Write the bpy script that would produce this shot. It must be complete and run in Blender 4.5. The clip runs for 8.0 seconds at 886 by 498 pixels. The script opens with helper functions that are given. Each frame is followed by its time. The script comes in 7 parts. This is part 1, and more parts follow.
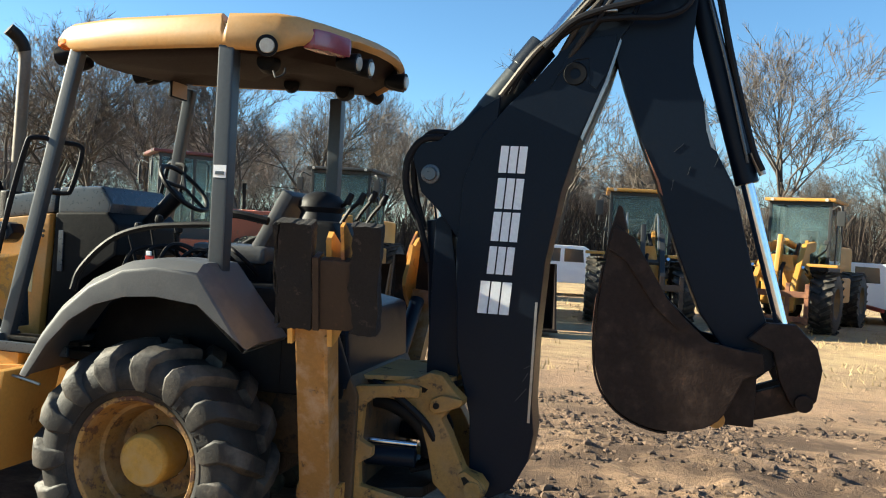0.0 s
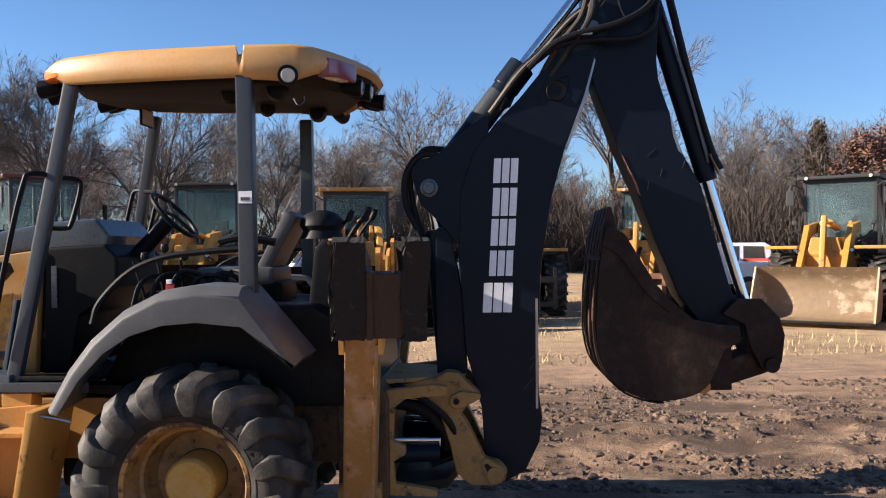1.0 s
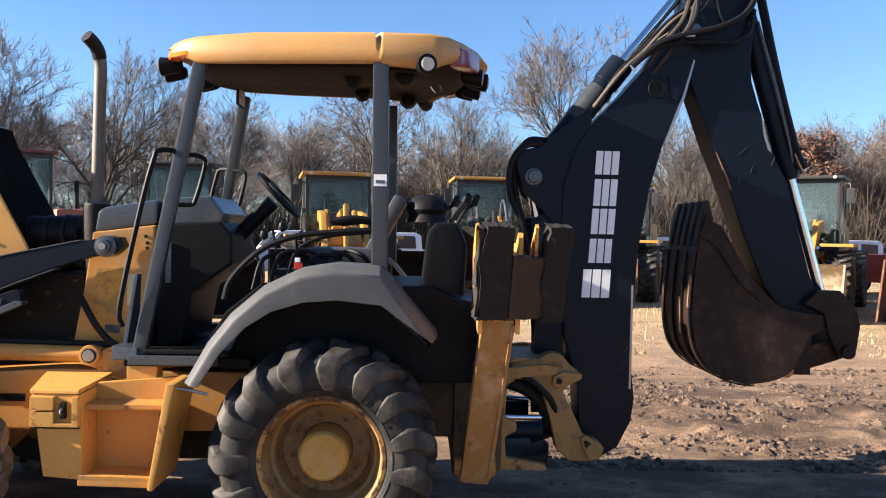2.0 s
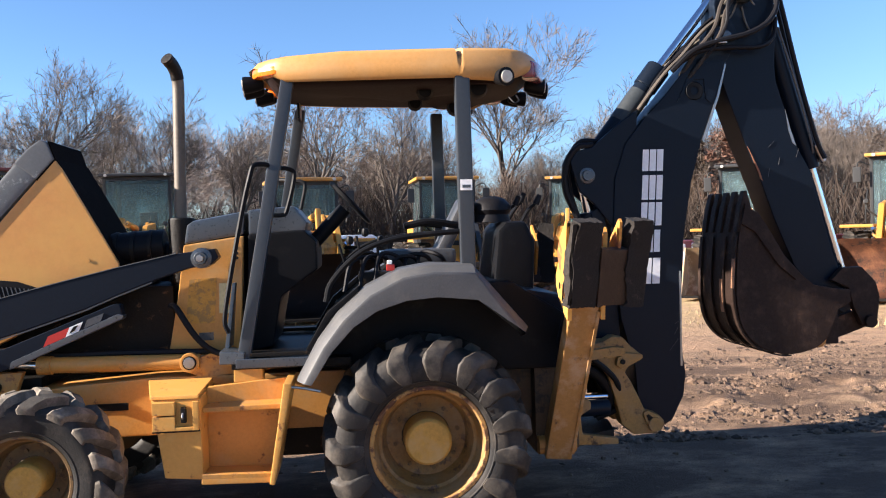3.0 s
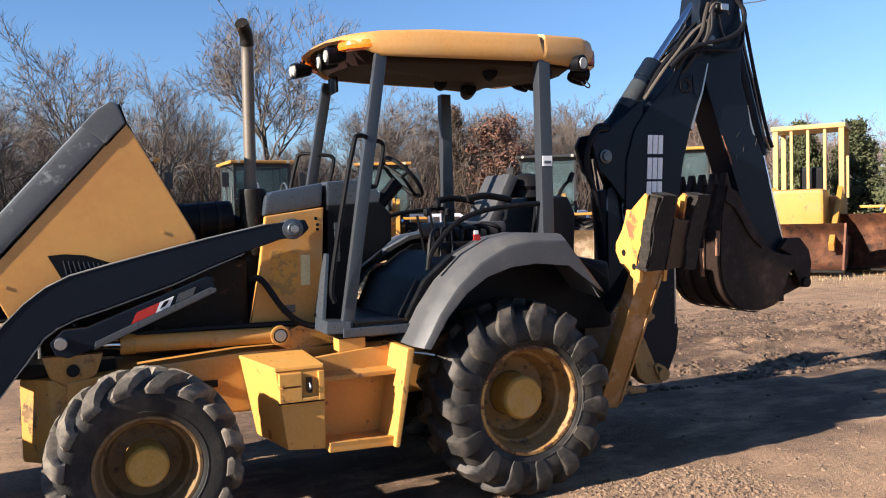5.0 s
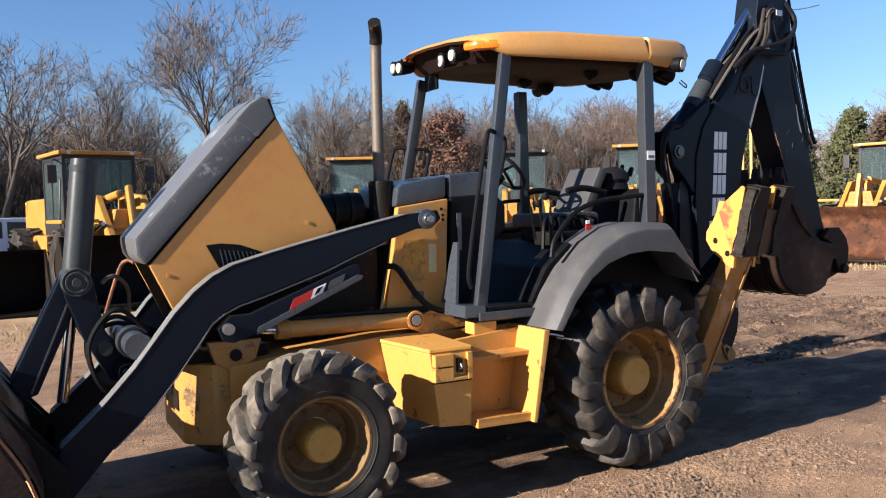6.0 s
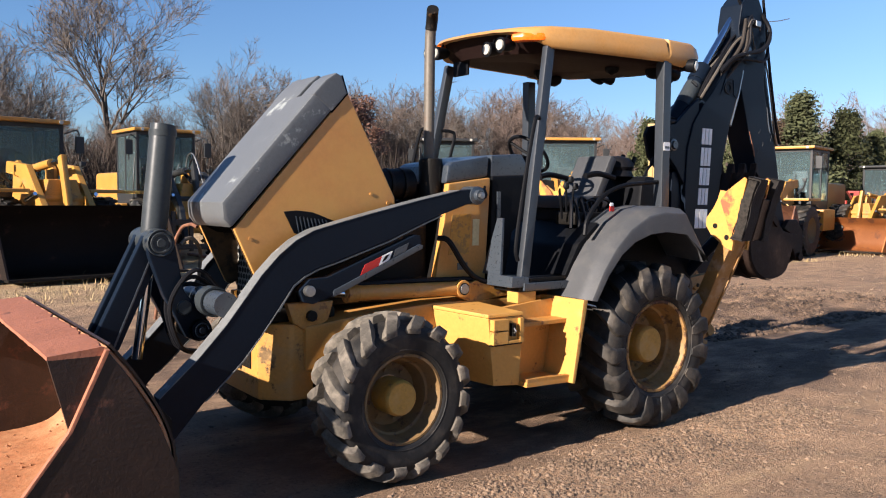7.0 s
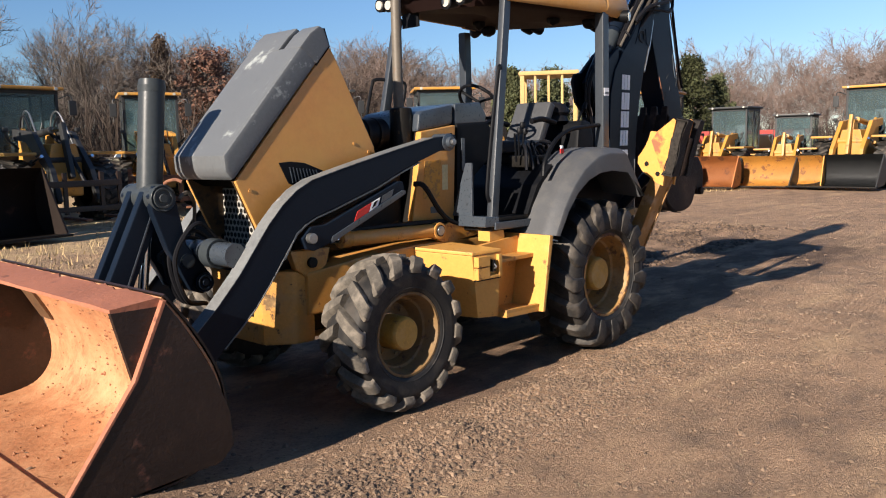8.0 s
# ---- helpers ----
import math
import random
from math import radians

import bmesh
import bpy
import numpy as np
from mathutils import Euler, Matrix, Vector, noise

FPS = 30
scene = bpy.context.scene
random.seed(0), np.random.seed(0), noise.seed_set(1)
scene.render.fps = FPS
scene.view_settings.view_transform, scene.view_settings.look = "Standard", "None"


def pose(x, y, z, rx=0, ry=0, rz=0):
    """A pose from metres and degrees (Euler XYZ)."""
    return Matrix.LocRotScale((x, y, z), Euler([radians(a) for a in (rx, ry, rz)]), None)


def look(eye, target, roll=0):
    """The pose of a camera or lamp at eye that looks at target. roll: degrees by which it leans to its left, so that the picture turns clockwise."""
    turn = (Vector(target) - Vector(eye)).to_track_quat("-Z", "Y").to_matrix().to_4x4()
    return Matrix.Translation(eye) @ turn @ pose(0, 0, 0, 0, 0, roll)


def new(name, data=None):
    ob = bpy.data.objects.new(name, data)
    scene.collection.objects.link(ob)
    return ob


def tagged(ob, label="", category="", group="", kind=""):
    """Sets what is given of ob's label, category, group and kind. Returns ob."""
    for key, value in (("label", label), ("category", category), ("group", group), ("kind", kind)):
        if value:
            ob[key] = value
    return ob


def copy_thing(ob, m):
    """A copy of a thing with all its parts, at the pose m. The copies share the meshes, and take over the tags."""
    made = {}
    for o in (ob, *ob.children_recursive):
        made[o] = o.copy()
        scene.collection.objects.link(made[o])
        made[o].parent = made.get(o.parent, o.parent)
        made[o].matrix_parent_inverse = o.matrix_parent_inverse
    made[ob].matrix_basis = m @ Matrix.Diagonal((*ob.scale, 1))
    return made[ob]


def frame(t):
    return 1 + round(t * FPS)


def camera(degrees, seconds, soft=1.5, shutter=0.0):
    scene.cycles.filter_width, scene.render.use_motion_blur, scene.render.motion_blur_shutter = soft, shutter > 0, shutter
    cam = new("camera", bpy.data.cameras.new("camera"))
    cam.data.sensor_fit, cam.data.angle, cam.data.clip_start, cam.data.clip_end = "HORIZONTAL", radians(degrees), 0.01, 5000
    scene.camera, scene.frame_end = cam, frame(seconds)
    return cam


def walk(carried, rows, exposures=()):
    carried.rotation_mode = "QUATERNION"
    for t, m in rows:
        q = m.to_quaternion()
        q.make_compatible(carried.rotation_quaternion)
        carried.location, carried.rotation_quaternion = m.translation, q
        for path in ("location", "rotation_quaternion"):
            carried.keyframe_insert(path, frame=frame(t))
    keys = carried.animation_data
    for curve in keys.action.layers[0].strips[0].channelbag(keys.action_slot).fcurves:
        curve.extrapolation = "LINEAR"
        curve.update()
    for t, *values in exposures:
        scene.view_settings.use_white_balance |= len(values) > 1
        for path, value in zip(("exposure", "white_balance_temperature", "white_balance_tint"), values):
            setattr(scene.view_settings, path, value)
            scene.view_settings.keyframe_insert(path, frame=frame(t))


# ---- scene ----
cam = camera(56.8, 8.0, soft=1.1)
PATH = [
    (0, (2.445, -4.67, 1.833), (1.973, -2.726, 1.811), 3.5),
    (0.5, (2.01, -4.906, 1.831), (1.72, -2.929, 1.919), -0.2),
    (1, (1.561, -5.167, 1.833), (1.468, -3.169, 1.831), -0.6),
    (1.5, (1.038, -5.314, 1.833), (1.038, -3.315, 1.788), 0.9),
    (1.7, (0.827, -5.326, 1.826), (0.839, -3.327, 1.795), 1.2),
    (2.8, (-0.182, -5.657, 1.808), (0.022, -3.668, 1.768), -1.3),
    (3, (-0.376, -5.711, 1.819), (-0.163, -3.722, 1.785), -1.6),
    (3.5, (-0.943, -5.82, 1.818), (-0.727, -3.834, 1.717), -2.8),
    (4, (-1.358, -5.726, 1.799), (-0.943, -3.772, 1.706), -3.8),
    (4.2, (-1.576, -5.64, 1.801), (-1.011, -3.724, 1.715), -2.9),
    (5.3, (-2.876, -5.37, 1.748), (-2.027, -3.561, 1.685), -1.4),
    (5.5, (-3.111, -5.286, 1.742), (-2.225, -3.493, 1.693), -1.3),
    (6, (-3.765, -5.2, 1.768), (-2.811, -3.445, 1.675), -1.6),
    (6.5, (-4.348, -5.136, 1.692), (-3.342, -3.409, 1.614), -0.9),
    (7, (-4.874, -4.994, 1.701), (-3.701, -3.38, 1.576), 0.6),
    (7.5, (-5.38, -4.953, 1.714), (-4.095, -3.429, 1.549), 1.2),
    (8, (-5.748, -4.702, 1.674), (-4.32, -3.322, 1.43), -1.3),
]
walk(cam, [(t, look(eye, target, roll)) for t, eye, target, roll in PATH], exposures=[
    (0.0, 2.1, 6500, -2), (0.5, 2.08, 6420, 3), (1.0, 1.66, 6250, 15), (1.5, 2.0, 6350, 12), (3.0, 2.06, 6250, 15), (4.0, 2.02, 6300, 14),
    (5.6, 1.54, 6250, 14), (6.5, 1.5, 6150, 16), (7.0, 1.42, 6200, 15), (8.0, 1.24, 6350, 13)])

# ---------------------------------------------------------------- world, sun
world = bpy.data.worlds.new("world")
scene.world = world
world.use_nodes = True
wn = world.node_tree.nodes
sky = wn.new("ShaderNodeTexSky")
sky.sky_type = "NISHITA"
sky.sun_disc = False
sky.sun_elevation = radians(22.5)
sky.sun_rotation = radians(95.0)
sky.altitude = 150.0
sky.air_density = 1.05
sky.dust_density = 0.12
sky.ozone_density = 6.0
wn["Background"].inputs["Strength"].default_value = 0.053
world.node_tree.links.new(sky.outputs["Color"], wn["Background"].inputs["Color"])

SUN_WAY = Vector((1.0, 0.10, -0.415))
sun_data = bpy.data.lights.new("sun", "SUN")
sun_data.energy = 5.0
sun_data.angle = radians(0.55)
sun_data.color = (1.0, 0.885, 0.73)
sun = new("sun", sun_data)
sun.matrix_world = look((-60, -6, 30), Vector((-60, -6, 30)) + SUN_WAY)


# ---------------------------------------------------------------- materials
def surf(name, base, rough=0.55, metal=0.0, dark=0.65, scale=2.5, fine=45.0, bump=0.15, stain=None,
         stain_cut=0.58, stain_scale=3.0, stain_rough=None, dust=None, dust_cut=0.5, dust_scale=6.0, coat=0.0, per_object=0.0, spec=0.4, island=0.0):
    """A painted or natural surface: large and fine variation, stains with their own shape, relief."""
    m = bpy.data.materials.new(name)
    m.use_nodes = True
    nt = m.node_tree
    n, l = nt.nodes, nt.links
    b = n["Principled BSDF"]
    tc = n.new("ShaderNodeTexCoord")

    def noise_node(s, detail=5.0, rgh=0.6):
        q = n.new("ShaderNodeTexNoise")
        q.inputs["Scale"].default_value = s
        q.inputs["Detail"].default_value = detail
        q.inputs["Roughness"].default_value = rgh
        l.new(tc.outputs["Object"], q.inputs["Vector"])
        return q

    def mix(fac, a, c):
        q = n.new("ShaderNodeMix")
        q.data_type = "RGBA"
        l.new(fac, q.inputs["Factor"])
        for sock, v in ((q.inputs["A"], a), (q.inputs["B"], c)):
            if isinstance(v, tuple):
                sock.default_value = (*v, 1)
            else:
                l.new(v, sock)
        return q.outputs["Result"]

    def step(src, lo, hi):
        q = n.new("ShaderNodeMapRange")
        q.inputs["From Min"].default_value = lo
        q.inputs["From Max"].default_value = hi
        l.new(src, q.inputs["Value"])
        return q.outputs["Result"]

    n1, n2 = noise_node(scale), noise_node(fine, 4.0, 0.7)
    col = mix(step(n1.outputs["Fac"], 0.3, 0.7), tuple(v * dark for v in base), base)
    col = mix(step(n2.outputs["Fac"], 0.35, 0.75), col, tuple(min(1, v * 1.12) for v in base))
    rsrc = None
    if stain:
        n3 = noise_node(stain_scale, 8.0, 0.7)
        f3 = step(n3.outputs["Fac"], stain_cut, stain_cut + 0.06)
        col = mix(f3, col, stain)
        rsrc = f3
    if dust:
        n4 = noise_node(dust_scale, 6.0, 0.65)
        col = mix(step(n4.outputs["Fac"], dust_cut, dust_cut + 0.3), col, dust)
    if per_object:
        oi = n.new("ShaderNodeObjectInfo")
        hv = n.new("ShaderNodeHueSaturation")
        l.new(step(oi.outputs["Random"], 0.0, 1.0), hv.inputs["Value"])
        q = hv.inputs["Value"].links[0].from_node
        q.inputs["To Min"].default_value = 1 - per_object
        q.inputs["To Max"].default_value = 1 + per_object
        l.new(col, hv.inputs["Color"])
        col = hv.outputs["Color"]
    if island:
        geo = n.new("ShaderNodeNewGeometry")
        hv = n.new("ShaderNodeHueSaturation")
        l.new(step(geo.outputs["Random Per Island"], 0.0, 1.0), hv.inputs["Value"])
        q = hv.inputs["Value"].links[0].from_node
        q.inputs["To Min"].default_value = 1 - island
        q.inputs["To Max"].default_value = 1 + island
        l.new(col, hv.inputs["Color"])
        col = hv.outputs["Color"]
    l.new(col, b.inputs["Base Color"])
    rr = n.new("ShaderNodeMapRange")
    rr.inputs["To Min"].default_value = max(0.05, rough - 0.12)
    rr.inputs["To Max"].default_value = min(1, rough + 0.12)
    l.new(n2.outputs["Fac"], rr.inputs["Value"])
    if rsrc and stain_rough:
        mm = n.new("ShaderNodeMix")
        l.new(rsrc, mm.inputs["Factor"])
        l.new(rr.outputs["Result"], mm.inputs["A"])
        mm.inputs["B"].default_value = stain_rough
        l.new(mm.outputs["Result"], b.inputs["Roughness"])
    else:
        l.new(rr.outputs["Result"], b.inputs["Roughness"])
    b.inputs["Metallic"].default_value = metal
    b.inputs["Specular IOR Level"].default_value = spec
    b.inputs["Coat Weight"].default_value = coat
    b.inputs["Coat Roughness"].default_value = 0.25
    if bump:
        bp = n.new("ShaderNodeBump")
        bp.inputs["Strength"].default_value = bump
        bp.inputs["Distance"].default_value = 0.01
        l.new(n2.outputs["Fac"], bp.inputs["Height"])
        l.new(bp.outputs["Normal"], b.inputs["Normal"])
    return m


def glass(name, tint, rough=0.02, clear=1.0):
    m = bpy.data.materials.new(name)
    m.use_nodes = True
    b = m.node_tree.nodes["Principled BSDF"]
    b.inputs["Base Color"].default_value = (*tint, 1)
    b.inputs["Roughness"].default_value = rough
    b.inputs["Transmission Weight"].default_value = clear
    b.inputs["IOR"].default_value = 1.3
    return m


RUST = (0.17, 0.065, 0.03)
YELLOW = surf("yellow_paint", (0.48, 0.225, 0.05), 0.42, dark=0.86, scale=3, fine=60, bump=0.05, stain=(0.20, 0.09, 0.035), stain_cut=0.64, stain_scale=9, stain_rough=0.85, dust=(0.42, 0.27, 0.12), dust_cut=0.5, dust_scale=4)
YELLOW_BRIGHT = surf("yellow_paint_clean", (0.52, 0.265, 0.062), 0.4, dark=0.9, bump=0.04, stain=(0.20, 0.09, 0.035), stain_cut=0.61, stain_scale=9, stain_rough=0.85, dust=(0.5, 0.33, 0.12), dust_cut=0.56)
YELLOW_RUSTY = surf("yellow_paint_rusty", (0.44, 0.205, 0.04), 0.5, dark=0.7, bump=0.15, stain=RUST, stain_cut=0.56, stain_scale=14, stain_rough=0.9, dust=(0.3, 0.19, 0.09), dust_cut=0.45)
HOOD_YELLOW = surf("hood_yellow", (0.50, 0.235, 0.066), 0.36, dark=0.93, scale=1.3, fine=25, bump=0.02, dust=(0.55, 0.30, 0.08), dust_cut=0.45, dust_scale=2)
ROOF_YELLOW = surf("canopy_yellow", (0.43, 0.222, 0.066), 0.45, dark=0.82, scale=2, bump=0.05, dust=(0.41, 0.245, 0.10), dust_cut=0.42, dust_scale=3)
BLACK_PAINT = surf("black_paint", (0.0055, 0.0095, 0.0175), 0.36, spec=0.13, dark=0.8, scale=2, fine=70, bump=0.06, stain=(0.16, 0.13, 0.1), stain_cut=0.72, stain_scale=17, dust=(0.012, 0.013, 0.016), dust_cut=0.62, dust_scale=3)
GREY_PAINT = surf("grey_paint", (0.036, 0.045, 0.057), 0.3, spec=0.8, dark=0.85, scale=2, bump=0.05, stain=(0.02, 0.02, 0.02), stain_cut=0.66, stain_scale=9, dust=(0.055, 0.06, 0.066), dust_cut=0.6)
HOOD_GREY = surf("hood_grey_worn", (0.10, 0.107, 0.113), 0.38, dark=0.85, scale=2, bump=0.08, stain=(0.27, 0.29, 0.28), stain_cut=0.575, stain_scale=4.0, dust=(0.06, 0.06, 0.06), dust_cut=0.60, dust_scale=9)
FENDER_GREY = surf("fender_plastic", (0.062, 0.064, 0.068), 0.5, spec=0.35, dark=0.75, scale=4, fine=120, bump=0.08, dust=(0.10, 0.096, 0.09), dust_cut=0.5, dust_scale=5)
DARK = surf("dark_plastic", (0.0045, 0.005, 0.0065), 0.5, spec=0.12, dark=0.7, scale=4, bump=0.1, dust=(0.018, 0.017, 0.016), dust_cut=0.58)
GREASY = surf("greasy_iron", (0.009, 0.008, 0.007), 0.5, spec=0.15, dark=0.6, scale=6, bump=0.4, stain=(0.09, 0.055, 0.03), stain_cut=0.6, stain_scale=12)
TYRE = surf("tyre_rubber", (0.012, 0.0115, 0.0115), 0.65, spec=0.3, dark=0.75, scale=5, fine=80, bump=0.25, dust=(0.062, 0.052, 0.042), dust_cut=0.47, dust_scale=5)
LUG = surf("dusty_lug_rubber", (0.02, 0.0185, 0.017), 0.62, spec=0.35, dark=0.6, scale=5, fine=70, bump=0.3, dust=(0.115, 0.095, 0.074), dust_cut=0.46, dust_scale=5)
WL_TAN_PALE = surf("pale_grille_paint", (0.30, 0.29, 0.26), 0.5, dark=0.7, scale=6, bump=0.1)
LUG_DRY = surf("muddy_lug_rubber", (0.085, 0.074, 0.06), 0.9, dark=0.5, scale=8, fine=70, bump=0.4, dust=(0.23, 0.195, 0.155), dust_cut=0.45, dust_scale=9)
RIM_DIRTY = surf("rim_dirty", (0.18, 0.105, 0.038), 0.7, dark=0.5, scale=4, bump=0.15, stain=(0.07, 0.036, 0.02), stain_cut=0.55, stain_scale=11, dust=(0.15, 0.095, 0.05), dust_cut=0.45)
BROWN_GREASE = surf("greasy_brown_frame", (0.075, 0.042, 0.018), 0.6, dark=0.5, scale=5, bump=0.3, stain=(0.02, 0.015, 0.01), stain_cut=0.52, stain_scale=8)
RIM = surf("rim_yellow", (0.27, 0.14, 0.038), 0.6, dark=0.5, scale=4, bump=0.12, stain=(0.09, 0.042, 0.022), stain_cut=0.545, stain_scale=13, dust=(0.3, 0.2, 0.1), dust_cut=0.45)
ARM_WORN = surf("worn_arm_edge", (0.15, 0.155, 0.155), 0.45, dark=0.6, scale=4, bump=0.2, stain=(0.28, 0.28, 0.27), stain_cut=0.6, stain_scale=10, dust=(0.05, 0.055, 0.06), dust_cut=0.55)
NOSE_YELLOW = surf("chipped_nose_yellow", (0.48, 0.235, 0.05), 0.45, dark=0.75, scale=5, bump=0.12, stain=(0.05, 0.032, 0.022), stain_cut=0.57, stain_scale=8, stain_rough=0.9, dust=(0.36, 0.22, 0.09), dust_cut=0.48)
WL_RIM = surf("loader_rim", (0.17, 0.105, 0.04), 0.6, dark=0.6, bump=0.1, dust=(0.12, 0.09, 0.06), dust_cut=0.45)
RIM_LIP = surf("rim_lip_chipped", (0.38, 0.20, 0.055), 0.6, dark=0.6, scale=5, bump=0.2, stain=(0.075, 0.032, 0.018), stain_cut=0.475, stain_scale=14, stain_rough=0.9, dust=(0.34, 0.2, 0.08), dust_cut=0.5)
LEG_PAINT = surf("scraped_leg_paint", (0.29, 0.15, 0.045), 0.5, dark=0.7, scale=4, bump=0.15, stain=(0.10, 0.055, 0.03), stain_cut=0.60, stain_scale=11, dust=(0.44, 0.32, 0.22), dust_cut=0.50, dust_scale=7)
YELLOW_GRIME = surf("grimy_yellow", (0.30, 0.165, 0.045), 0.55, dark=0.6, scale=5, bump=0.2, stain=(0.05, 0.03, 0.018), stain_cut=0.57, stain_scale=11, stain_rough=0.8, dust=(0.24, 0.15, 0.07), dust_cut=0.48)
RUSTY = surf("rusty_steel", (0.15, 0.06, 0.032), 0.75, dark=0.5, scale=3, fine=50, bump=0.3, stain=(0.05, 0.028, 0.02), stain_cut=0.55, stain_scale=4, dust=(0.36, 0.16, 0.075), dust_cut=0.5, dust_scale=3)
BUCKET_OUT = surf("bucket_dark_rust", (0.021, 0.0115, 0.0088), 0.42, dark=0.5, scale=3, fine=40, bump=0.45, stain=(0.075, 0.030, 0.019), stain_cut=0.58, stain_scale=3.5, stain_rough=0.7, dust=(0.042, 0.023, 0.016), dust_cut=0.52)
BUCKET_IN = surf("bucket_polished_clay", (0.41, 0.185, 0.085), 0.6, dark=0.55, scale=2.5, fine=30, bump=0.6, stain=(0.20, 0.08, 0.038), stain_cut=0.6, stain_scale=6, dust=(0.48, 0.255, 0.13), dust_cut=0.45, dust_scale=5)
WORN_BARE = surf("bare_orange_steel", (0.42, 0.22, 0.13), 0.5, metal=0.2, dark=0.6, scale=12, bump=0.2, stain=(0.1, 0.045, 0.025), stain_cut=0.55, stain_scale=18)
RAIL_RUST = surf("rail_red_rust", (0.33, 0.125, 0.07), 0.65, dark=0.6, scale=3, fine=40, bump=0.4, stain=(0.14, 0.055, 0.035), stain_cut=0.6, stain_scale=6)
BUCKET_BLACK = surf("blackened_bucket", (0.016, 0.011, 0.009), 0.6, spec=0.15, dark=0.6, scale=2, bump=0.3, stain=(0.045, 0.025, 0.018), stain_cut=0.6, stain_scale=2)
BACKHOE_BUCKET = surf("backhoe_bucket_steel", (0.024, 0.015, 0.012), 0.55, spec=0.12, dark=0.55, scale=3, fine=40, bump=0.35, stain=(0.11, 0.05, 0.025), stain_cut=0.62, stain_scale=6, dust=(0.06, 0.04, 0.03), dust_cut=0.5)
RUBBER_PAD = surf("worn_rubber", (0.012, 0.009, 0.0075), 0.85, dark=0.5, scale=9, fine=60, bump=0.8, stain=(0.045, 0.034, 0.026), stain_cut=0.6, stain_scale=22)
CHROME = surf("chrome_rod", (0.62, 0.66, 0.72), 0.12, metal=1.0, dark=0.9, bump=0.0)
STEEL = surf("bare_steel", (0.34, 0.34, 0.34), 0.35, metal=0.9, dark=0.7, bump=0.1)
EXHAUST = surf("exhaust_steel", (0.115, 0.098, 0.078), 0.55, metal=0.2, dark=0.7, scale=6, bump=0.1, stain=(0.13, 0.075, 0.045), stain_cut=0.58, stain_scale=5)
TUBE_GREY = surf("cylinder_grey", (0.032, 0.038, 0.042), 0.36, spec=0.22, dark=0.85, scale=3, bump=0.05, dust=(0.06, 0.062, 0.062), dust_cut=0.55)
HOSE = surf("hose_rubber", (0.008, 0.008, 0.010), 0.55, spec=0.15, dark=0.7, bump=0.1)
SEAT = surf("seat_vinyl", (0.045, 0.047, 0.051), 0.5, dark=0.8, scale=6, bump=0.1, dust=(0.08, 0.077, 0.073), dust_cut=0.55)
WHITE = surf("white_decal", (0.72, 0.73, 0.74), 0.4, dark=0.9, bump=0.02, stain=(0.1, 0.1, 0.11), stain_cut=0.7, stain_scale=20)
RED = surf("red_decal", (0.42, 0.025, 0.02), 0.4, dark=0.9, bump=0.0)
DECAL_OCHRE = surf("faded_decal", (0.50, 0.25, 0.04), 0.6, dark=0.7, scale=14, bump=0.0, stain=(0.30, 0.17, 0.05), stain_cut=0.5, stain_scale=18)
DECAL_PALE = surf("pale_decal", (0.55, 0.48, 0.26), 0.55, dark=0.7, scale=18, bump=0.0)
LENS_CLEAR = surf("lamp_glass", (0.40, 0.385, 0.34), 0.15, dark=0.85, bump=0.0, coat=0.8)
LENS_AMBER = surf("amber_lens", (0.80, 0.15, 0.006), 0.25, dark=0.7, scale=30, bump=0.0, coat=0.25)
LENS_RED = surf("red_lens", (0.17, 0.02, 0.035), 0.2, dark=0.8, scale=15, bump=0.0, coat=0.8)
CAB_GLASS = glass("cab_glass", (0.36, 0.48, 0.51), 0.03, 0.94)
CAR_WHITE = surf("white_car_paint", (0.74, 0.75, 0.77), 0.3, dark=0.93, bump=0.0, coat=0.5)
CAR_GLASS = surf("dark_car_glass", (0.03, 0.038, 0.042), 0.08, dark=0.9, bump=0.0, coat=1.0)
RED_MACHINE = surf("faded_red_paint", (0.32, 0.04, 0.03), 0.5, dark=0.7, bump=0.1, stain=RUST, stain_cut=0.62)
ORANGE_MACHINE = surf("orange_paint", (0.30, 0.075, 0.03), 0.5, dark=0.7, bump=0.1, stain=RUST, stain_cut=0.6)
WL_YELLOW = surf("loader_yellow", (0.42, 0.205, 0.036), 0.45, dark=0.7, scale=1.5, bump=0.05, stain=(0.12, 0.062, 0.026), stain_cut=0.60, stain_scale=4, stain_rough=0.8, dust=(0.34, 0.21, 0.08), dust_cut=0.5, dust_scale=2)
WL_DARK = surf("loader_dark_frame", (0.02, 0.021, 0.022), 0.5, dark=0.7, bump=0.08)
WL_TAN = surf("worn_bucket_steel", (0.40, 0.29, 0.18), 0.55, dark=0.75, scale=1.2, fine=12, bump=0.2, stain=(0.62, 0.50, 0.36), stain_cut=0.55, stain_scale=1.6, dust=(0.3, 0.2, 0.12), dust_cut=0.5)
WL_ORANGE = surf("worn_orange_bucket", (0.58, 0.27, 0.05), 0.55, dark=0.7, scale=1.2, bump=0.2, stain=(0.24, 0.09, 0.04), stain_cut=0.55, stain_scale=2.5)
BARK = surf("grey_bark", (0.085, 0.072, 0.062), 0.9, dark=0.6, scale=2, fine=12, bump=0.5)
TWIG = surf("brown_twigs", (0.14, 0.115, 0.097), 0.9, dark=0.6, scale=0.6, fine=5, bump=0.0)
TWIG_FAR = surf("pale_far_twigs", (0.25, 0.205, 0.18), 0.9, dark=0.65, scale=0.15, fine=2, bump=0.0)
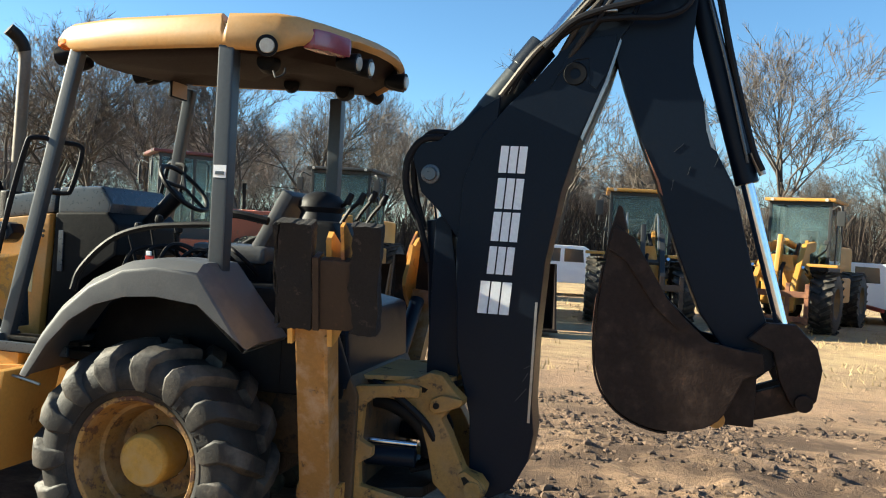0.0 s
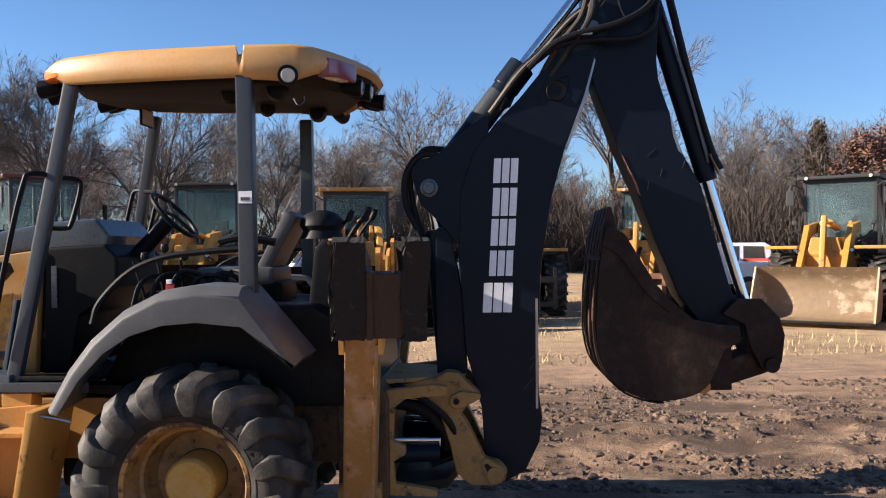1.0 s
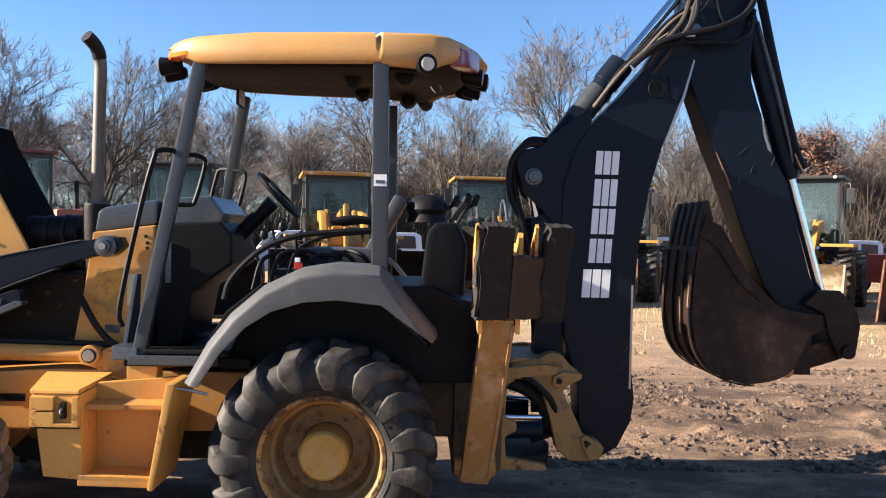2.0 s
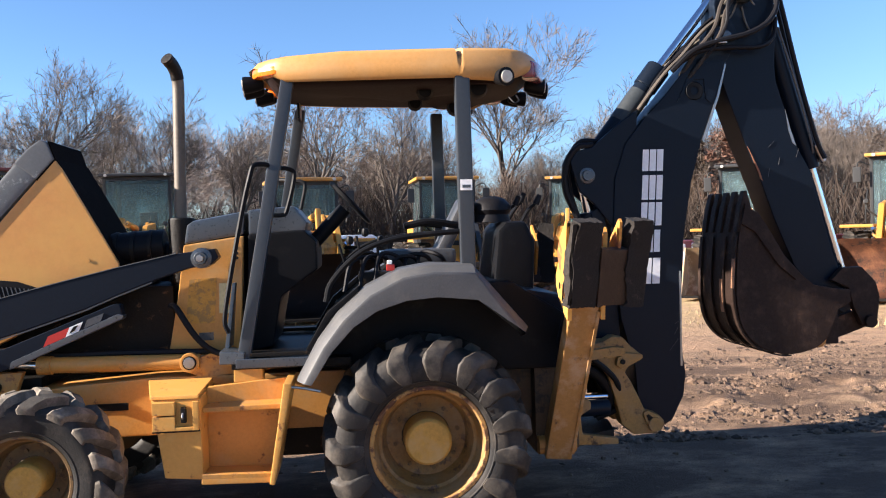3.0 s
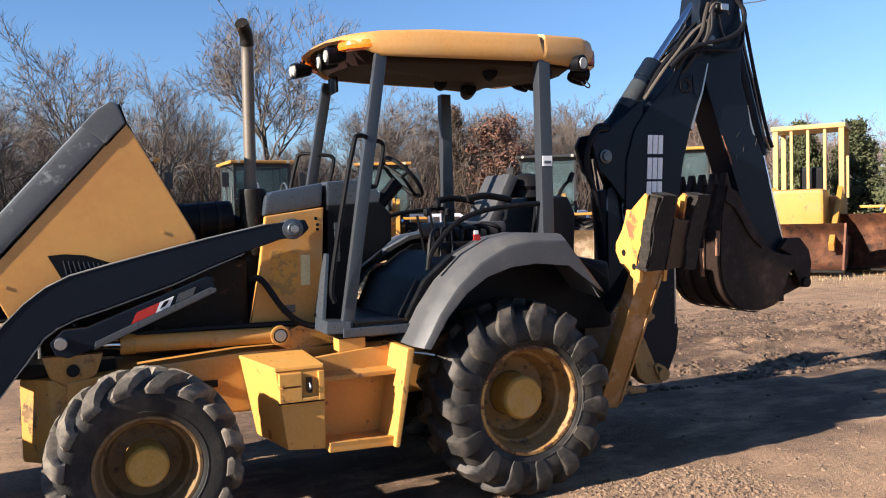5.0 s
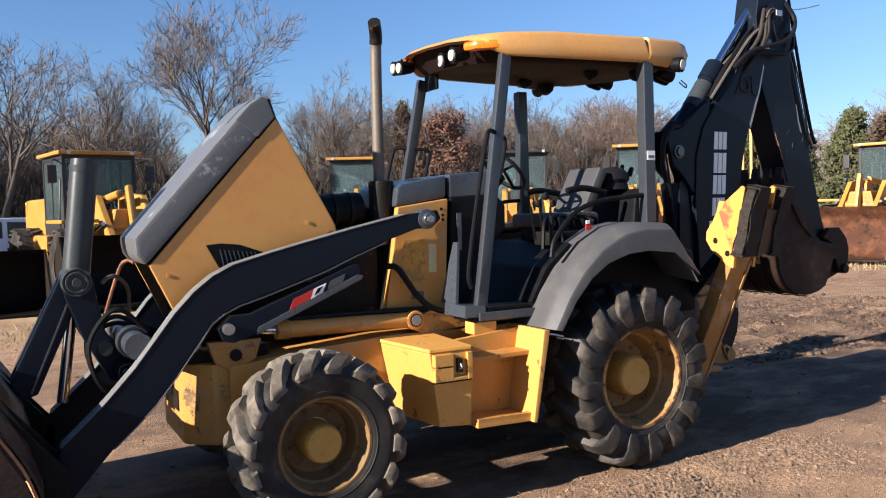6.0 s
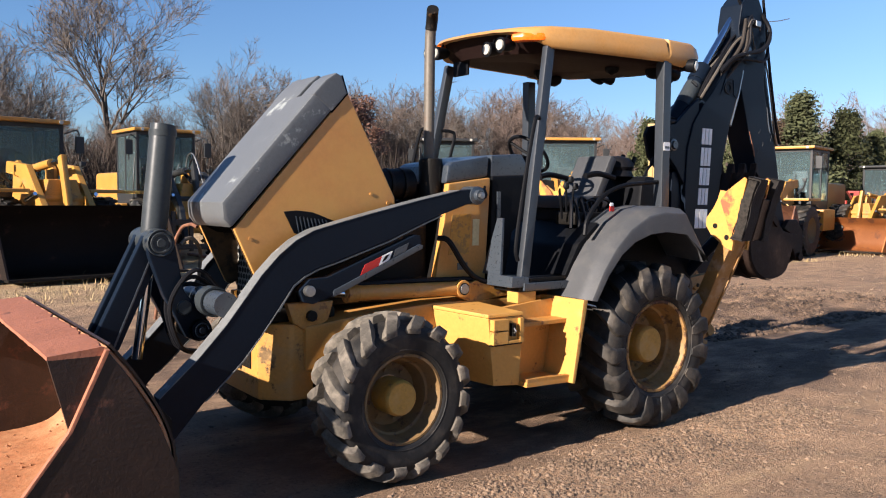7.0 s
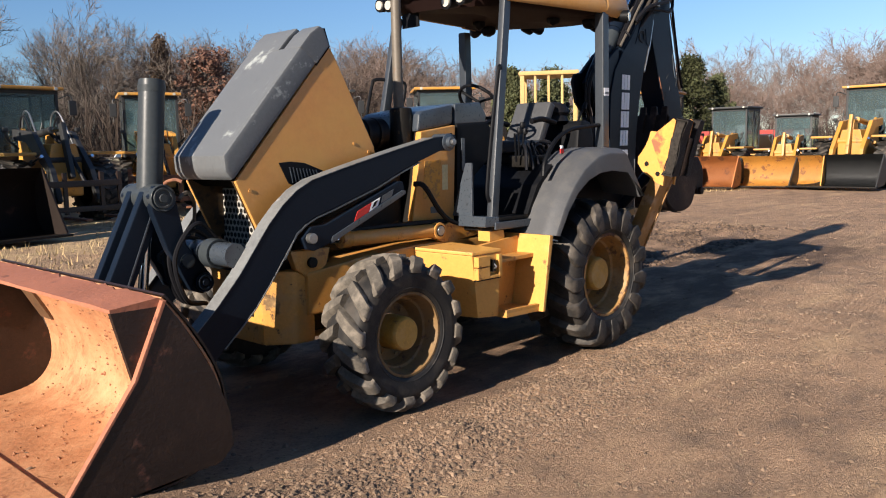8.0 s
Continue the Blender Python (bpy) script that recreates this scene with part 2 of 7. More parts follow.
TWIG_DARK = surf("dark_brown_twigs", (0.125, 0.092, 0.074), 0.9, dark=0.6, scale=0.15, fine=2, bump=0.0)
TWIG_RED = surf("reddish_twigs", (0.19, 0.138, 0.115), 0.9, dark=0.6, scale=0.15, fine=2, bump=0.0)
BRUSH = surf("dry_brush", (0.048, 0.034, 0.026), 0.95, dark=0.45, scale=0.3, fine=3, bump=0.0)
CEDAR = surf("cedar_green", (0.066, 0.074, 0.030), 0.85, dark=0.45, scale=0.7, fine=5, bump=0.0)
LEAF_RUST = surf("dry_oak_leaves", (0.15, 0.075, 0.05), 0.9, dark=0.5, scale=0.7, fine=5, bump=0.0)
CLOD = surf("dry_clods", (0.17, 0.115, 0.076), 0.95, dark=0.55, scale=1.5, fine=30, bump=0.4, island=0.45)
FRAME_TAN = surf("tan_frame_paint", (0.42, 0.28, 0.10), 0.5, dark=0.7, bump=0.08, stain=RUST, stain_cut=0.62)
PAD_EDGE = surf("frayed_cord", (0.032, 0.026, 0.021), 0.9, dark=0.3, scale=25, fine=90, bump=0.9, stain=(0.012, 0.01, 0.008), stain_cut=0.5, stain_scale=30)
CEDAR_RUST = surf("bronzed_cedar", (0.085, 0.056, 0.035), 0.9, dark=0.5, scale=0.7, fine=5, bump=0.0)
STRAW = surf("straw_bits", (0.42, 0.33, 0.19), 0.9, dark=0.7, scale=5, bump=0.0)
CLAY_CRUMB = surf("clay_crumbs", (0.26, 0.12, 0.06), 0.95, dark=0.5, scale=8, bump=0.3)
CLOD_DAMP = surf("damp_clods", (0.095, 0.062, 0.042), 0.95, dark=0.55, scale=1.5, fine=30, bump=0.4, island=0.6)
GRASS = surf("dead_grass", (0.38, 0.28, 0.14), 0.95, dark=0.6, scale=0.8, fine=6, bump=0.0)


def ground_material():
    m = bpy.data.materials.new("packed_dirt")
    m.use_nodes = True
    nt = m.node_tree
    n, l = nt.nodes, nt.links
    b = n["Principled BSDF"]
    tc = n.new("ShaderNodeTexCoord")

    def noise_node(s, detail, rgh=0.6, stretch=None):
        q = n.new("ShaderNodeTexNoise")
        q.inputs["Scale"].default_value = s
        q.inputs["Detail"].default_value = detail
        q.inputs["Roughness"].default_value = rgh
        if stretch:
            mp = n.new("ShaderNodeMapping")
            mp.inputs["Scale"].default_value = stretch
            l.new(tc.outputs["Object"], mp.inputs["Vector"])
            l.new(mp.outputs["Vector"], q.inputs["Vector"])
        else:
            l.new(tc.outputs["Object"], q.inputs["Vector"])
        return q.outputs["Fac"]

    def mix(fac, a, c):
        q = n.new("ShaderNodeMix")
        q.data_type = "RGBA"
        l.new(fac, q.inputs["Factor"])
        for sock, v in ((q.inputs["A"], a), (q.inputs["B"], c)):
            if isinstance(v, tuple):
                sock.default_value = (*v, 1)
            else:
                l.new(v, sock)
        return q.outputs["Result"]

    def step(src, lo, hi):
        q = n.new("ShaderNodeMapRange")
        q.inputs["From Min"].default_value = lo
        q.inputs["From Max"].default_value = hi
        l.new(src, q.inputs["Value"])
        return q.outputs["Result"]

    big = noise_node(0.35, 5)
    mid = noise_node(2.2, 7, 0.7)
    fine = noise_node(38, 6, 0.75)
    streak = noise_node(1.0, 5, 0.6, (0.35, 1.6, 1))
    grain = noise_node(160, 3, 0.7)
    col = mix(step(big, 0.35, 0.65), (0.255, 0.162, 0.102), (0.385, 0.246, 0.15))
    col = mix(step(mid, 0.45, 0.7), col, (0.145, 0.1, 0.07))
    col = mix(step(streak, 0.54, 0.68), col, (0.42, 0.28, 0.165))
    col = mix(step(fine, 0.53, 0.74), col, (0.36, 0.26, 0.18))
    col = mix(step(fine, 0.45, 0.32), col, (0.08, 0.056, 0.04))
    col = mix(step(grain, 0.62, 0.8), col, (0.40, 0.33, 0.27))
    sep = n.new("ShaderNodeSeparateXYZ")
    l.new(tc.outputs["Object"], sep.inputs[0])
    far = step(sep.outputs["Y"], 7.0, 12.0)
    mul = n.new("ShaderNodeMath")
    mul.operation = "MULTIPLY"
    l.new(far, mul.inputs[0])
    l.new(step(noise_node(0.9, 6, 0.7), 0.36, 0.6), mul.inputs[1])
    col = mix(mul.outputs[0], col, (0.42, 0.31, 0.165))
    # a damp churned track beside the packed yard, carried under the machine as painted shade
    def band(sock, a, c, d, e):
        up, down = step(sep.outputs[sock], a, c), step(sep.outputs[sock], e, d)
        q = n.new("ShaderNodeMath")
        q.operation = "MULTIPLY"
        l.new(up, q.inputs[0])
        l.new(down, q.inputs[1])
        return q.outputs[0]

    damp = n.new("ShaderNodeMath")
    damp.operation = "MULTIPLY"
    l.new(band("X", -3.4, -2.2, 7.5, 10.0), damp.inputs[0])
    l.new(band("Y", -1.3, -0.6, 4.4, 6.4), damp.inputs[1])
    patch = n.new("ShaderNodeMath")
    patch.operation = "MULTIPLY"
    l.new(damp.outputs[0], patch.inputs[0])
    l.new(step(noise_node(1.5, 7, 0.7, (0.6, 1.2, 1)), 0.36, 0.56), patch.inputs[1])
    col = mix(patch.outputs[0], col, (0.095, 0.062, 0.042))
    l.new(col, b.inputs["Base Color"])
    b.inputs["Roughness"].default_value = 0.93
    b.inputs["Specular IOR Level"].default_value = 0.2
    add = n.new("ShaderNodeMath")
    add.operation = "ADD"
    l.new(fine, add.inputs[0])
    l.new(mid, add.inputs[1])
    bp = n.new("ShaderNodeBump")
    bp.inputs["Strength"].default_value = 0.8
    bp.inputs["Distance"].default_value = 0.04
    l.new(add.outputs[0], bp.inputs["Height"])
    l.new(bp.outputs["Normal"], b.inputs["Normal"])
    return m


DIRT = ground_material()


# ---------------------------------------------------------------- mesh helpers
def thing(name, label, category, m=None, group="", kind=""):
    ob = new(name)
    if m is not None:
        ob.matrix_world = m
    return tagged(ob, label, category, group, kind)


def finish(bm, sharp=0.6):
    bmesh.ops.recalc_face_normals(bm, faces=bm.faces)
    for fc in bm.faces:
        fc.smooth = True
    for e in bm.edges:
        e.smooth = not (len(e.link_faces) == 2 and e.calc_face_angle(0.0) > sharp)
    return bm


def part(name, bm, material, parent, label="", sharp=0.6):
    """Link a bmesh as one mesh object under a thing or a part."""
    finish(bm, sharp)
    me = bpy.data.meshes.new(name)
    bm.to_mesh(me)
    bm.free()
    me.materials.append(material)
    ob = new(name, me)
    ob.parent = parent
    wn_mod = ob.modifiers.new("face_normals", "WEIGHTED_NORMAL")
    wn_mod.keep_sharp = True
    if label:
        tagged(ob, label)
    return ob


def B():
    return bmesh.new()


def bevel_new(bm, verts, width, segs=2):
    if width <= 0:
        return
    vs = set(verts)
    edges = [e for e in bm.edges if e.verts[0] in vs and e.verts[1] in vs and len(e.link_faces) == 2 and e.calc_face_angle(0) > 0.35]
    bmesh.ops.bevel(bm, geom=edges, offset=width, segments=segs, profile=0.6, affect="EDGES", clamp_overlap=True)


def box(bm, lo, hi, bevel=0.008, m=None):
    """A box from its lowest to its highest corner."""
    c = [(a + b) / 2 for a, b in zip(lo, hi)]
    s = [abs(b - a) for a, b in zip(lo, hi)]
    mat = Matrix.Translation(c) @ Matrix.Diagonal((*s, 1))
    r = bmesh.ops.create_cube(bm, size=1.0, matrix=(m @ mat) if m else mat)
    bevel_new(bm, r["verts"], min(bevel, min(s) * 0.3))
    return bm


def beam(bm, p, q, w, d, bevel=0.01, side=(0, 1, 0)):
    """A box section from p to q: w across, d along the side direction."""
    p, q = Vector(p), Vector(q)
    z = (q - p).normalized()
    y = Vector(side)
    y = (y - z * y.dot(z)).normalized()
    x = y.cross(z)
    m = Matrix((x, y, z)).transposed().to_4x4()
    m.translation = (p + q) / 2
    return box(bm, (-w / 2, -d / 2, -(q - p).length / 2), (w / 2, d / 2, (q - p).length / 2), bevel, m)


def prism(bm, pts, y0, y1, bevel=0.008):
    """A plate or block: an outline in x and z, from y0 to y1."""
    a = [bm.verts.new((x, y0, z)) for x, z in pts]
    c = [bm.verts.new((x, y1, z)) for x, z in pts]
    k = len(pts)
    bm.faces.new(a)
    bm.faces.new(c[::-1])
    for i in range(k):
        bm.faces.new((a[i], c[i], c[(i + 1) % k], a[(i + 1) % k]))
    bmesh.ops.recalc_face_normals(bm, faces=bm.faces)
    bevel_new(bm, a + c, bevel, 2)
    return bm


def plan(bm, pts, z0, z1, bevel=0.008):
    """A block: an outline in x and y, from z0 to z1."""
    a = [bm.verts.new((x, y, z0)) for x, y in pts]
    c = [bm.verts.new((x, y, z1)) for x, y in pts]
    k = len(pts)
    bm.faces.new(a)
    bm.faces.new(c[::-1])
    for i in range(k):
        bm.faces.new((a[i], c[i], c[(i + 1) % k], a[(i + 1) % k]))
    bmesh.ops.recalc_face_normals(bm, faces=bm.faces)
    bevel_new(bm, a + c, bevel, 2)
    return bm


def rod(bm, p, q, r0, r1=None, segs=18, bevel=0.0):
    p, q = Vector(p), Vector(q)
    r1 = r0 if r1 is None else r1
    m = (q - p).to_track_quat("Z", "Y").to_matrix().to_4x4()
    m.translation = (p + q) / 2
    r = bmesh.ops.create_cone(bm, cap_ends=True, segments=segs, radius1=r0, radius2=r1, depth=(q - p).length, matrix=m)
    if bevel:
        bevel_new(bm, r["verts"], bevel, 2)
    return bm


def smooth_line(pts, n=6):
    """Points of a smooth curve through pts."""
    pts = [Vector(p) for p in pts]
    if len(pts) < 3:
        return pts
    ext = [2 * pts[0] - pts[1], *pts, 2 * pts[-1] - pts[-2]]
    out = []
    for i in range(1, len(ext) - 2):
        a, b, c, d = ext[i - 1:i + 3]
        for k in range(n):
            t = k / n
            out.append(0.5 * (2 * b + (c - a) * t + (2 * a - 5 * b + 4 * c - d) * t * t + (3 * b - a - 3 * c + d) * t ** 3))
    out.append(pts[-1])
    return out


def tube(bm, pts, r, segs=8, smooth=True, n=6):
    """A pipe or hose along points."""
    pts = smooth_line(pts, n) if smooth else [Vector(p) for p in pts]
    rings = []
    up = Vector((0.13, 0.2, 0.97))
    for i, p in enumerate(pts):
        d = (pts[min(i + 1, len(pts) - 1)] - pts[max(i - 1, 0)]).normalized()
        u = (up - d * up.dot(d))
        if u.length < 1e-3:
            u = Vector((1, 0, 0)) - d * d.x
        u.normalize()
        up = u
        v = d.cross(u)
        rr = r[i] if isinstance(r, list) else r
        rings.append([bm.verts.new(p + (u * math.cos(a) + v * math.sin(a)) * rr) for a in (2 * math.pi * k / segs for k in range(segs))])
    for a, b in zip(rings, rings[1:]):
        for k in range(segs):
            bm.faces.new((a[k], a[(k + 1) % segs], b[(k + 1) % segs], b[k]))
    bm.faces.new(rings[0][::-1])
    bm.faces.new(rings[-1])
    return bm


def lathe(bm, prof, c, segs=48, axis="y"):
    """Turn a profile of (radius, offset along the axis) round the axis through c. The profile is closed if it starts off the axis."""
    c = Vector(c)
    rings = []
    for r, o in prof:
        if r < 1e-5:
            rings.append([bm.verts.new(c + (Vector((0, o, 0)) if axis == "y" else Vector((o, 0, 0)) if axis == "x" else Vector((0, 0, o))))])
            continue
        ring = []
        for k in range(segs):
            a = 2 * math.pi * k / segs
            ca, sa = r * math.cos(a), r * math.sin(a)
            ring.append(bm.verts.new(c + (Vector((ca, o, sa)) if axis == "y" else Vector((o, ca, sa)) if axis == "x" else Vector((ca, sa, o)))))
        rings.append(ring)
    for a, b in zip(rings, rings[1:]):
        for k in range(segs):
            k2 = (k + 1) % segs
            if len(a) == 1 and len(b) == 1:
                continue
            if len(a) == 1:
                bm.faces.new((a[0], b[k], b[k2]))
            elif len(b) == 1:
                bm.faces.new((a[k], b[0], a[k2]))
            else:
                bm.faces.new((a[k], b[k], b[k2], a[k2]))
    return bm


def mesh_part(name, verts, faces, material, parent=None, smooth=False):
    me = bpy.data.meshes.new(name)
    me.from_pydata(verts, [], faces)
    me.materials.append(material)
    if smooth:
        me.shade_smooth()
    ob = new(name, me)
    ob.parent = parent
    return ob


# ---------------------------------------------------------------- ground
def ease(v, a, b):
    t = min(1.0, max(0.0, (v - a) / (b - a)))
    return t * t * (3 - 2 * t)


def ground_z(x, y):
    """Height of the dirt: gentle swells, churned tracks behind the machine, a gravel ridge along its side."""
    d = math.hypot(x, y)
    fade = 1 - ease(d, 14, 40)
    z = 0.035 * (noise.noise(Vector((x * 0.28, y * 0.28, 3.1)))) * fade
    z += 0.012 * noise.noise(Vector((x * 1.7, y * 1.7, 7.7))) * fade
    z += 0.006 * noise.noise(Vector((x * 5.0, y * 5.0, 1.3))) * fade
    churn = ease(x, 1.3, 2.2) * (1 - ease(x, 9, 12)) * (ease(y, 1.3, 2.1) * (1 - ease(y, 3.1, 4.2)))
    z += churn * (0.05 + 0.07 * noise.noise(Vector((x * 2.6, y * 3.4, 0.4))) + 0.04 * noise.noise(Vector((x * 7, y * 7, 5.0))))
    ridge = math.exp(-((y + 1.4 - 0.06 * x) / 0.3) ** 2) * (1 - ease(x, 0.0, 2.5)) * ease(x, -8, -5)
    z += ridge * (0.045 + 0.03 * noise.noise(Vector((x * 4, y * 4, 9.0))))
    z += 0.10 * (1 - ease(x, -4.4, -3.3)) * ease(x, -8, -6) * (1 - ease(abs(y), 2.0, 3.4))
    z -= 0.02 * math.exp(-((abs(y) - 0.85) / 0.3) ** 2) * (1 - ease(abs(x + 1), 1.8, 3.0))
    return z


def spread(lo, hi, fine, far):
    """Coordinates: even steps from lo to hi, then growing ones out to far."""
    mid = list(np.arange(lo, hi + 1e-6, fine))
    out, s, v = [], fine, hi
    while v < far:
        s *= 1.22
        v += s
        out.append(v)
    back = [lo - (v - hi) for v in out]
    return back[::-1] + mid + out


def build_ground():
    xs, ys = spread(-6.5, 8.5, 0.075, 900), spread(-3.6, 4.6, 0.075, 900)
    verts = [(x, y, ground_z(x, y)) for y in ys for x in xs]
    w = len(xs)
    faces = [(j * w + i, j * w + i + 1, (j + 1) * w + i + 1, (j + 1) * w + i) for j in range(len(ys) - 1) for i in range(w - 1)]
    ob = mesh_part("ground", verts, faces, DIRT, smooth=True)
    tagged(ob, "dry brown packed dirt yard with churned tracks and thin dead grass", "ground", kind="structure")


def build_clods():
    """Clods and gravel: small broken lumps lying on the dirt."""
    rng = random.Random(4)
    verts, faces = [], []
    ring = [(math.cos(1.2566 * i), math.sin(1.2566 * i)) for i in range(5)]

    def lump(x, y, s):
        k = len(verts)
        z = ground_z(x, y) - s * 0.3
        a = rng.uniform(0, 6.28)
        ca, sa = math.cos(a), math.sin(a)
        tall = rng.uniform(0.7, 1.25) * s
        for up, out in ((0.0, 1.15), (0.62, 0.95)):
            for px, py in ring:
                q = rng.uniform(0.7, 1.2) * s * out
                qx, qy = px * q * 1.15, py * q * 0.85
                verts.append((x + qx * ca - qy * sa, y + qx * sa + qy * ca, z + up * tall * rng.uniform(0.75, 1.25)))
        verts.append((x + rng.uniform(-0.3, 0.3) * s, y + rng.uniform(-0.3, 0.3) * s, z + tall * 1.05))
        for i in range(5):
            j = (i + 1) % 5
            faces.append((k + i, k + j, k + 5 + j, k + 5 + i))
            faces.append((k + 5 + i, k + 5 + j, k + 10))

    for _ in range(15000):
        x = rng.uniform(-6.0, 1.5)
        lump(x, -1.38 + 0.06 * x + rng.gauss(0, 0.2) - 0.3 * rng.random() ** 2, 0.003 + 0.015 * rng.random() ** 2.6)
    for _ in range(3600):
        lump(rng.uniform(-7, 6), rng.uniform(-3.6, -1.0), 0.004 + 0.014 * rng.random() ** 3)
    for _ in range(5000):
        lump(rng.uniform(-6, 14), rng.uniform(-1, 9), 0.004 + 0.022 * rng.random() ** 4)
    ob = mesh_part("clods", verts, faces, CLOD)
    tagged(ob, "scattered dry dirt clods and gravel lying on the yard", "clods", kind="stuff")
    verts.clear()
    faces.clear()
    for _ in range(26000):
        x, y = rng.uniform(1.2, 10.0), 1.0 + 5.2 * rng.random() ** 1.5
        if noise.noise(Vector((x * 0.8, y * 1.6, 4.0))) > rng.uniform(-0.25, 0.35):
            lump(x, y, 0.004 + 0.042 * rng.random() ** 4)
    ob = mesh_part("damp_clods", verts, faces, CLOD_DAMP)
    tagged(ob, "dark damp clods turned up along a churned track", "clods", kind="stuff")


def build_grass():
    """Short dead grass at the far side of the yard."""
    rng = random.Random(9)
    verts, faces = [], []
    for _ in range(15000):
        y = 7.5 + 26 * rng.random() ** 1.6
        x = rng.uniform(-16, 24)
        if noise.noise(Vector((x * 0.35, y * 0.35, 2.0))) < -0.05:
            continue
        h, a, w = rng.uniform(0.04, 0.13), rng.uniform(0, 6.28), 0.012
        if rng.random() < 0.04:
            h *= 2.2
        k = len(verts)
        dx, dy = math.cos(a) * w, math.sin(a) * w
        lx, ly = rng.gauss(0, 0.4) * h, rng.gauss(0, 0.4) * h
        verts.extend([(x - dx, y - dy, -0.01), (x + dx, y + dy, -0.01), (x + lx, y + ly, h)])
        faces.append((k, k + 1, k + 2))
    ob = mesh_part("dead_grass", verts, faces, GRASS)
    tagged(ob, "thin tan dead grass tufts at the edge of the yard", "grass", kind="stuff")


def build_straw():
    """Loose straw and twig bits lying flat on the dirt."""
    rng = random.Random(19)
    verts, faces = [], []
    for _ in range(900):
        x, y = rng.uniform(-7, 9), rng.uniform(-3.6, -1.2) if rng.random() < 0.55 else rng.uniform(1.5, 8)
        a, n, w = rng.uniform(0, 3.14), rng.uniform(0.012, 0.045), rng.uniform(0.0015, 0.004)
        dx, dy = math.cos(a) * n, math.sin(a) * n
        z = ground_z(x, y) + 0.006
        k = len(verts)
        verts.extend([(x - dx, y - dy, z), (x + dy / n * w, y - dx / n * w, z + 0.003), (x + dx, y + dy, z + rng.uniform(0, 0.008)), (x - dy / n * w, y + dx / n * w, z + 0.003)])
        faces.append((k, k + 1, k + 2, k + 3))
    ob = mesh_part("straw", verts, faces, STRAW)
    tagged(ob, "loose pale straw and twig bits on the dirt", "straw", kind="stuff")


build_ground()
build_clods()
build_straw()
build_grass()


# ---------------------------------------------------------------- woods
class Limbs:
    """Collects tapered limbs as three- to six-sided tubes."""

    def __init__(self):
        self.v, self.f = [], []

    def limb(self, pts, radii, sides):
        k = len(self.v)
        for i, p in enumerate(pts):
            d = (pts[min(i + 1, len(pts) - 1)] - pts[max(i - 1, 0)]).normalized()
            u = d.orthogonal().normalized()
            w = d.cross(u)
            for s in range(sides):
                a = 6.28319 * s / sides
                self.v.append(tuple(p + (u * math.cos(a) + w * math.sin(a)) * radii[i]))
        for i in range(len(pts) - 1):
            for s in range(sides):
                s2 = (s + 1) % sides
                a = k + i * sides
                self.f.append((a + s, a + s2, a + sides + s2, a + sides + s))


def grow(seed, height, kids, trunk=0.72, reach=1.0, lean=0.25, fork=0.3, thick=0.02, slim=0.012, up=0.12, wide=0.8):
    """A bare tree: (trunk and limbs, twigs). Twigs are flat tapering slivers."""
    rng = random.Random(seed)
    wood, twig = Limbs(), Limbs()
    levels = len(kids)

    def sliver(pts, r):
        d = (pts[-1] - pts[0]).normalized()
        u = d.orthogonal().normalized()
        u.rotate(Matrix.Rotation(rng.uniform(0, 6.28), 3, d))
        k = len(twig.v)
        for i, p in enumerate(pts[:-1]):
            q = u * r * (1 - 0.45 * i)
            twig.v.extend([tuple(p - q), tuple(p + q)])
        twig.v.append(tuple(pts[-1]))
        for i in range(len(pts) - 2):
            twig.f.append((k + 2 * i, k + 2 * i + 1, k + 2 * i + 3, k + 2 * i + 2))
        j = k + 2 * (len(pts) - 2)
        twig.f.append((j, j + 1, j + 2))

    def bough(p, d, length, r, level):
        n = 5 if level < 2 else 3 if level < 3 else 2 if level < levels else 1
        pts, radii = [p.copy()], [r]
        q = d.copy()
        for i in range(n):
            q = (q + Vector((rng.gauss(0, 1), rng.gauss(0, 1), rng.gauss(0, 0.8) + 0.06 * level + up * 0.5)) * (0.10 + 0.035 * level)).normalized()
            p = p + q * length / n
            pts.append(p.copy())
            radii.append(max(slim, r * (1 - 0.75 * (i + 1) / n)))
        if level < 3:
            wood.limb(pts, radii, 6 if level == 0 else 4 if level < 2 else 3)
        else:
            sliver(pts, r * 1.5)
        if level >= levels:
            return
        for c in range(kids[level]):
            t = fork + (1 - fork) * (c + rng.random()) / kids[level]
            i = min(n - 1, int(t * n))
            base = pts[i].lerp(pts[i + 1], t * n - i)
            away = (pts[i + 1] - pts[i]).normalized()
            side = away.orthogonal().normalized()
            side.rotate(Matrix.Rotation(rng.uniform(0, 6.28), 3, away))
            spread_angle = rng.uniform(0.32, wide)
            nd = (away * math.cos(spread_angle) + side * math.sin(spread_angle) + Vector((0, 0, up))).normalized()
            far = length * rng.uniform(0.42, 0.68) * (1.15 - 0.4 * t) * (reach if level == 0 else 1.0)
            bough(base, nd, far, max(slim, r * (1 - 0.7 * t) * 0.62), level + 1)

    bough(Vector((0, 0, -0.1)), Vector((rng.gauss(0, lean * 0.3), rng.gauss(0, lean * 0.3), 1)).normalized(), height * trunk, height * thick, 0)
    return wood, twig


def polar(bear, dist, origin=(-1.5, -5.2)):
    a = radians(bear)
    return origin[0] + dist * math.sin(a), origin[1] + dist * math.cos(a)


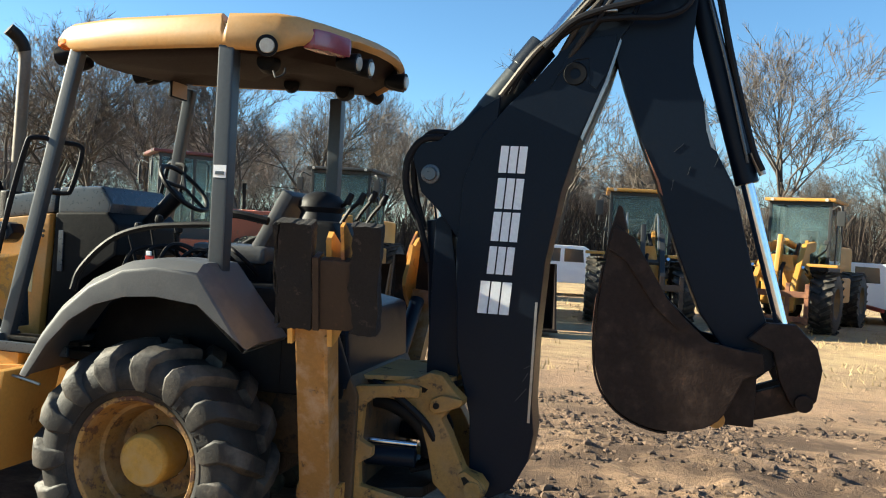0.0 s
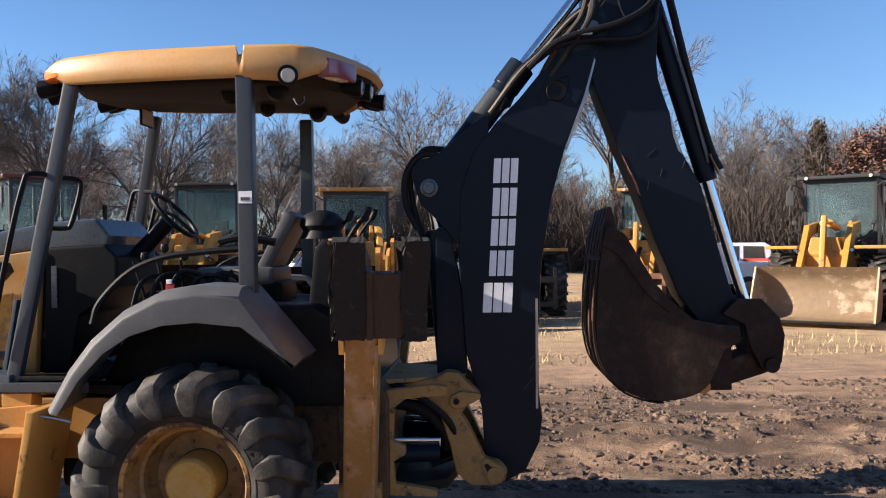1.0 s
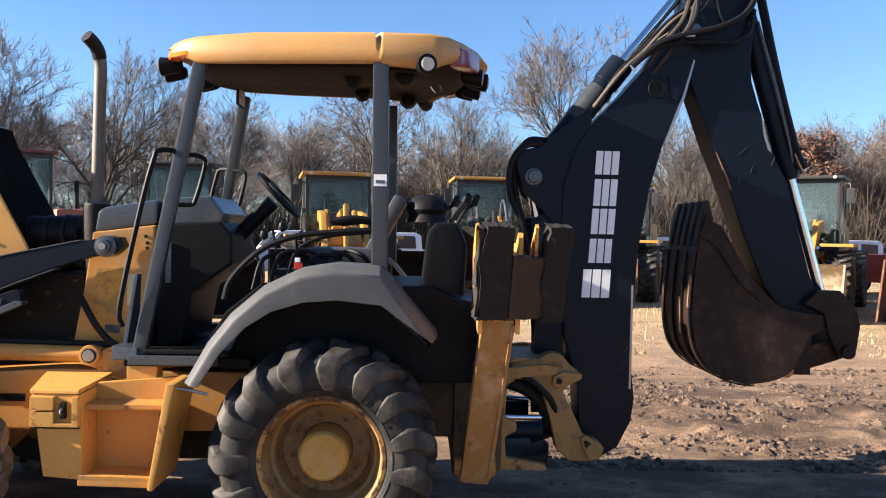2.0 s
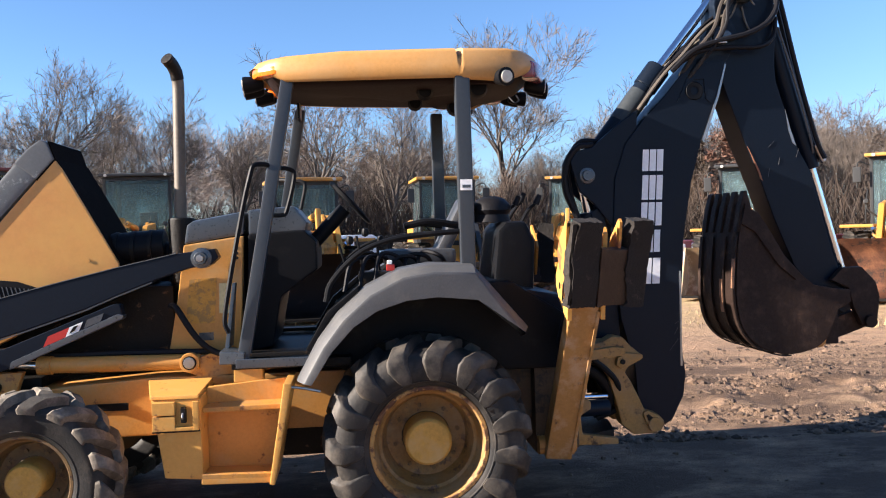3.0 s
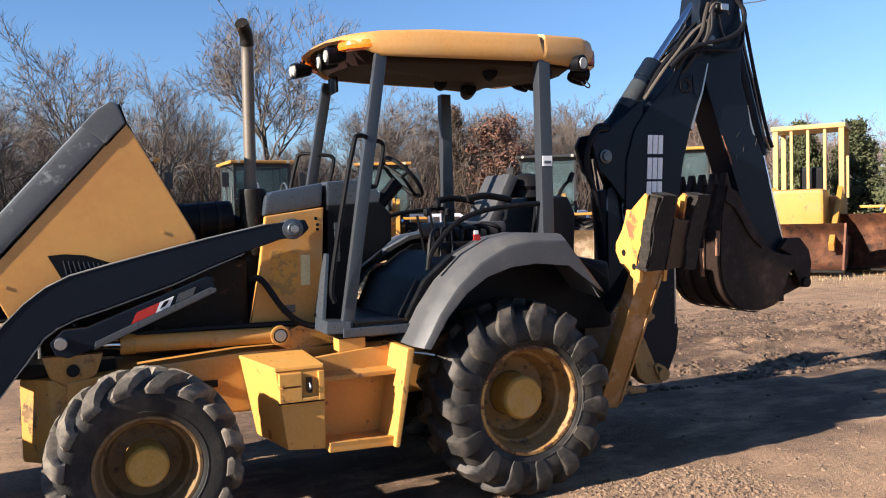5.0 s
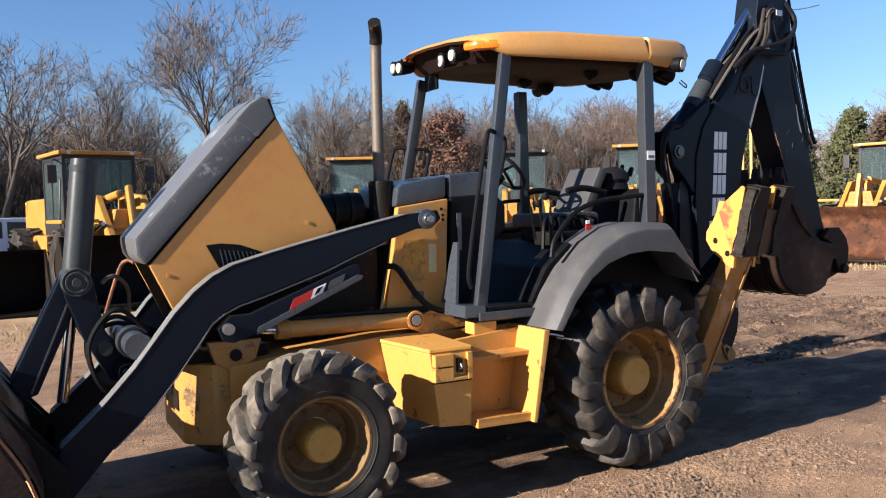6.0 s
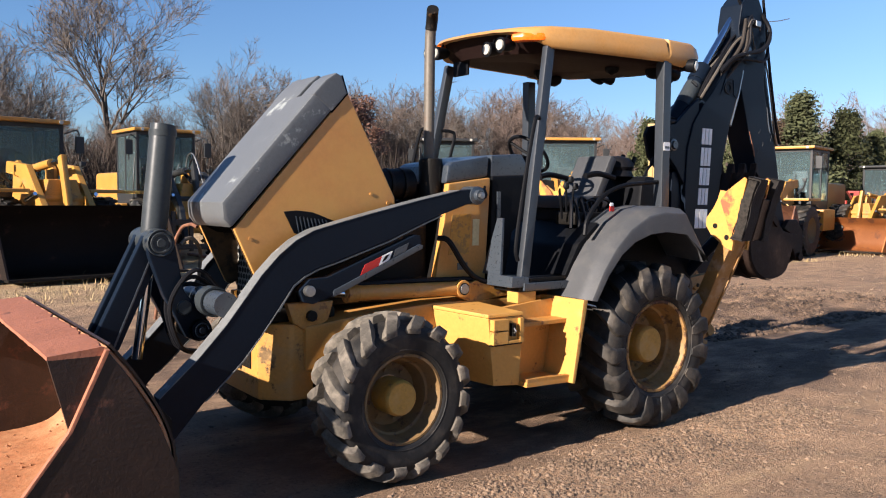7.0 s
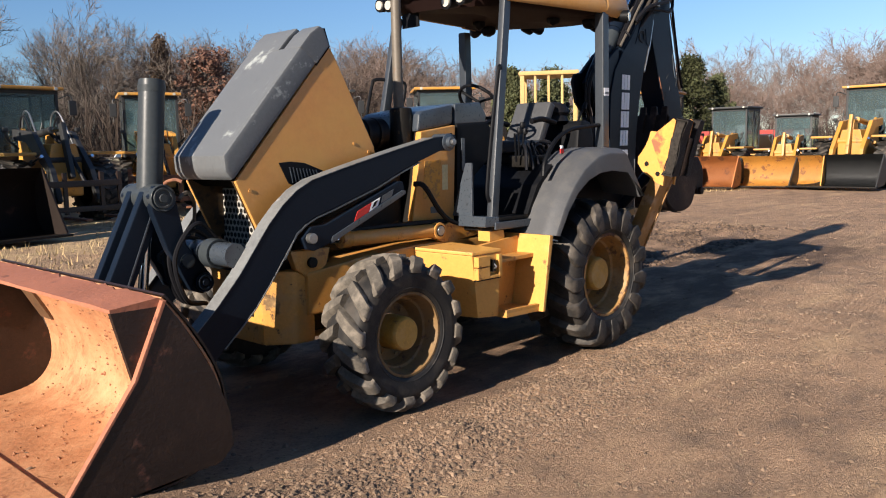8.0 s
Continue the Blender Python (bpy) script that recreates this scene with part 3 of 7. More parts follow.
def bare_tree(seed, height, kids=(10, 7, 7, 7), label="tall bare winter tree with fine grey-brown branches", **kw):
    wood, twig = grow(seed, height, kids, **kw)
    t = thing("bare_tree", label, "tree", group="bare trees behind the yard")
    mesh_part("trunk", wood.v, wood.f, BARK, t, smooth=True)
    mesh_part("crown", twig.v, twig.f, TWIG, t)
    return t


# tall trees standing in front of the woods: kind, bearing, distance, rise of the crown, turn
tree_a = bare_tree(11, 15.0, kids=(12, 10, 8, 7), trunk=0.40, reach=1.75, fork=0.42, up=0.15, wide=1.0, thick=0.014, slim=0.009, label="bare winter tree with a wide fan of upswept fine branches")
tree_b = bare_tree(23, 14.0, kids=(12, 9, 8, 7), trunk=0.56, reach=1.25, fork=0.28, wide=0.95, slim=0.009)
tree_c = bare_tree(37, 11.0, kids=(8, 8, 7, 6), trunk=0.55, reach=1.35, fork=0.34, wide=1.0, slim=0.009, label="bare winter tree with a leaning trunk and spreading limbs", lean=0.9)
stand = [(tree_a, 11.4, 77.8, 0.285, 40), (tree_b, -19.7, 60, 0.25, 0), (tree_c, -2.3, 56, 0.235, 80), (tree_b, 3.2, 60, 0.225, 60),
         (tree_a, -26.0, 58, 0.27, 130), (tree_b, -33.0, 58, 0.27, 250), (tree_c, -40.0, 60, 0.25, 200), (tree_b, -36.5, 62, 0.27, 20),
         (tree_a, -30.0, 56, 0.25, 310), (tree_c, -23.0, 55, 0.20, 10), (tree_b, -15.0, 66, 0.19, 290), (tree_a, -11.5, 62, 0.20, 250),
         (tree_c, -8.0, 58, 0.17, 140), (tree_c, 8.4, 64, 0.185, 300), (tree_c, 17.4, 72, 0.175, 110), (tree_b, 14.6, 66, 0.12, 90),
         (tree_b, 21.5, 70, 0.13, 170), (tree_a, 33.0, 72, 0.12, 120), (tree_a, -5.0, 66, 0.18, 15),
         (tree_b, 19.0, 76, 0.15, 210), (tree_c, 25.0, 74, 0.15, 33), (tree_b, 28.5, 78, 0.15, 77), (tree_a, 31.0, 80, 0.14, 190), (tree_c, 37.0, 80, 0.13, 280)]
used = set()
tops = {}
for src in (tree_a, tree_b, tree_c):
    tops[src] = max(v.co.z for c in src.children for v in c.data.vertices)
for src, bear, dist, rise, turn in stand:
    x, y = polar(bear, dist)
    size = (rise * (1.0 if bear > 10 else 0.92) * dist + 1.7) / tops[src]
    if src in used:
        c = copy_thing(src, pose(x, y, 0, 0, 0, turn))
        c.scale = (size, size, size)
    else:
        src.matrix_world = pose(x, y, 0, 0, 0, turn) @ Matrix.Scale(size, 4)
        used.add(src)


def leafy_tree(name, seed, height, width, material, label, cone=True, count=2600):
    """A tree with small leaf clumps: a cedar cone or a round oak that holds its dry leaves."""
    rng = random.Random(seed)
    t = thing(name, label, "tree")
    wood = Limbs()
    wood.limb([Vector((0, 0, -0.1)), Vector((0.05, 0, height * 0.5)), Vector((0, 0.05, height * 0.95))], [height * 0.02, height * 0.012, 0.02], 6)
    clumps = []
    for _ in range(95 if cone else 70):
        h = rng.uniform(0.08 if cone else 0.3, 0.97)
        if cone:
            reach = width * (1 - h) ** 0.75 * rng.uniform(0.55, 1.05) + 0.08
        else:
            reach = width * math.sqrt(max(0.05, 1 - ((h - 0.62) / 0.38) ** 2)) * rng.uniform(0.3, 1.05)
        a = rng.uniform(0, 6.28)
        tip = Vector((math.cos(a) * reach, math.sin(a) * reach, height * h + rng.uniform(-0.1, 0.3)))
        root = Vector((0, 0, height * max(0.05, h - 0.12)))
        wood.limb([root, root.lerp(tip, 0.55) + Vector((0, 0, 0.1)), tip], [0.05, 0.03, 0.012], 4)
        clumps.append((root.lerp(tip, 0.35), tip))
    mesh_part("trunk", wood.v, wood.f, BARK, t, smooth=True)
    verts, faces = [], []
    for _ in range(count):
        r0, tip = rng.choice(clumps)
        p = r0.lerp(tip, rng.random() ** 0.7) + Vector((rng.gauss(0, 1), rng.gauss(0, 1), rng.gauss(0, 0.8))) * (0.20 if cone else 0.28)
        s = rng.uniform(0.06, 0.15) if cone else rng.uniform(0.09, 0.24)
        u = Vector((rng.gauss(0, 1), rng.gauss(0, 1), rng.gauss(0, 1))).normalized()
        w = u.orthogonal().normalized()
        k = len(verts)
        verts.extend([tuple(p - u * s), tuple(p + w * s * 0.5), tuple(p + u * s), tuple(p - w * s * 0.5)])
        faces.append((k, k + 1, k + 2, k + 3))
    mesh_part("crown", verts, faces, material, t)
    return t


cedar = leafy_tree("cedar_tree", 5, 7.0, 2.7, CEDAR, "dense dark green cedar tree with an uneven pointed crown", count=15000)
x, y = polar(59.8, 44, (-5.2, -4.8))
cedar.matrix_world = pose(x, y, 0)
for bear, dist, size, turn in ((56.5, 47, 0.9, 70), (62.4, 46, 0.9, 140), (50.5, 46, 0.86, 220), (53.2, 50, 0.9, 300), (64.0, 49, 0.78, 20)):
    x, y = polar(bear, dist, (-5.2, -4.8))
    c = copy_thing(cedar, pose(x, y, 0, 0, 0, turn))
    c.scale = (size, size, size)
rust_cedar = leafy_tree("cedar_tree", 15, 7.0, 2.2, CEDAR_RUST, "bronze-brown winter cedar with an uneven crown", count=8000)
rust_cedar.matrix_world = pose(*polar(58.4, 44, (-5.2, -4.8)), 0)
rust_cedar.scale = (0.84, 0.84, 0.82)
x, y = polar(24.3, 70)
c = copy_thing(rust_cedar, pose(x, y, 0, 0, 0, 100))
c.scale = (0.85, 0.85, 1.62)
oak = leafy_tree("oak_tree", 8, 10.5, 3.3, LEAF_RUST, "rounded oak still holding rust-brown dry leaves", cone=False, count=6500)
x, y = polar(27.0, 68)
oak.matrix_world = pose(x, y, 0)


def build_woods():
    """The far woods: many bare trees in one mesh, dense to the ground."""
    rng = random.Random(77)
    kinds = []
    for s in range(6):
        wood, twig = grow(100 + s, 10.0, (10, 7, 7, 7), trunk=0.62, reach=1.2, fork=0.16, thick=0.008, slim=0.0085, wide=0.9)
        v = np.array(wood.v + twig.v)
        k = len(wood.v)
        kinds.append((v, wood.f + [tuple(i + k for i in f) for f in twig.f]))
    for name, lo, hi, count, mat, label in (
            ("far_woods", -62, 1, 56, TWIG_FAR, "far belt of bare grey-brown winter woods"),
            ("brown_woods", -3, 44, 68, TWIG_DARK, "far belt of dark brown leafless woods"),
            ("reddish_woods", 38, 114, 104, TWIG_RED, "far belt of bare reddish-brown winter woods")):
        verts, faces, off = [], [], 0
        for i in range(count):
            v, f = kinds[rng.randrange(6)]
            bear = lo + (hi - lo) * (i + rng.random()) / count
            dist = rng.uniform(66, 92) if name == "far_woods" else rng.uniform(74, 104)
            x, y = polar(bear, dist)
            rise = 0.158 if bear < -8 else 0.135 if bear < 8 else 0.105 if bear < 18 else 0.145 if bear < 42 else 0.122
            a, s = rng.uniform(0, 6.28), (rise * rng.uniform(0.62, 1.05) * dist + 1.7) / v[:, 2].max()
            ca, sa = math.cos(a), math.sin(a)
            w = np.c_[(v[:, 0] * ca - v[:, 1] * sa) * s * 1.3 + x, (v[:, 0] * sa + v[:, 1] * ca) * s * 1.3 + y, v[:, 2] * s]
            verts.extend(map(tuple, w))
            faces.extend(tuple(q + off for q in ff) for ff in f)
            off += len(v)
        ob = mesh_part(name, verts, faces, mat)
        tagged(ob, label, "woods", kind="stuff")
    verts, faces = [], []
    for _ in range(56000):
        bear = rng.uniform(-64, 114)
        dist = rng.uniform(58, 82) if bear < 40 else rng.uniform(66, 96)
        x, y = polar(bear, dist)
        h = 0.7 + 4.6 * rng.random() ** 1.5 * (0.75 if bear > 45 else 1.35 if -4 < bear < 42 else 1)
        w = rng.uniform(0.012, 0.05)
        a = rng.uniform(0, 6.28)
        lx, ly = rng.gauss(0, 0.4) * h, rng.gauss(0, 0.4) * h
        dx, dy = math.cos(a) * w, math.sin(a) * w
        k = len(verts)
        verts.extend([(x - dx, y - dy, -0.1), (x + dx, y + dy, -0.1), (x + lx * 0.5 + dx, y + ly * 0.5 + dy, h * 0.55), (x + lx * 0.5 - dx, y + ly * 0.5 - dy, h * 0.55), (x + lx, y + ly, h)])
        faces.extend([(k, k + 1, k + 2, k + 3), (k + 3, k + 2, k + 4)])
        for _ in range(2):
            t = rng.uniform(0.3, 0.8)
            bx, by, bz = x + lx * t, y + ly * t, h * t
            k = len(verts)
            verts.extend([(bx, by, bz), (bx + dx * 0.8, by + dy * 0.8, bz + 0.03), (bx + rng.gauss(0, 0.45), by + rng.gauss(0, 0.45), bz + rng.uniform(0.1, 0.8))])
            faces.append((k, k + 1, k + 2))
    ob = mesh_part("undergrowth", verts, faces, BRUSH)
    tagged(ob, "dense brown leafless undergrowth along the foot of the woods", "brush", kind="stuff")


build_woods()


# ---------------------------------------------------------------- the backhoe loader
# its front looks to -x, its left side to -y; x = 0 is the rear axle
backhoe = thing("backhoe_loader", "worn yellow and black backhoe loader with canopy and raised hood", "backhoe loader")

YELLOW_DULL = surf("dull_yellow", (0.46, 0.25, 0.045), 0.6, dark=0.7, scale=6, bump=0.1, stain=(0.2, 0.11, 0.04), stain_cut=0.62, stain_scale=9, dust=(0.4, 0.27, 0.12), dust_cut=0.45)


def lug_bars(bm, c, rc, w, count, reach, width, height, k, tongue):
    """Rounded tread bars that run from the middle of the tyre over its shoulder and end as blunt tongues on the sidewall."""
    cx, cy, cz = c
    line = [(0.01, 0.0, 0.0, 1.0, 1.0, 0.85), (0.25, 0.002, 0.03, 1.0, 1.0, 1.0), (0.40, 0.018, 0.35, 0.94, 1.0, 1.05), (0.465, 0.045, 0.75, 0.66, 0.85, 1.05)]
    line += [(0.495, 0.085, 0.95, 0.3, 0.42, 1.0), (0.508, 0.125, 1.0, 0.1, 0.2, 0.88), (0.509, 0.165, 1.0, 0.0, 0.13, 0.7), (0.503, 0.195, 1.0, 0.0, 0.06, 0.42)] if tongue else [(0.485, 0.07, 0.9, 0.4, 0.75, 1.0), (0.50, 0.10, 1.0, 0.1, 0.35, 0.95)]
    for s in (-1, 1):
        for i in range(count):
            a0 = 2 * math.pi * (i + (0.5 if s > 0 else 0)) / count
            ring = []
            for j, (o, drop, no, nr, hh, ww) in enumerate(line):
                u = j / (len(line) - 1 if tongue else 7)
                a = a0 + reach * min(1.0, u / 0.5) ** 0.85 - 0.10 * max(0.0, u - 0.5)
                row = []
                for across, up in ((-1.25, -0.3), (-1.04, 0.62), (-0.78, 1.0), (0.78, 1.0), (1.04, 0.62), (1.25, -0.3)):
                    h = height * (hh * up if up > 0 else up)
                    rad = rc - drop * k + nr * h
                    off = s * (o * w + no * h)
                    b = a + across * ww * width / 2 / rad
                    row.append(bm.verts.new((cx + rad * math.cos(b), cy + off, cz + rad * math.sin(b))))
                ring.append(row)
            for p, q in zip(ring, ring[1:]):
                for m in range(6):
                    bm.faces.new((p[m], p[(m + 1) % 6], q[(m + 1) % 6], q[m]))
            bm.faces.new(ring[0])
            bm.faces.new(ring[-1][::-1])
    bmesh.ops.recalc_face_normals(bm, faces=bm.faces[:])
    return bm


def tractor_wheel(x, z, s, yc, r, w, rim_r, hub_r, lugs, lug_mat, name, label):
    c = (x, s * yc, z)
    wh = thing(name, label, "")
    wh.parent = backhoe
    big = r > 0.55
    h, k = (0.048, 1.0) if big else (0.045, 0.62)
    rc = r - h
    half = [(rim_r, 0.40), (rim_r * 1.06, 0.455), (rim_r * 1.15, 0.485), (rc - 0.15 * k, 0.510), (rc - 0.12 * k, 0.508), (rc - 0.085 * k, 0.495), (rc - 0.045 * k, 0.465), (rc - 0.018 * k, 0.40), (rc - 0.002, 0.25), (rc, 0.08)]
    part("tyre", lathe(B(), [(q, -w * o) for q, o in half] + [(q, w * o) for q, o in half[::-1]], c, 72), TYRE, wh, "black rubber tyre with worn sidewall", 1.2)
    part("sidewall_ring", lathe(B(), [(rim_r * 1.12, s * w * 0.476), (rim_r * 1.13, s * w * 0.489), (rim_r * 1.145, s * w * 0.491), (rim_r * 1.155, s * w * 0.482), (rim_r * 1.12, s * w * 0.476)], c, 72), TYRE, wh)
    part("tread", lug_bars(B(), c, rc, w, lugs, 0.27 if big else 0.30, 0.108 if big else 0.09, h, k, big), lug_mat, wh, "dusty tread bars", 0.8)
    f = w * (0.38 if big else 0.34)
    deep = -0.40 if not big else -0.25
    rim = part("rim", lathe(B(), [(rim_r * 0.965, s * (f + 0.03)), (rim_r * 0.93, s * (f + 0.0)), (rim_r * 0.90, s * f * 0.6), (rim_r * 0.87, s * f * 0.45), (rim_r * 0.82, s * f * 0.38), (rim_r * 0.79, s * f * 0.1), (rim_r * 0.72, s * f * deep), (rim_r * 0.55, s * f * (deep - 0.06)), (hub_r * 1.05, s * f * (deep - 0.02)), (hub_r * 1.05, -s * f * 0.6), (rim_r, -s * f * 0.9), (rim_r, s * f * 0.9), (rim_r * 0.965, s * (f + 0.03))], c, 64), RIM if big else RIM_DIRTY, wh, "dusty yellow steel rim", 0.5)
    part("rim_lip", lathe(B(), [(rim_r * 0.96, s * (f + 0.028)), (rim_r * 0.975, s * (f + 0.034)), (rim_r * 1.03, s * (f + 0.034)), (rim_r * 1.05, s * (f + 0.025)), (rim_r * 1.04, s * f * 0.9), (rim_r * 0.97, s * f * 0.9), (rim_r * 0.96, s * (f + 0.028))], c, 64), RIM_LIP if big else RIM_DIRTY, rim, "rust-chipped rim lip")
    hub_out = 0.145 if big else 0.12
    cap = part("hub_cap", lathe(B(), [(0, s * hub_out), (hub_r * 0.86, s * hub_out), (hub_r * 0.95, s * (hub_out - 0.01)), (hub_r, s * (hub_out - 0.03)), (hub_r * 1.02, -s * 0.05), (0, -s * 0.05)], c, 36), YELLOW_DULL, wh, "dull yellow hub cap")
    for k in range(8):
        a = 2 * math.pi * k / 8 + 0.2
        rr = hub_r + (rim_r * 0.8 - hub_r) * 0.42
        p = Vector((x + rr * math.cos(a), s * (yc + f * deep), z + rr * math.sin(a)))
        part("bolt", rod(B(), p - Vector((0, 0.03, 0)), p + Vector((0, s * 0.02, 0)), 0.014, segs=6), RIM_DIRTY, wh)
    return wh


for s in (-1, 1):
    tractor_wheel(0.02, 0.605, s, 0.80, 0.625, 0.49, 0.335, 0.140, 15, LUG, "rear_wheel", "large rear wheel with a chevron tread and yellow rim")
    tractor_wheel(-2.24, 0.505, s, 0.855, 0.505, 0.33, 0.265, 0.110, 16, LUG_DRY, "front_wheel", "front wheel with mud-paled tread bars and yellow rim")
    # moulded maker's name on the sidewall, as plain bars
    bm = B()
    for k in range(5):
        a = radians(22 + 8 * k)
        m = Matrix.Translation((0.02 + 0.425 * math.cos(a), s * 1.046, 0.605 + 0.425 * math.sin(a))) @ Matrix.Rotation(-a, 4, "Y")
        box(bm, (-0.035, -0.004, -0.012), (0.035, 0.004, 0.012), 0, m)
    part("sidewall_bars", bm, LUG, backhoe)


def lathe_to(bm, p, d):
    """A round lamp housing at p that looks along d."""
    lathe(bm, [(0, -0.03), (0.03, -0.025), (0.042, 0.0), (0.052, 0.06), (0.055, 0.098), (0.042, 0.1), (0.039, 0.092), (0, 0.092)], (0, 0, 0), 24, "z")
    m = Vector(d).to_track_quat("Z", "Y").to_matrix().to_4x4()
    m.translation = p
    bmesh.ops.transform(bm, matrix=m, verts=bm.verts)
    return bm


def clevis(x, s):
    """A bracket plate that faces the front: an outline in y and z."""
    pts = [(0.81, 1.50), (0.815, 1.56), (0.875, 1.635), (0.915, 1.71), (0.94, 1.785), (1.0, 1.775), (1.12, 1.84), (1.15, 1.80), (1.10, 1.55), (1.06, 1.30), (1.0, 1.325), (0.86, 1.425)]
    bm = B()
    a = [bm.verts.new((x - 0.0125, s * y, z)) for y, z in pts]
    c = [bm.verts.new((x + 0.0125, s * y, z)) for y, z in pts]
    bm.faces.new(a)
    bm.faces.new(c[::-1])
    for i in range(len(pts)):
        j = (i + 1) % len(pts)
        bm.faces.new((a[i], a[j], c[j], c[i]))
    return bm


def clevis_top(x, s):
    """The orange upper bracket plate in front of the clevis."""
    pts = [(0.96, 1.70), (1.02, 1.78), (1.17, 1.885), (1.195, 1.865), (1.09, 1.43), (1.065, 1.42)]
    bm = B()
    a = [bm.verts.new((x, s * y, z)) for y, z in pts]
    c = [bm.verts.new((x + 0.016, s * y, z)) for y, z in pts]
    bm.faces.new(a)
    bm.faces.new(c[::-1])
    for i in range(len(pts)):
        j = (i + 1) % len(pts)
        bm.faces.new((a[i], a[j], c[j], c[i]))
    bmesh.ops.recalc_face_normals(bm, faces=bm.faces[:])
    return bm


def ragged_pad(x0, x1, z0, z1, y0, y1, seed):
    """A thick rubber slab with chewed edges."""
    rng = random.Random(seed)
    n = 16
    pts = []
    for k in range(n):
        pts.append((x0 + (x1 - x0) * k / n, z0 + rng.uniform(-0.003, 0.004)))
    for k in range(n):
        pts.append((x1 + rng.uniform(-0.003, 0.002), z0 + (z1 - z0) * k / n))
    for k in range(n):
        pts.append((x1 - (x1 - x0) * k / n, z1 + rng.uniform(-0.004, 0.002)))
    for k in range(n):
        bulge = 0.03 * abs(2 * k / n - 1) ** 2.5
        pts.append((x0 + bulge + rng.uniform(-0.005, 0.006), z1 - (z1 - z0) * k / n))
    bm = prism(B(), pts, y0, y1, 0.0)
    bmesh.ops.triangulate(bm, faces=bm.faces[:])
    bmesh.ops.subdivide_edges(bm, edges=[e for e in bm.edges if e.calc_length() > 0.05], cuts=2)
    for v in bm.verts:
        v.co += 0.004 * noise.noise_vector(v.co * 22 + Vector((seed, 0, 0))) + 0.013 * noise.noise_vector(v.co * 6 + Vector((0, seed, 0)))
    return bm


# ---- chassis
part("main_frame", prism(B(), [(-2.62, 0.62), (-0.4, 0.62), (-0.4, 0.98), (-1.65, 0.985), (-2.2, 0.95), (-2.62, 0.9)], -0.47, 0.47, 0.02), YELLOW, backhoe, "yellow steel main frame")
part("front_nose", plan(B(), [(-2.86, -0.30), (-2.70, -0.44), (-2.55, -0.44), (-2.55, 0.44), (-2.70, 0.44), (-2.86, 0.30)], 0.44, 0.92, 0.025), NOSE_YELLOW, backhoe, "chipped yellow front weight")
part("nose_neck", box(B(), (-2.57, -0.33, 0.48), (-2.33, 0.33, 0.91), 0.01), GREASY, backhoe)
part("nose_rail", box(B(), (-2.60, -0.425, 0.80), (-2.36, -0.335, 0.905), 0.012), NOSE_YELLOW, backhoe)
part("nose_rail", box(B(), (-2.60, 0.335, 0.80), (-2.36, 0.425, 0.905), 0.012), NOSE_YELLOW, backhoe)
part("nose_slot", box(B(), (-2.868, -0.2, 0.62), (-2.85, 0.2, 0.74), 0.005), GREASY, backhoe)
part("nose_shelf", box(B(), (-2.95, -0.35, 0.92), (-2.35, 0.35, 1.0), 0.02), GREASY, backhoe)
part("front_axle", rod(B(), (-2.24, -0.75, 0.505), (-2.24, 0.75, 0.505), 0.085), YELLOW_RUSTY, backhoe)
part("axle_housing", lathe(B(), [(0, -0.22), (0.14, -0.18), (0.17, 0), (0.14, 0.18), (0, 0.22)], (-2.24, 0.1, 0.505), 24), YELLOW_RUSTY, backhoe)
part("rear_axle", rod(B(), (0, -0.75, 0.605), (0, 0.75, 0.605), 0.13), GREASY, backhoe)
part("transmission", box(B(), (-1.0, -0.32, 0.40), (0.5, 0.32, 1.02), 0.06), GREASY, backhoe)
part("frame_bars", box(B(), (-2.02, -0.478, 0.79), (-1.80, -0.470, 0.835), 0.0), GREASY, backhoe, "dark stencilled marks on the frame")
for s in (-1, 1):
    part("frame_rail", box(B(), (0.1, s * 0.32, 0.60), (0.76, s * 0.46, 1.0), 0.02), BROWN_GREASE, backhoe)
    # bracket of the lift cylinder
    part("cylinder_bracket", prism(B(), [(-2.74, 1.05), (-2.42, 1.05), (-2.46, 0.93), (-2.60, 0.86), (-2.70, 0.93)], s * 0.46, s * 0.40, 0.012), YELLOW_RUSTY, backhoe)
    part("bracket_pin", rod(B(), (-2.58, s * 0.39, 0.965), (-2.58, s * 0.485, 0.965), 0.035, segs=14, bevel=0.006), GREASY, backhoe)

# ---- engine, radiator
part("engine", box(B(), (-2.55, -0.24, 0.98), (-1.55, 0.24, 1.55), 0.05), GREASY, backhoe)
part("valve_cover", box(B(), (-2.4, -0.12, 1.55), (-1.7, 0.12, 1.68), 0.03), GREASY, backhoe)
part("air_cleaner", rod(B(), (-2.25, -0.1, 1.76), (-1.62, -0.1, 1.80), 0.11, bevel=0.02), DARK, backhoe, "black ribbed air cleaner")
for k in range(5):
    part("clamp_band", lathe(B(), [(0.115, -0.012), (0.12, -0.012), (0.12, 0.012), (0.115, 0.012), (0.115, -0.012)], (-2.15 + 0.11 * k, -0.1, 1.765 + 0.006 * k), 24, "x"), GREASY, backhoe)
part("intake_hose", tube(B(), [(-1.66, -0.1, 1.78), (-1.55, -0.06, 1.72), (-1.6, 0.02, 1.6)], 0.06, 12), HOSE, backhoe)
part("muffler", rod(B(), (-1.5, -0.19, 1.55), (-1.5, -0.19, 1.98), 0.085, bevel=0.02), GREASY, backhoe)
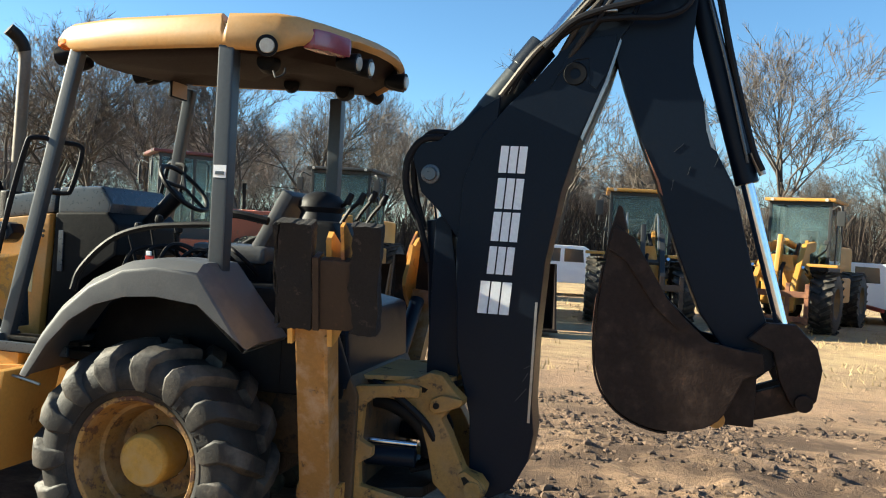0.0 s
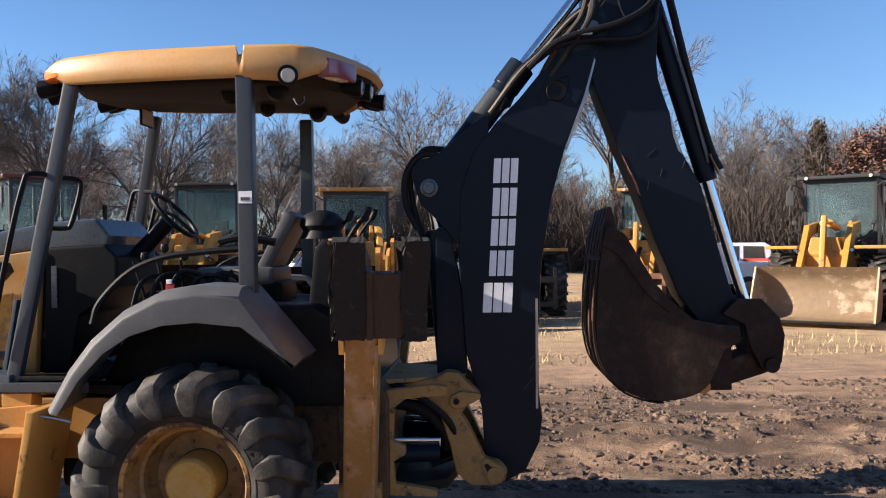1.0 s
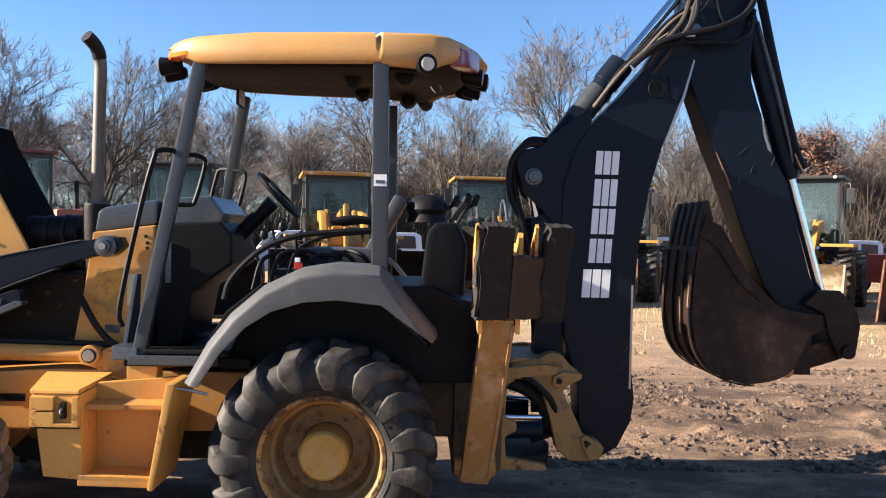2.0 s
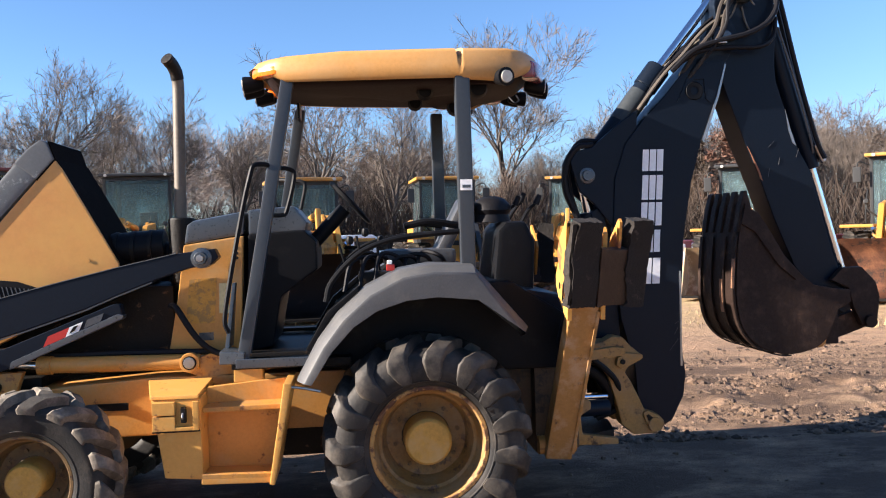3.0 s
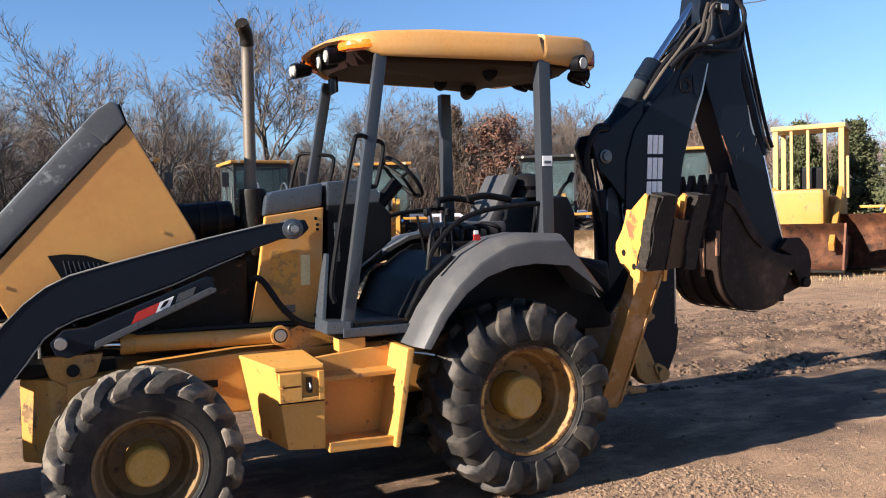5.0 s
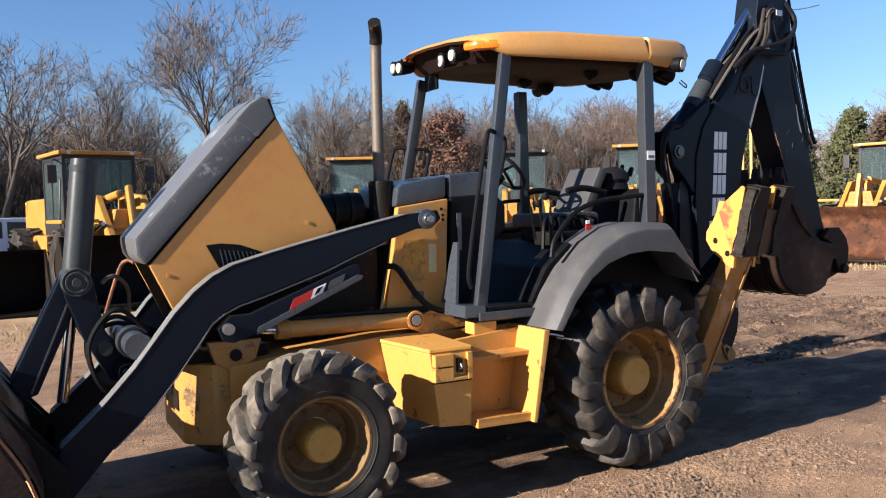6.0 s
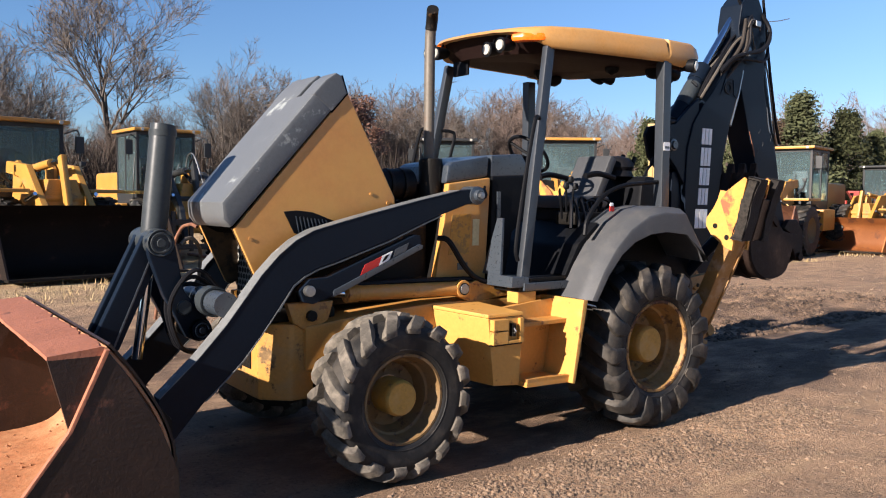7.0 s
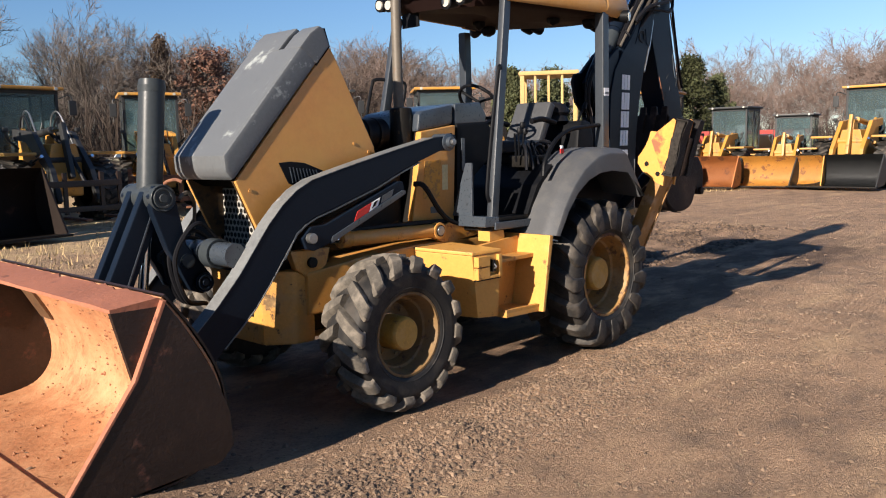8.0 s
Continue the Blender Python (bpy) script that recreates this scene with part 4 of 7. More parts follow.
part("exhaust_pipe", tube(B(), [(-1.508, -0.178, 1.95), (-1.504, -0.172, 2.35), (-1.50, -0.168, 2.70), (-1.498, -0.17, 2.84), (-1.502, -0.185, 2.91)], 0.038, 16), EXHAUST, backhoe, "tall grey exhaust stack with a bent black tip")
part("exhaust_tip", tube(B(), [(-1.50, -0.178, 2.885), (-1.505, -0.195, 2.93), (-1.522, -0.225, 2.972), (-1.548, -0.268, 3.005)], 0.042, 16), GREASY, backhoe)
part("radiator", box(B(), (-2.74, -0.27, 0.98), (-2.58, 0.27, 1.52), 0.02), GREASY, backhoe)
grille = part("grille_panel", box(B(), (-2.76, -0.29, 1.02), (-2.742, 0.28, 1.44), 0.004), WL_TAN_PALE, backhoe, "pale perforated grille panel")
bm = B()
for i in range(13):
    for j in range(10):
        yy, zz = -0.265 + 0.044 * i + (0.022 if j % 2 else 0), 1.045 + 0.041 * j
        if yy < 0.27:
            rod(bm, (-2.7605, yy, zz), (-2.7625, yy, zz), 0.0175, segs=6)
part("grille_mesh", bm, GREASY, grille)
part("hood_hose", tube(B(), [(-3.0, 0.36, 1.49), (-3.03, 0.43, 1.505), (-3.075, 0.52, 1.44), (-3.17, 0.60, 1.11), (-3.21, 0.6, 0.86)], 0.012, 8), RUSTY, backhoe, "thin rusty steel line")
part("hood_hose", tube(B(), [(-3.24, -0.03, 1.40), (-3.20, -0.01, 1.43), (-3.15, 0.01, 1.43), (-3.085, 0.07, 1.355), (-3.08, 0.10, 1.22), (-3.1, 0.1, 1.1)], 0.012, 8), EXHAUST, backhoe, "bent pale steel line")
part("lower_hose", tube(B(), [(-1.55, -0.36, 1.42), (-1.5, -0.42, 1.40), (-1.38, -0.45, 1.22), (-1.25, -0.46, 1.12), (-1.02, -0.46, 1.08)], 0.02, 8), HOSE, backhoe)
part("frame_line", tube(B(), [(-2.5, -0.40, 1.13), (-1.9, -0.42, 1.14), (-1.3, -0.44, 1.13)], 0.018, 6), HOSE, backhoe)

# ---- raised hood
# matte near-black for the hood's inside, its open back and the lobes' rear faces
HOOD_LINING = surf("black_hood_lining", (0.0065, 0.0055, 0.005), 0.95, spec=0.03, dark=0.5, scale=6, fine=60, bump=0.4, dust=(0.02, 0.015, 0.012), dust_cut=0.55)
hood = part("hood", prism(B(), [(-3.03, 1.50), (-2.345, 2.258), (-2.475, 2.358), (-3.09, 1.66), (-3.08, 1.56)], -0.315, 0.315, 0.03), HOOD_GREY, backhoe, "raised hood with scuffed grey top")
for a, b, tip in ((-0.315, -0.125, 0.0), (-0.07, 0.315, 0.012)):
    part("hood_lobe", prism(B(), [(-2.36, 2.24), (-2.245, 2.365), (-2.285, 2.475), (-2.325, 2.492 + tip), (-2.40, 2.44), (-2.49, 2.342)], a, b, 0.014), HOOD_GREY, hood)
side = [(-3.01, 1.50), (-2.245, 2.365), (-2.20, 2.30), (-1.875, 1.70), (-1.862, 1.63), (-1.89, 1.555), (-2.81, 1.11), (-2.84, 1.13)]
for s in (-1, 1):
    part("inner_lining", prism(B(), side, s * 0.272, s * 0.262, 0), BROWN_GREASE, hood, "dirty brown inner lining")
    part("hood_side", prism(B(), side, s * 0.305, s * 0.275, 0.01), HOOD_YELLOW, hood, "smooth yellow hood side panel")
    v = part("side_vent", prism(B(), [(-2.69, 1.605), (-2.60, 1.612), (-2.49, 1.60), (-2.34, 1.545), (-2.36, 1.50), (-2.50, 1.44), (-2.62, 1.47)], s * 0.312, s * 0.30, 0.004), DARK, hood, "black curved louvre vent")
    for k in range(9):
        x0 = -2.61 + 0.026 * k
        part("vent_slat", beam(B(), (x0, s * 0.313, 1.575 - 0.003 * k), (x0 + 0.02, s * 0.313, 1.475 + 0.004 * k), 0.006, 0.006, 0, (0, 1, 0)), GREY_PAINT, v)
    for px, pz in ((-1.93, 1.66), (-2.06, 1.72), (-2.91, 1.44)):
        part("hood_bolt", rod(B(), (px, s * 0.30, pz), (px, s * 0.310, pz), 0.012, segs=8), HOOD_YELLOW, hood)
part("hood_liner", prism(B(), [(-2.98, 1.50), (-2.26, 2.32), (-2.24, 2.25), (-2.90, 1.46)], -0.27, 0.27, 0.0), HOOD_LINING, hood)
part("hood_seal", prism(B(), [(-2.25, 2.37), (-2.23, 2.36), (-1.868, 1.70), (-1.86, 1.64), (-1.875, 1.64), (-1.89, 1.69)], -0.29, 0.31, 0.0), HOOD_LINING, hood, "matte black hood lining")
part("lobe_lining", prism(B(), [(-2.354, 2.230), (-2.236, 2.362), (-2.275, 2.480), (-2.283, 2.474), (-2.246, 2.366), (-2.36, 2.24)], -0.305, 0.305, 0.0), HOOD_LINING, hood)
for k, (u, w) in enumerate(((0.07, 0.05), (0.0, 0.06), (-0.09, 0.05), (-0.16, 0.04))):
    p = Vector((-2.965, u, 1.762))
    part("hood_mark", beam(B(), p + Vector((0.0, 0, 0.0)), p + Vector((0.035, 0, 0.043)), w, 0.006, 0, (-0.78, 0, 0.62)), DECAL_OCHRE, hood, "faded orange sticker bars")

# ---- cowl and dash
part("cowl", prism(B(), [(-1.56, 1.12), (-1.44, 1.80), (-1.085, 1.85), (-1.10, 1.10)], -0.30, 0.30, 0.015), GREASY, backhoe)
for s in (-1, 1):
    cw = part("cowl_panel", prism(B(), [(-1.575, 1.10), (-1.51, 1.45), (-1.46, 1.80), (-1.085, 1.85), (-1.125, 1.085)], s * 0.36, s * 0.30, 0.012), YELLOW, backhoe, "yellow cowl side panel")
    part("warning_decal", prism(B(), [(-1.46, 1.30), (-1.43, 1.58), (-1.26, 1.59), (-1.28, 1.30)], s * 0.3635, s * 0.36, 0), DECAL_OCHRE, cw, "faded brown printed decal")
    part("pale_label", prism(B(), [(-1.25, 1.36), (-1.245, 1.55), (-1.185, 1.55), (-1.19, 1.36)], s * 0.3635, s * 0.36, 0), DECAL_PALE, cw)
    part("dark_label", prism(B(), [(-1.38, 1.19), (-1.38, 1.24), (-1.29, 1.24), (-1.29, 1.19)], s * 0.3635, s * 0.36, 0), GREY_PAINT, cw)
    for px, pz in ((-1.14, 1.78), (-1.13, 1.74), (-1.13, 1.71)):
        part("panel_hole", rod(B(), (px, s * 0.358, pz), (px, s * 0.3635, pz), 0.011, segs=10), GREASY, cw)
part("cowl_top", prism(B(), [(-1.465, 1.80), (-1.445, 1.93), (-1.40, 1.955), (-1.075, 2.01), (-1.085, 1.855)], -0.33, 0.33, 0.025), GREY_PAINT, backhoe, "grey-blue cowl cover")
part("dash_top", prism(B(), [(-1.06, 1.85), (-1.055, 2.015), (-0.76, 2.035), (-0.68, 1.93), (-0.70, 1.86)], -0.33, 0.33, 0.02), GREY_PAINT, backhoe)
part("dash_body", prism(B(), [(-1.08, 1.10), (-1.06, 1.86), (-0.70, 1.88), (-0.62, 1.80), (-0.62, 1.62), (-0.86, 1.45), (-0.92, 1.13)], -0.35, 0.35, 0.02), DARK, backhoe, "black dash console")
part("side_strip", box(B(), (-1.02, -0.362, 1.50), (-0.985, -0.352, 1.75), 0.003), GREY_PAINT, backhoe)
part("steering_column", rod(B(), (-0.70, 0, 1.75), (-0.44, 0, 2.02), 0.05), DARK, backhoe)
bm = B()
ring = [Vector((-0.40, 0, 2.06)) + Vector((0.125 * math.cos(a), 0.19 * math.sin(a), -0.135 * math.cos(a))) for a in (2 * math.pi * k / 24 for k in range(25))]
tube(bm, ring, 0.015, 8, smooth=False)
for a in (0.3, 2.4, 4.5):
    rod(bm, (-0.40, 0, 2.06), Vector((-0.40, 0, 2.06)) + Vector((0.125 * math.cos(a), 0.19 * math.sin(a), -0.135 * math.cos(a))), 0.012, segs=6)
part("steering_wheel", bm, DARK, backhoe, "black steering wheel")

# ---- platform, seat, controls
part("platform", box(B(), (-1.13, -0.74, 1.05), (-0.42, 0.74, 1.10), 0.008), GREASY, backhoe)
for s in (-1, 1):
    part("platform_edge", box(B(), (-1.10, s * 0.745, 1.06), (-0.60, s * 0.765, 1.115), 0.006), GREY_PAINT, backhoe)
    part("step_lip", box(B(), (-1.02, s * 0.735, 1.12), (-0.55, s * 0.60, 1.145), 0.005), GREASY, backhoe)
part("cab_bulkhead", prism(B(), [(-0.60, 1.08), (-0.45, 1.35), (-0.20, 1.52), (0.6, 1.52), (0.95, 1.30), (0.95, 0.95), (-0.4, 0.95)], -0.60, 0.60, 0.03), DARK, backhoe)
part("seat_base", box(B(), (-0.12, -0.22, 1.50), (0.34, 0.22, 1.64), 0.03), DARK, backhoe)
part("seat_cushion", box(B(), (-0.18, -0.25, 1.62), (0.30, 0.25, 1.73), 0.05), SEAT, backhoe, "worn grey seat cushion")
part("seat_back", beam(B(), (0.20, 0.0, 1.68), (0.40, 0.0, 2.06), 0.085, 0.40, 0.04), SEAT, backhoe, "worn grey tilted seat back")
part("armrest", tube(B(), [(0.32, -0.27, 1.88), (0.12, -0.28, 1.91), (-0.02, -0.27, 1.89)], 0.025, 8), DARK, backhoe)
part("armrest", tube(B(), [(0.32, 0.27, 1.88), (0.12, 0.28, 1.91), (-0.02, 0.27, 1.89)], 0.025, 8), DARK, backhoe)
rng = random.Random(31)
for k in range(3):
    x, y = -0.42 + 0.10 * k, -0.42 + 0.05 * (k % 3)
    lv = part("lever", rod(B(), (x, y, 1.55), (x + rng.uniform(-0.06, 0.06), y - 0.03, 1.78 + 0.05 * (k % 2)), 0.009, segs=6), DARK, backhoe)
    part("knob", lathe(B(), [(0, -0.03), (0.02, -0.02), (0.026, 0.0), (0.018, 0.025), (0, 0.03)], (x + 0.01, y - 0.03, 1.80 + 0.05 * (k % 2)), 10, "z"), DARK, lv)
for k in range(6):
    x = -0.45 + 0.09 * k
    part("cab_hose", tube(B(), [(x, -0.55, 1.48), (x + 0.05, -0.50 + 0.04 * k, 1.66 + 0.02 * (k % 3)), (x + 0.18, -0.35, 1.68), (x + 0.25, -0.2, 1.55)], 0.014, 6), HOSE, backhoe)
part("red_tag", box(B(), (-0.19, -0.70, 1.61), (-0.14, -0.69, 1.65), 0.004), RED, backhoe, "small red and white tag")
part("white_tag", box(B(), (-0.185, -0.703, 1.65), (-0.155, -0.69, 1.675), 0.003), WHITE, backhoe)
part("lever_bank", box(B(), (-0.36, -0.5, 1.5), (0.0, -0.28, 1.60), 0.02), GREASY, backhoe)
for s in (-1, 1):
    part("grab_rail", tube(B(), [(-0.56, s * 0.80, 1.44), (-0.52, s * 0.79, 1.56), (-0.36, s * 0.78, 1.72), (-0.16, s * 0.78, 1.80), (0.1, s * 0.78, 1.83), (0.27, s * 0.78, 1.84)], 0.017, 8), DARK, backhoe, "bent black grab rail")
# rear control console
part("rear_console", prism(B(), [(0.52, 1.40), (0.57, 1.84), (0.62, 1.90), (0.76, 1.90), (0.82, 1.76), (0.80, 1.40)], -0.36, 0.36, 0.04), DARK, backhoe, "black rear control console")
part("rear_tank", prism(B(), [(0.50, 1.0), (0.50, 1.42), (0.62, 1.48), (0.95, 1.42), (0.98, 1.0)], -0.58, 0.58, 0.04), BLACK_PAINT, backhoe)
for dx, dy, tall in ((0.02, -0.10, 0.0), (0.10, 0.10, 0.03), (0.14, -0.22, 0.0), (0.12, 0.26, 0.02)):
    lv = part("lever", tube(B(), [(0.60 + dx, dy, 1.87), (0.66 + dx, dy, 1.97), (0.72 + dx, dy, 2.02 + tall)], 0.012, 6), DARK, backhoe)
    part("grip", rod(B(), (0.715 + dx, dy, 2.01 + tall), (0.745 + dx, dy, 2.075 + tall), 0.024, 0.018, 10, 0.004), HOSE, lv)
part("console_hump", lathe(B(), [(0.0, 0.13), (0.05, 0.125), (0.10, 0.105), (0.135, 0.065), (0.14, 0.03), (0.12, 0.0), (0.135, -0.05), (0, -0.05)], (0.57, -0.08, 1.95), 28, "z"), HOSE, backhoe, "rounded black vinyl boot")

# ---- toolbox and step, both sides
def loft_box(lower, upper, bevel):
    """A box between two rings of corners."""
    bm = B()
    a, c = [bm.verts.new(p) for p in lower], [bm.verts.new(p) for p in upper]
    k = len(a)
    for i in range(k):
        bm.faces.new((a[i], a[(i + 1) % k], c[(i + 1) % k], c[i]))
    bm.faces.new(a[::-1])
    bm.faces.new(c)
    bmesh.ops.recalc_face_normals(bm, faces=bm.faces[:])
    bevel_new(bm, a + c, bevel)
    return bm


for s in (-1, 1):
    top = [(-1.667, 0.47, 0.945), (-1.551, 0.925, 0.925), (-1.278, 0.955, 0.93), (-1.278, 0.47, 0.945)]
    foot = [(-1.585, 0.50, 0.485), (-1.491, 0.918, 0.475), (-1.275, 0.925, 0.458), (-1.275, 0.47, 0.458)]
    tb = part("toolbox", loft_box([(x, s * y, z) for x, y, z in foot], [(x, s * y, z) for x, y, z in top], 0.008), YELLOW_BRIGHT, backhoe, "yellow steel toolbox with a hasp")
    part("lid", loft_box([(x - 0.006, s * (y + 0.008), z + 0.002) for x, y, z in top], [(x - 0.006, s * (y + 0.008), z + 0.026) for x, y, z in top], 0.006), YELLOW_BRIGHT, tb, "folded steel lid")
    for x0, x1, z0, z1, out in ((-1.54, -1.415, 0.845, 0.918, 0.975), (-1.54, -1.415, 0.755, 0.838, 0.972), (-1.318, -1.284, 0.755, 0.918, 0.974), (-1.415, -1.318, 0.755, 0.775, 0.972)):
        part("latch_frame", prism(B(), [(x0, z0), (x0, z1), (x1, z1), (x1, z0)], s * out, s * 0.93, 0.004), YELLOW_BRIGHT, tb)
    part("latch_seal", prism(B(), [(-1.545, 0.744), (-1.545, 0.752), (-1.284, 0.752), (-1.284, 0.744)], s * 0.957, s * 0.93, 0.0), GREASY, tb)
    part("hasp", prism(B(), [(-1.383, 0.80), (-1.383, 0.885), (-1.355, 0.885), (-1.355, 0.80)], s * 0.975, s * 0.94, 0.003), GREASY, tb, "black steel hasp")
    part("hasp_staple", tube(B(), [(-1.37, s * 0.965, 0.82), (-1.37, s * 0.99, 0.835), (-1.37, s * 0.965, 0.86)], 0.006, 6), STEEL, tb)
    st = part("step", prism(B(), [(-1.274, 0.45), (-1.274, 0.485), (-0.87, 0.475), (-0.865, 0.44)], s * 1.0, s * 0.60, 0.006), YELLOW, backhoe, "yellow boarding step well")
    part("step_tread", prism(B(), [(-1.27, 0.483), (-1.27, 0.505), (-0.88, 0.495), (-0.88, 0.475)], s * 1.0, s * 0.96, 0.0), YELLOW_RUSTY, st, "saw-toothed tread strip")
    part("step_back", prism(B(), [(-1.277, 0.48), (-1.277, 0.955), (-0.76, 1.0), (-0.86, 0.47)], s * 0.74, s * 0.70, 0.006), YELLOW, st)
    part("upper_tread", prism(B(), [(-1.274, 0.835), (-1.274, 0.865), (-0.80, 0.868), (-0.80, 0.84)], s * 0.90, s * 0.72, 0.005), YELLOW_RUSTY, st, "saw-toothed upper tread")
    part("end_plate", prism(B(), [(-0.895, 0.44), (-0.865, 0.435), (-0.755, 1.005), (-0.80, 1.01)], s * 1.04, s * 0.60, 0.008), YELLOW_BRIGHT, st)
    part("mount", box(B(), (-1.12, s * 0.60, 0.97), (-0.95, s * 0.72, 1.05), 0.008), YELLOW_BRIGHT, backhoe)
    part("wire", tube(B(), [(-0.80, s * 0.98, 0.98), (-0.70, s * 0.97, 0.965), (-0.6, s * 0.96, 0.94)], 0.008, 6), STEEL, backhoe)

# ---- fenders
outer = [(-0.735, 1.003), (-0.618, 1.214), (-0.495, 1.375), (-0.316, 1.53), (-0.115, 1.628), (0.07, 1.656), (0.31, 1.644), (0.63, 1.268)]
inner = [(-0.645, 0.985), (-0.53, 1.165), (-0.40, 1.305), (-0.26, 1.395), (-0.09, 1.448), (0.09, 1.462), (0.325, 1.438), (0.60, 1.238)]


def fender_shell(s):
    """A moulded fender: flat top, sloping shoulder, upright lip."""
    bm = B()
    rows = []
    for (x, z), (u, w) in zip(outer, inner):
        n = Vector((u - x, 0, w - z)).normalized()
        at = lambda y, d: bm.verts.new((x + n.x * d, s * y, z + n.z * d))
        rows.append([at(0.60, 0.0), at(0.90, 0.0), at(0.955, 0.008), at(1.012, 0.048), at(1.02, 0.065), bm.verts.new((u, s * 1.02, w)), bm.verts.new((u, s * 0.995, w)), at(0.99, 0.075), at(0.60, 0.03)])
    for p, q in zip(rows, rows[1:]):
        for i in range(9):
            bm.faces.new((p[i], p[(i + 1) % 9], q[(i + 1) % 9], q[i]))
    bm.faces.new(rows[0])
    bm.faces.new(rows[-1][::-1])
    bmesh.ops.recalc_face_normals(bm, faces=bm.faces[:])
    return bm


for s in (-1, 1):
    part("fender", fender_shell(s), FENDER_GREY, backhoe, "dusty grey moulded rear fender", 0.5)
    part("fender_inner", prism(B(), [(-0.62, 1.02), (-0.46, 1.35), (-0.10, 1.56), (0.25, 1.57), (0.6, 1.25), (0.6, 1.0)], s * 0.605, s * 0.575, 0.0), DARK, backhoe)
    part("fender_trim", prism(B(), [(-0.66, 1.13), (-0.53, 1.34), (-0.36, 1.48), (-0.36, 1.53), (-0.56, 1.37), (-0.69, 1.15)], s * 0.74, s * 0.58, 0.008), DARK, backhoe)

# ---- canopy
POST_PAINT = surf("glossy_post_paint", (0.026, 0.031, 0.038), 0.4, coat=0.3, spec=0.4, dark=0.8, scale=3, bump=0.04, stain=(0.03, 0.032, 0.034), stain_cut=0.66, stain_scale=8, dust=(0.04, 0.043, 0.048), dust_cut=0.6)
for s in (-1, 1):
    f = part("front_post", beam(B(), (-1.065, s * 0.695, 1.08), (-0.757, s * 0.60, 2.80), 0.080, 0.060, 0.027), POST_PAINT, backhoe, "slanted dark grey steel canopy post")
    part("post_foot", loft_box([(-1.20, s * 0.47, 1.085), (-1.20, s * 0.745, 1.085), (-1.05, s * 0.76, 1.085), (-1.05, s * 0.60, 1.085)], [(-1.195, s * 0.475, 1.165), (-1.195, s * 0.745, 1.165), (-1.05, s * 0.755, 1.155), (-1.05, s * 0.60, 1.155)], 0.008), GREY_PAINT, f, "pale grey post foot plate")
    part("post_brace", loft_box([(-1.185, s * 0.40, 1.16), (-1.185, s * 0.60, 1.16), (-1.16, s * 0.60, 1.16), (-1.16, s * 0.40, 1.16)], [(-1.135, s * 0.50, 1.56), (-1.135, s * 0.56, 1.56), (-1.115, s * 0.56, 1.56), (-1.115, s * 0.50, 1.56)], 0.004), GREY_PAINT, f)
    r = part("rear_post", beam(B(), (0.302, s * 0.78, 1.56), (0.293, s * 0.78, 2.78), 0.09, 0.085, 0.012), POST_PAINT, backhoe, "dark grey steel rear canopy post")
    part("post_sticker", box(B(), (0.263, s * 0.826, 2.085), (0.335, s * 0.8225, 2.15), 0.0), WHITE, r, "small white sticker")
    part("sticker_mark", box(B(), (0.275, s * 0.8285, 2.10), (0.325, s * 0.826, 2.118), 0.0), GREY_PAINT, r)
    part("entry_rail", tube(B(), [(-1.14, s * 0.735, 1.27), (-1.155, s * 0.735, 1.40), (-1.05, s * 0.72, 1.95), (-0.985, s * 0.71, 2.22), (-0.96, s * 0.70, 2.27), (-0.90, s * 0.66, 2.275), (-0.875, s * 0.64, 2.26)], 0.015, 8), DARK, backhoe, "black entry grab rail")
    part("inner_rail", tube(B(), [(-0.84, s * 0.60, 2.26), (-0.76, s * 0.56, 2.25), (-0.74, s * 0.55, 2.20), (-0.79, s * 0.56, 2.0), (-0.82, s * 0.57, 1.97), (-0.90, s * 0.60, 1.97)], 0.014, 8), DARK, backhoe)


def canopy_ring(z, inset, n=4):
    half = [(-1.035, 0.0), (-1.015, 0.30), (-0.965, 0.48), (-0.885, 0.585), (-0.78, 0.655), (-0.45, 0.735), (0.0, 0.80), (0.258, 0.83), (0.272, 0.831), (0.292, 0.834), (0.306, 0.835), (0.58, 0.835), (0.68, 0.79), (0.77, 0.66), (0.87, 0.42), (0.92, 0.2), (0.93, 0.0)]
    pts = [(x, -y) for x, y in half] + [(x, y) for x, y in half[-2:0:-1]]
    return [(x - inset * (x + 0.05) / 1.0, y - inset * y / 0.8, z(x) + 0.034 * (y / 0.8 + 1)) for x, y in pts]


def loft(bm, rings):
    vs = [[bm.verts.new(p) for p in r] for r in rings]
    k = len(vs[0])
    for a, b in zip(vs, vs[1:]):
        for i in range(k):
            bm.faces.new((a[i], a[(i + 1) % k], b[(i + 1) % k], b[i]))
    bm.faces.new(vs[0][::-1])
    bm.faces.new(vs[-1])
    return bm


def low(x):
    return 2.765 + 0.112 * (1 - ease(x, -1.04, -0.74)) - 0.04 * ease(x, 0.29, 0.34) + 0.115 * ease(x, 0.50, 0.88)


def brow(x):
    return 2.92 - 0.03 * (1 - ease(x, -1.06, -0.5)) - 0.03 * ease(x, 0.5, 0.93) - (0.05 if 0.265 < x < 0.30 else 0.0)


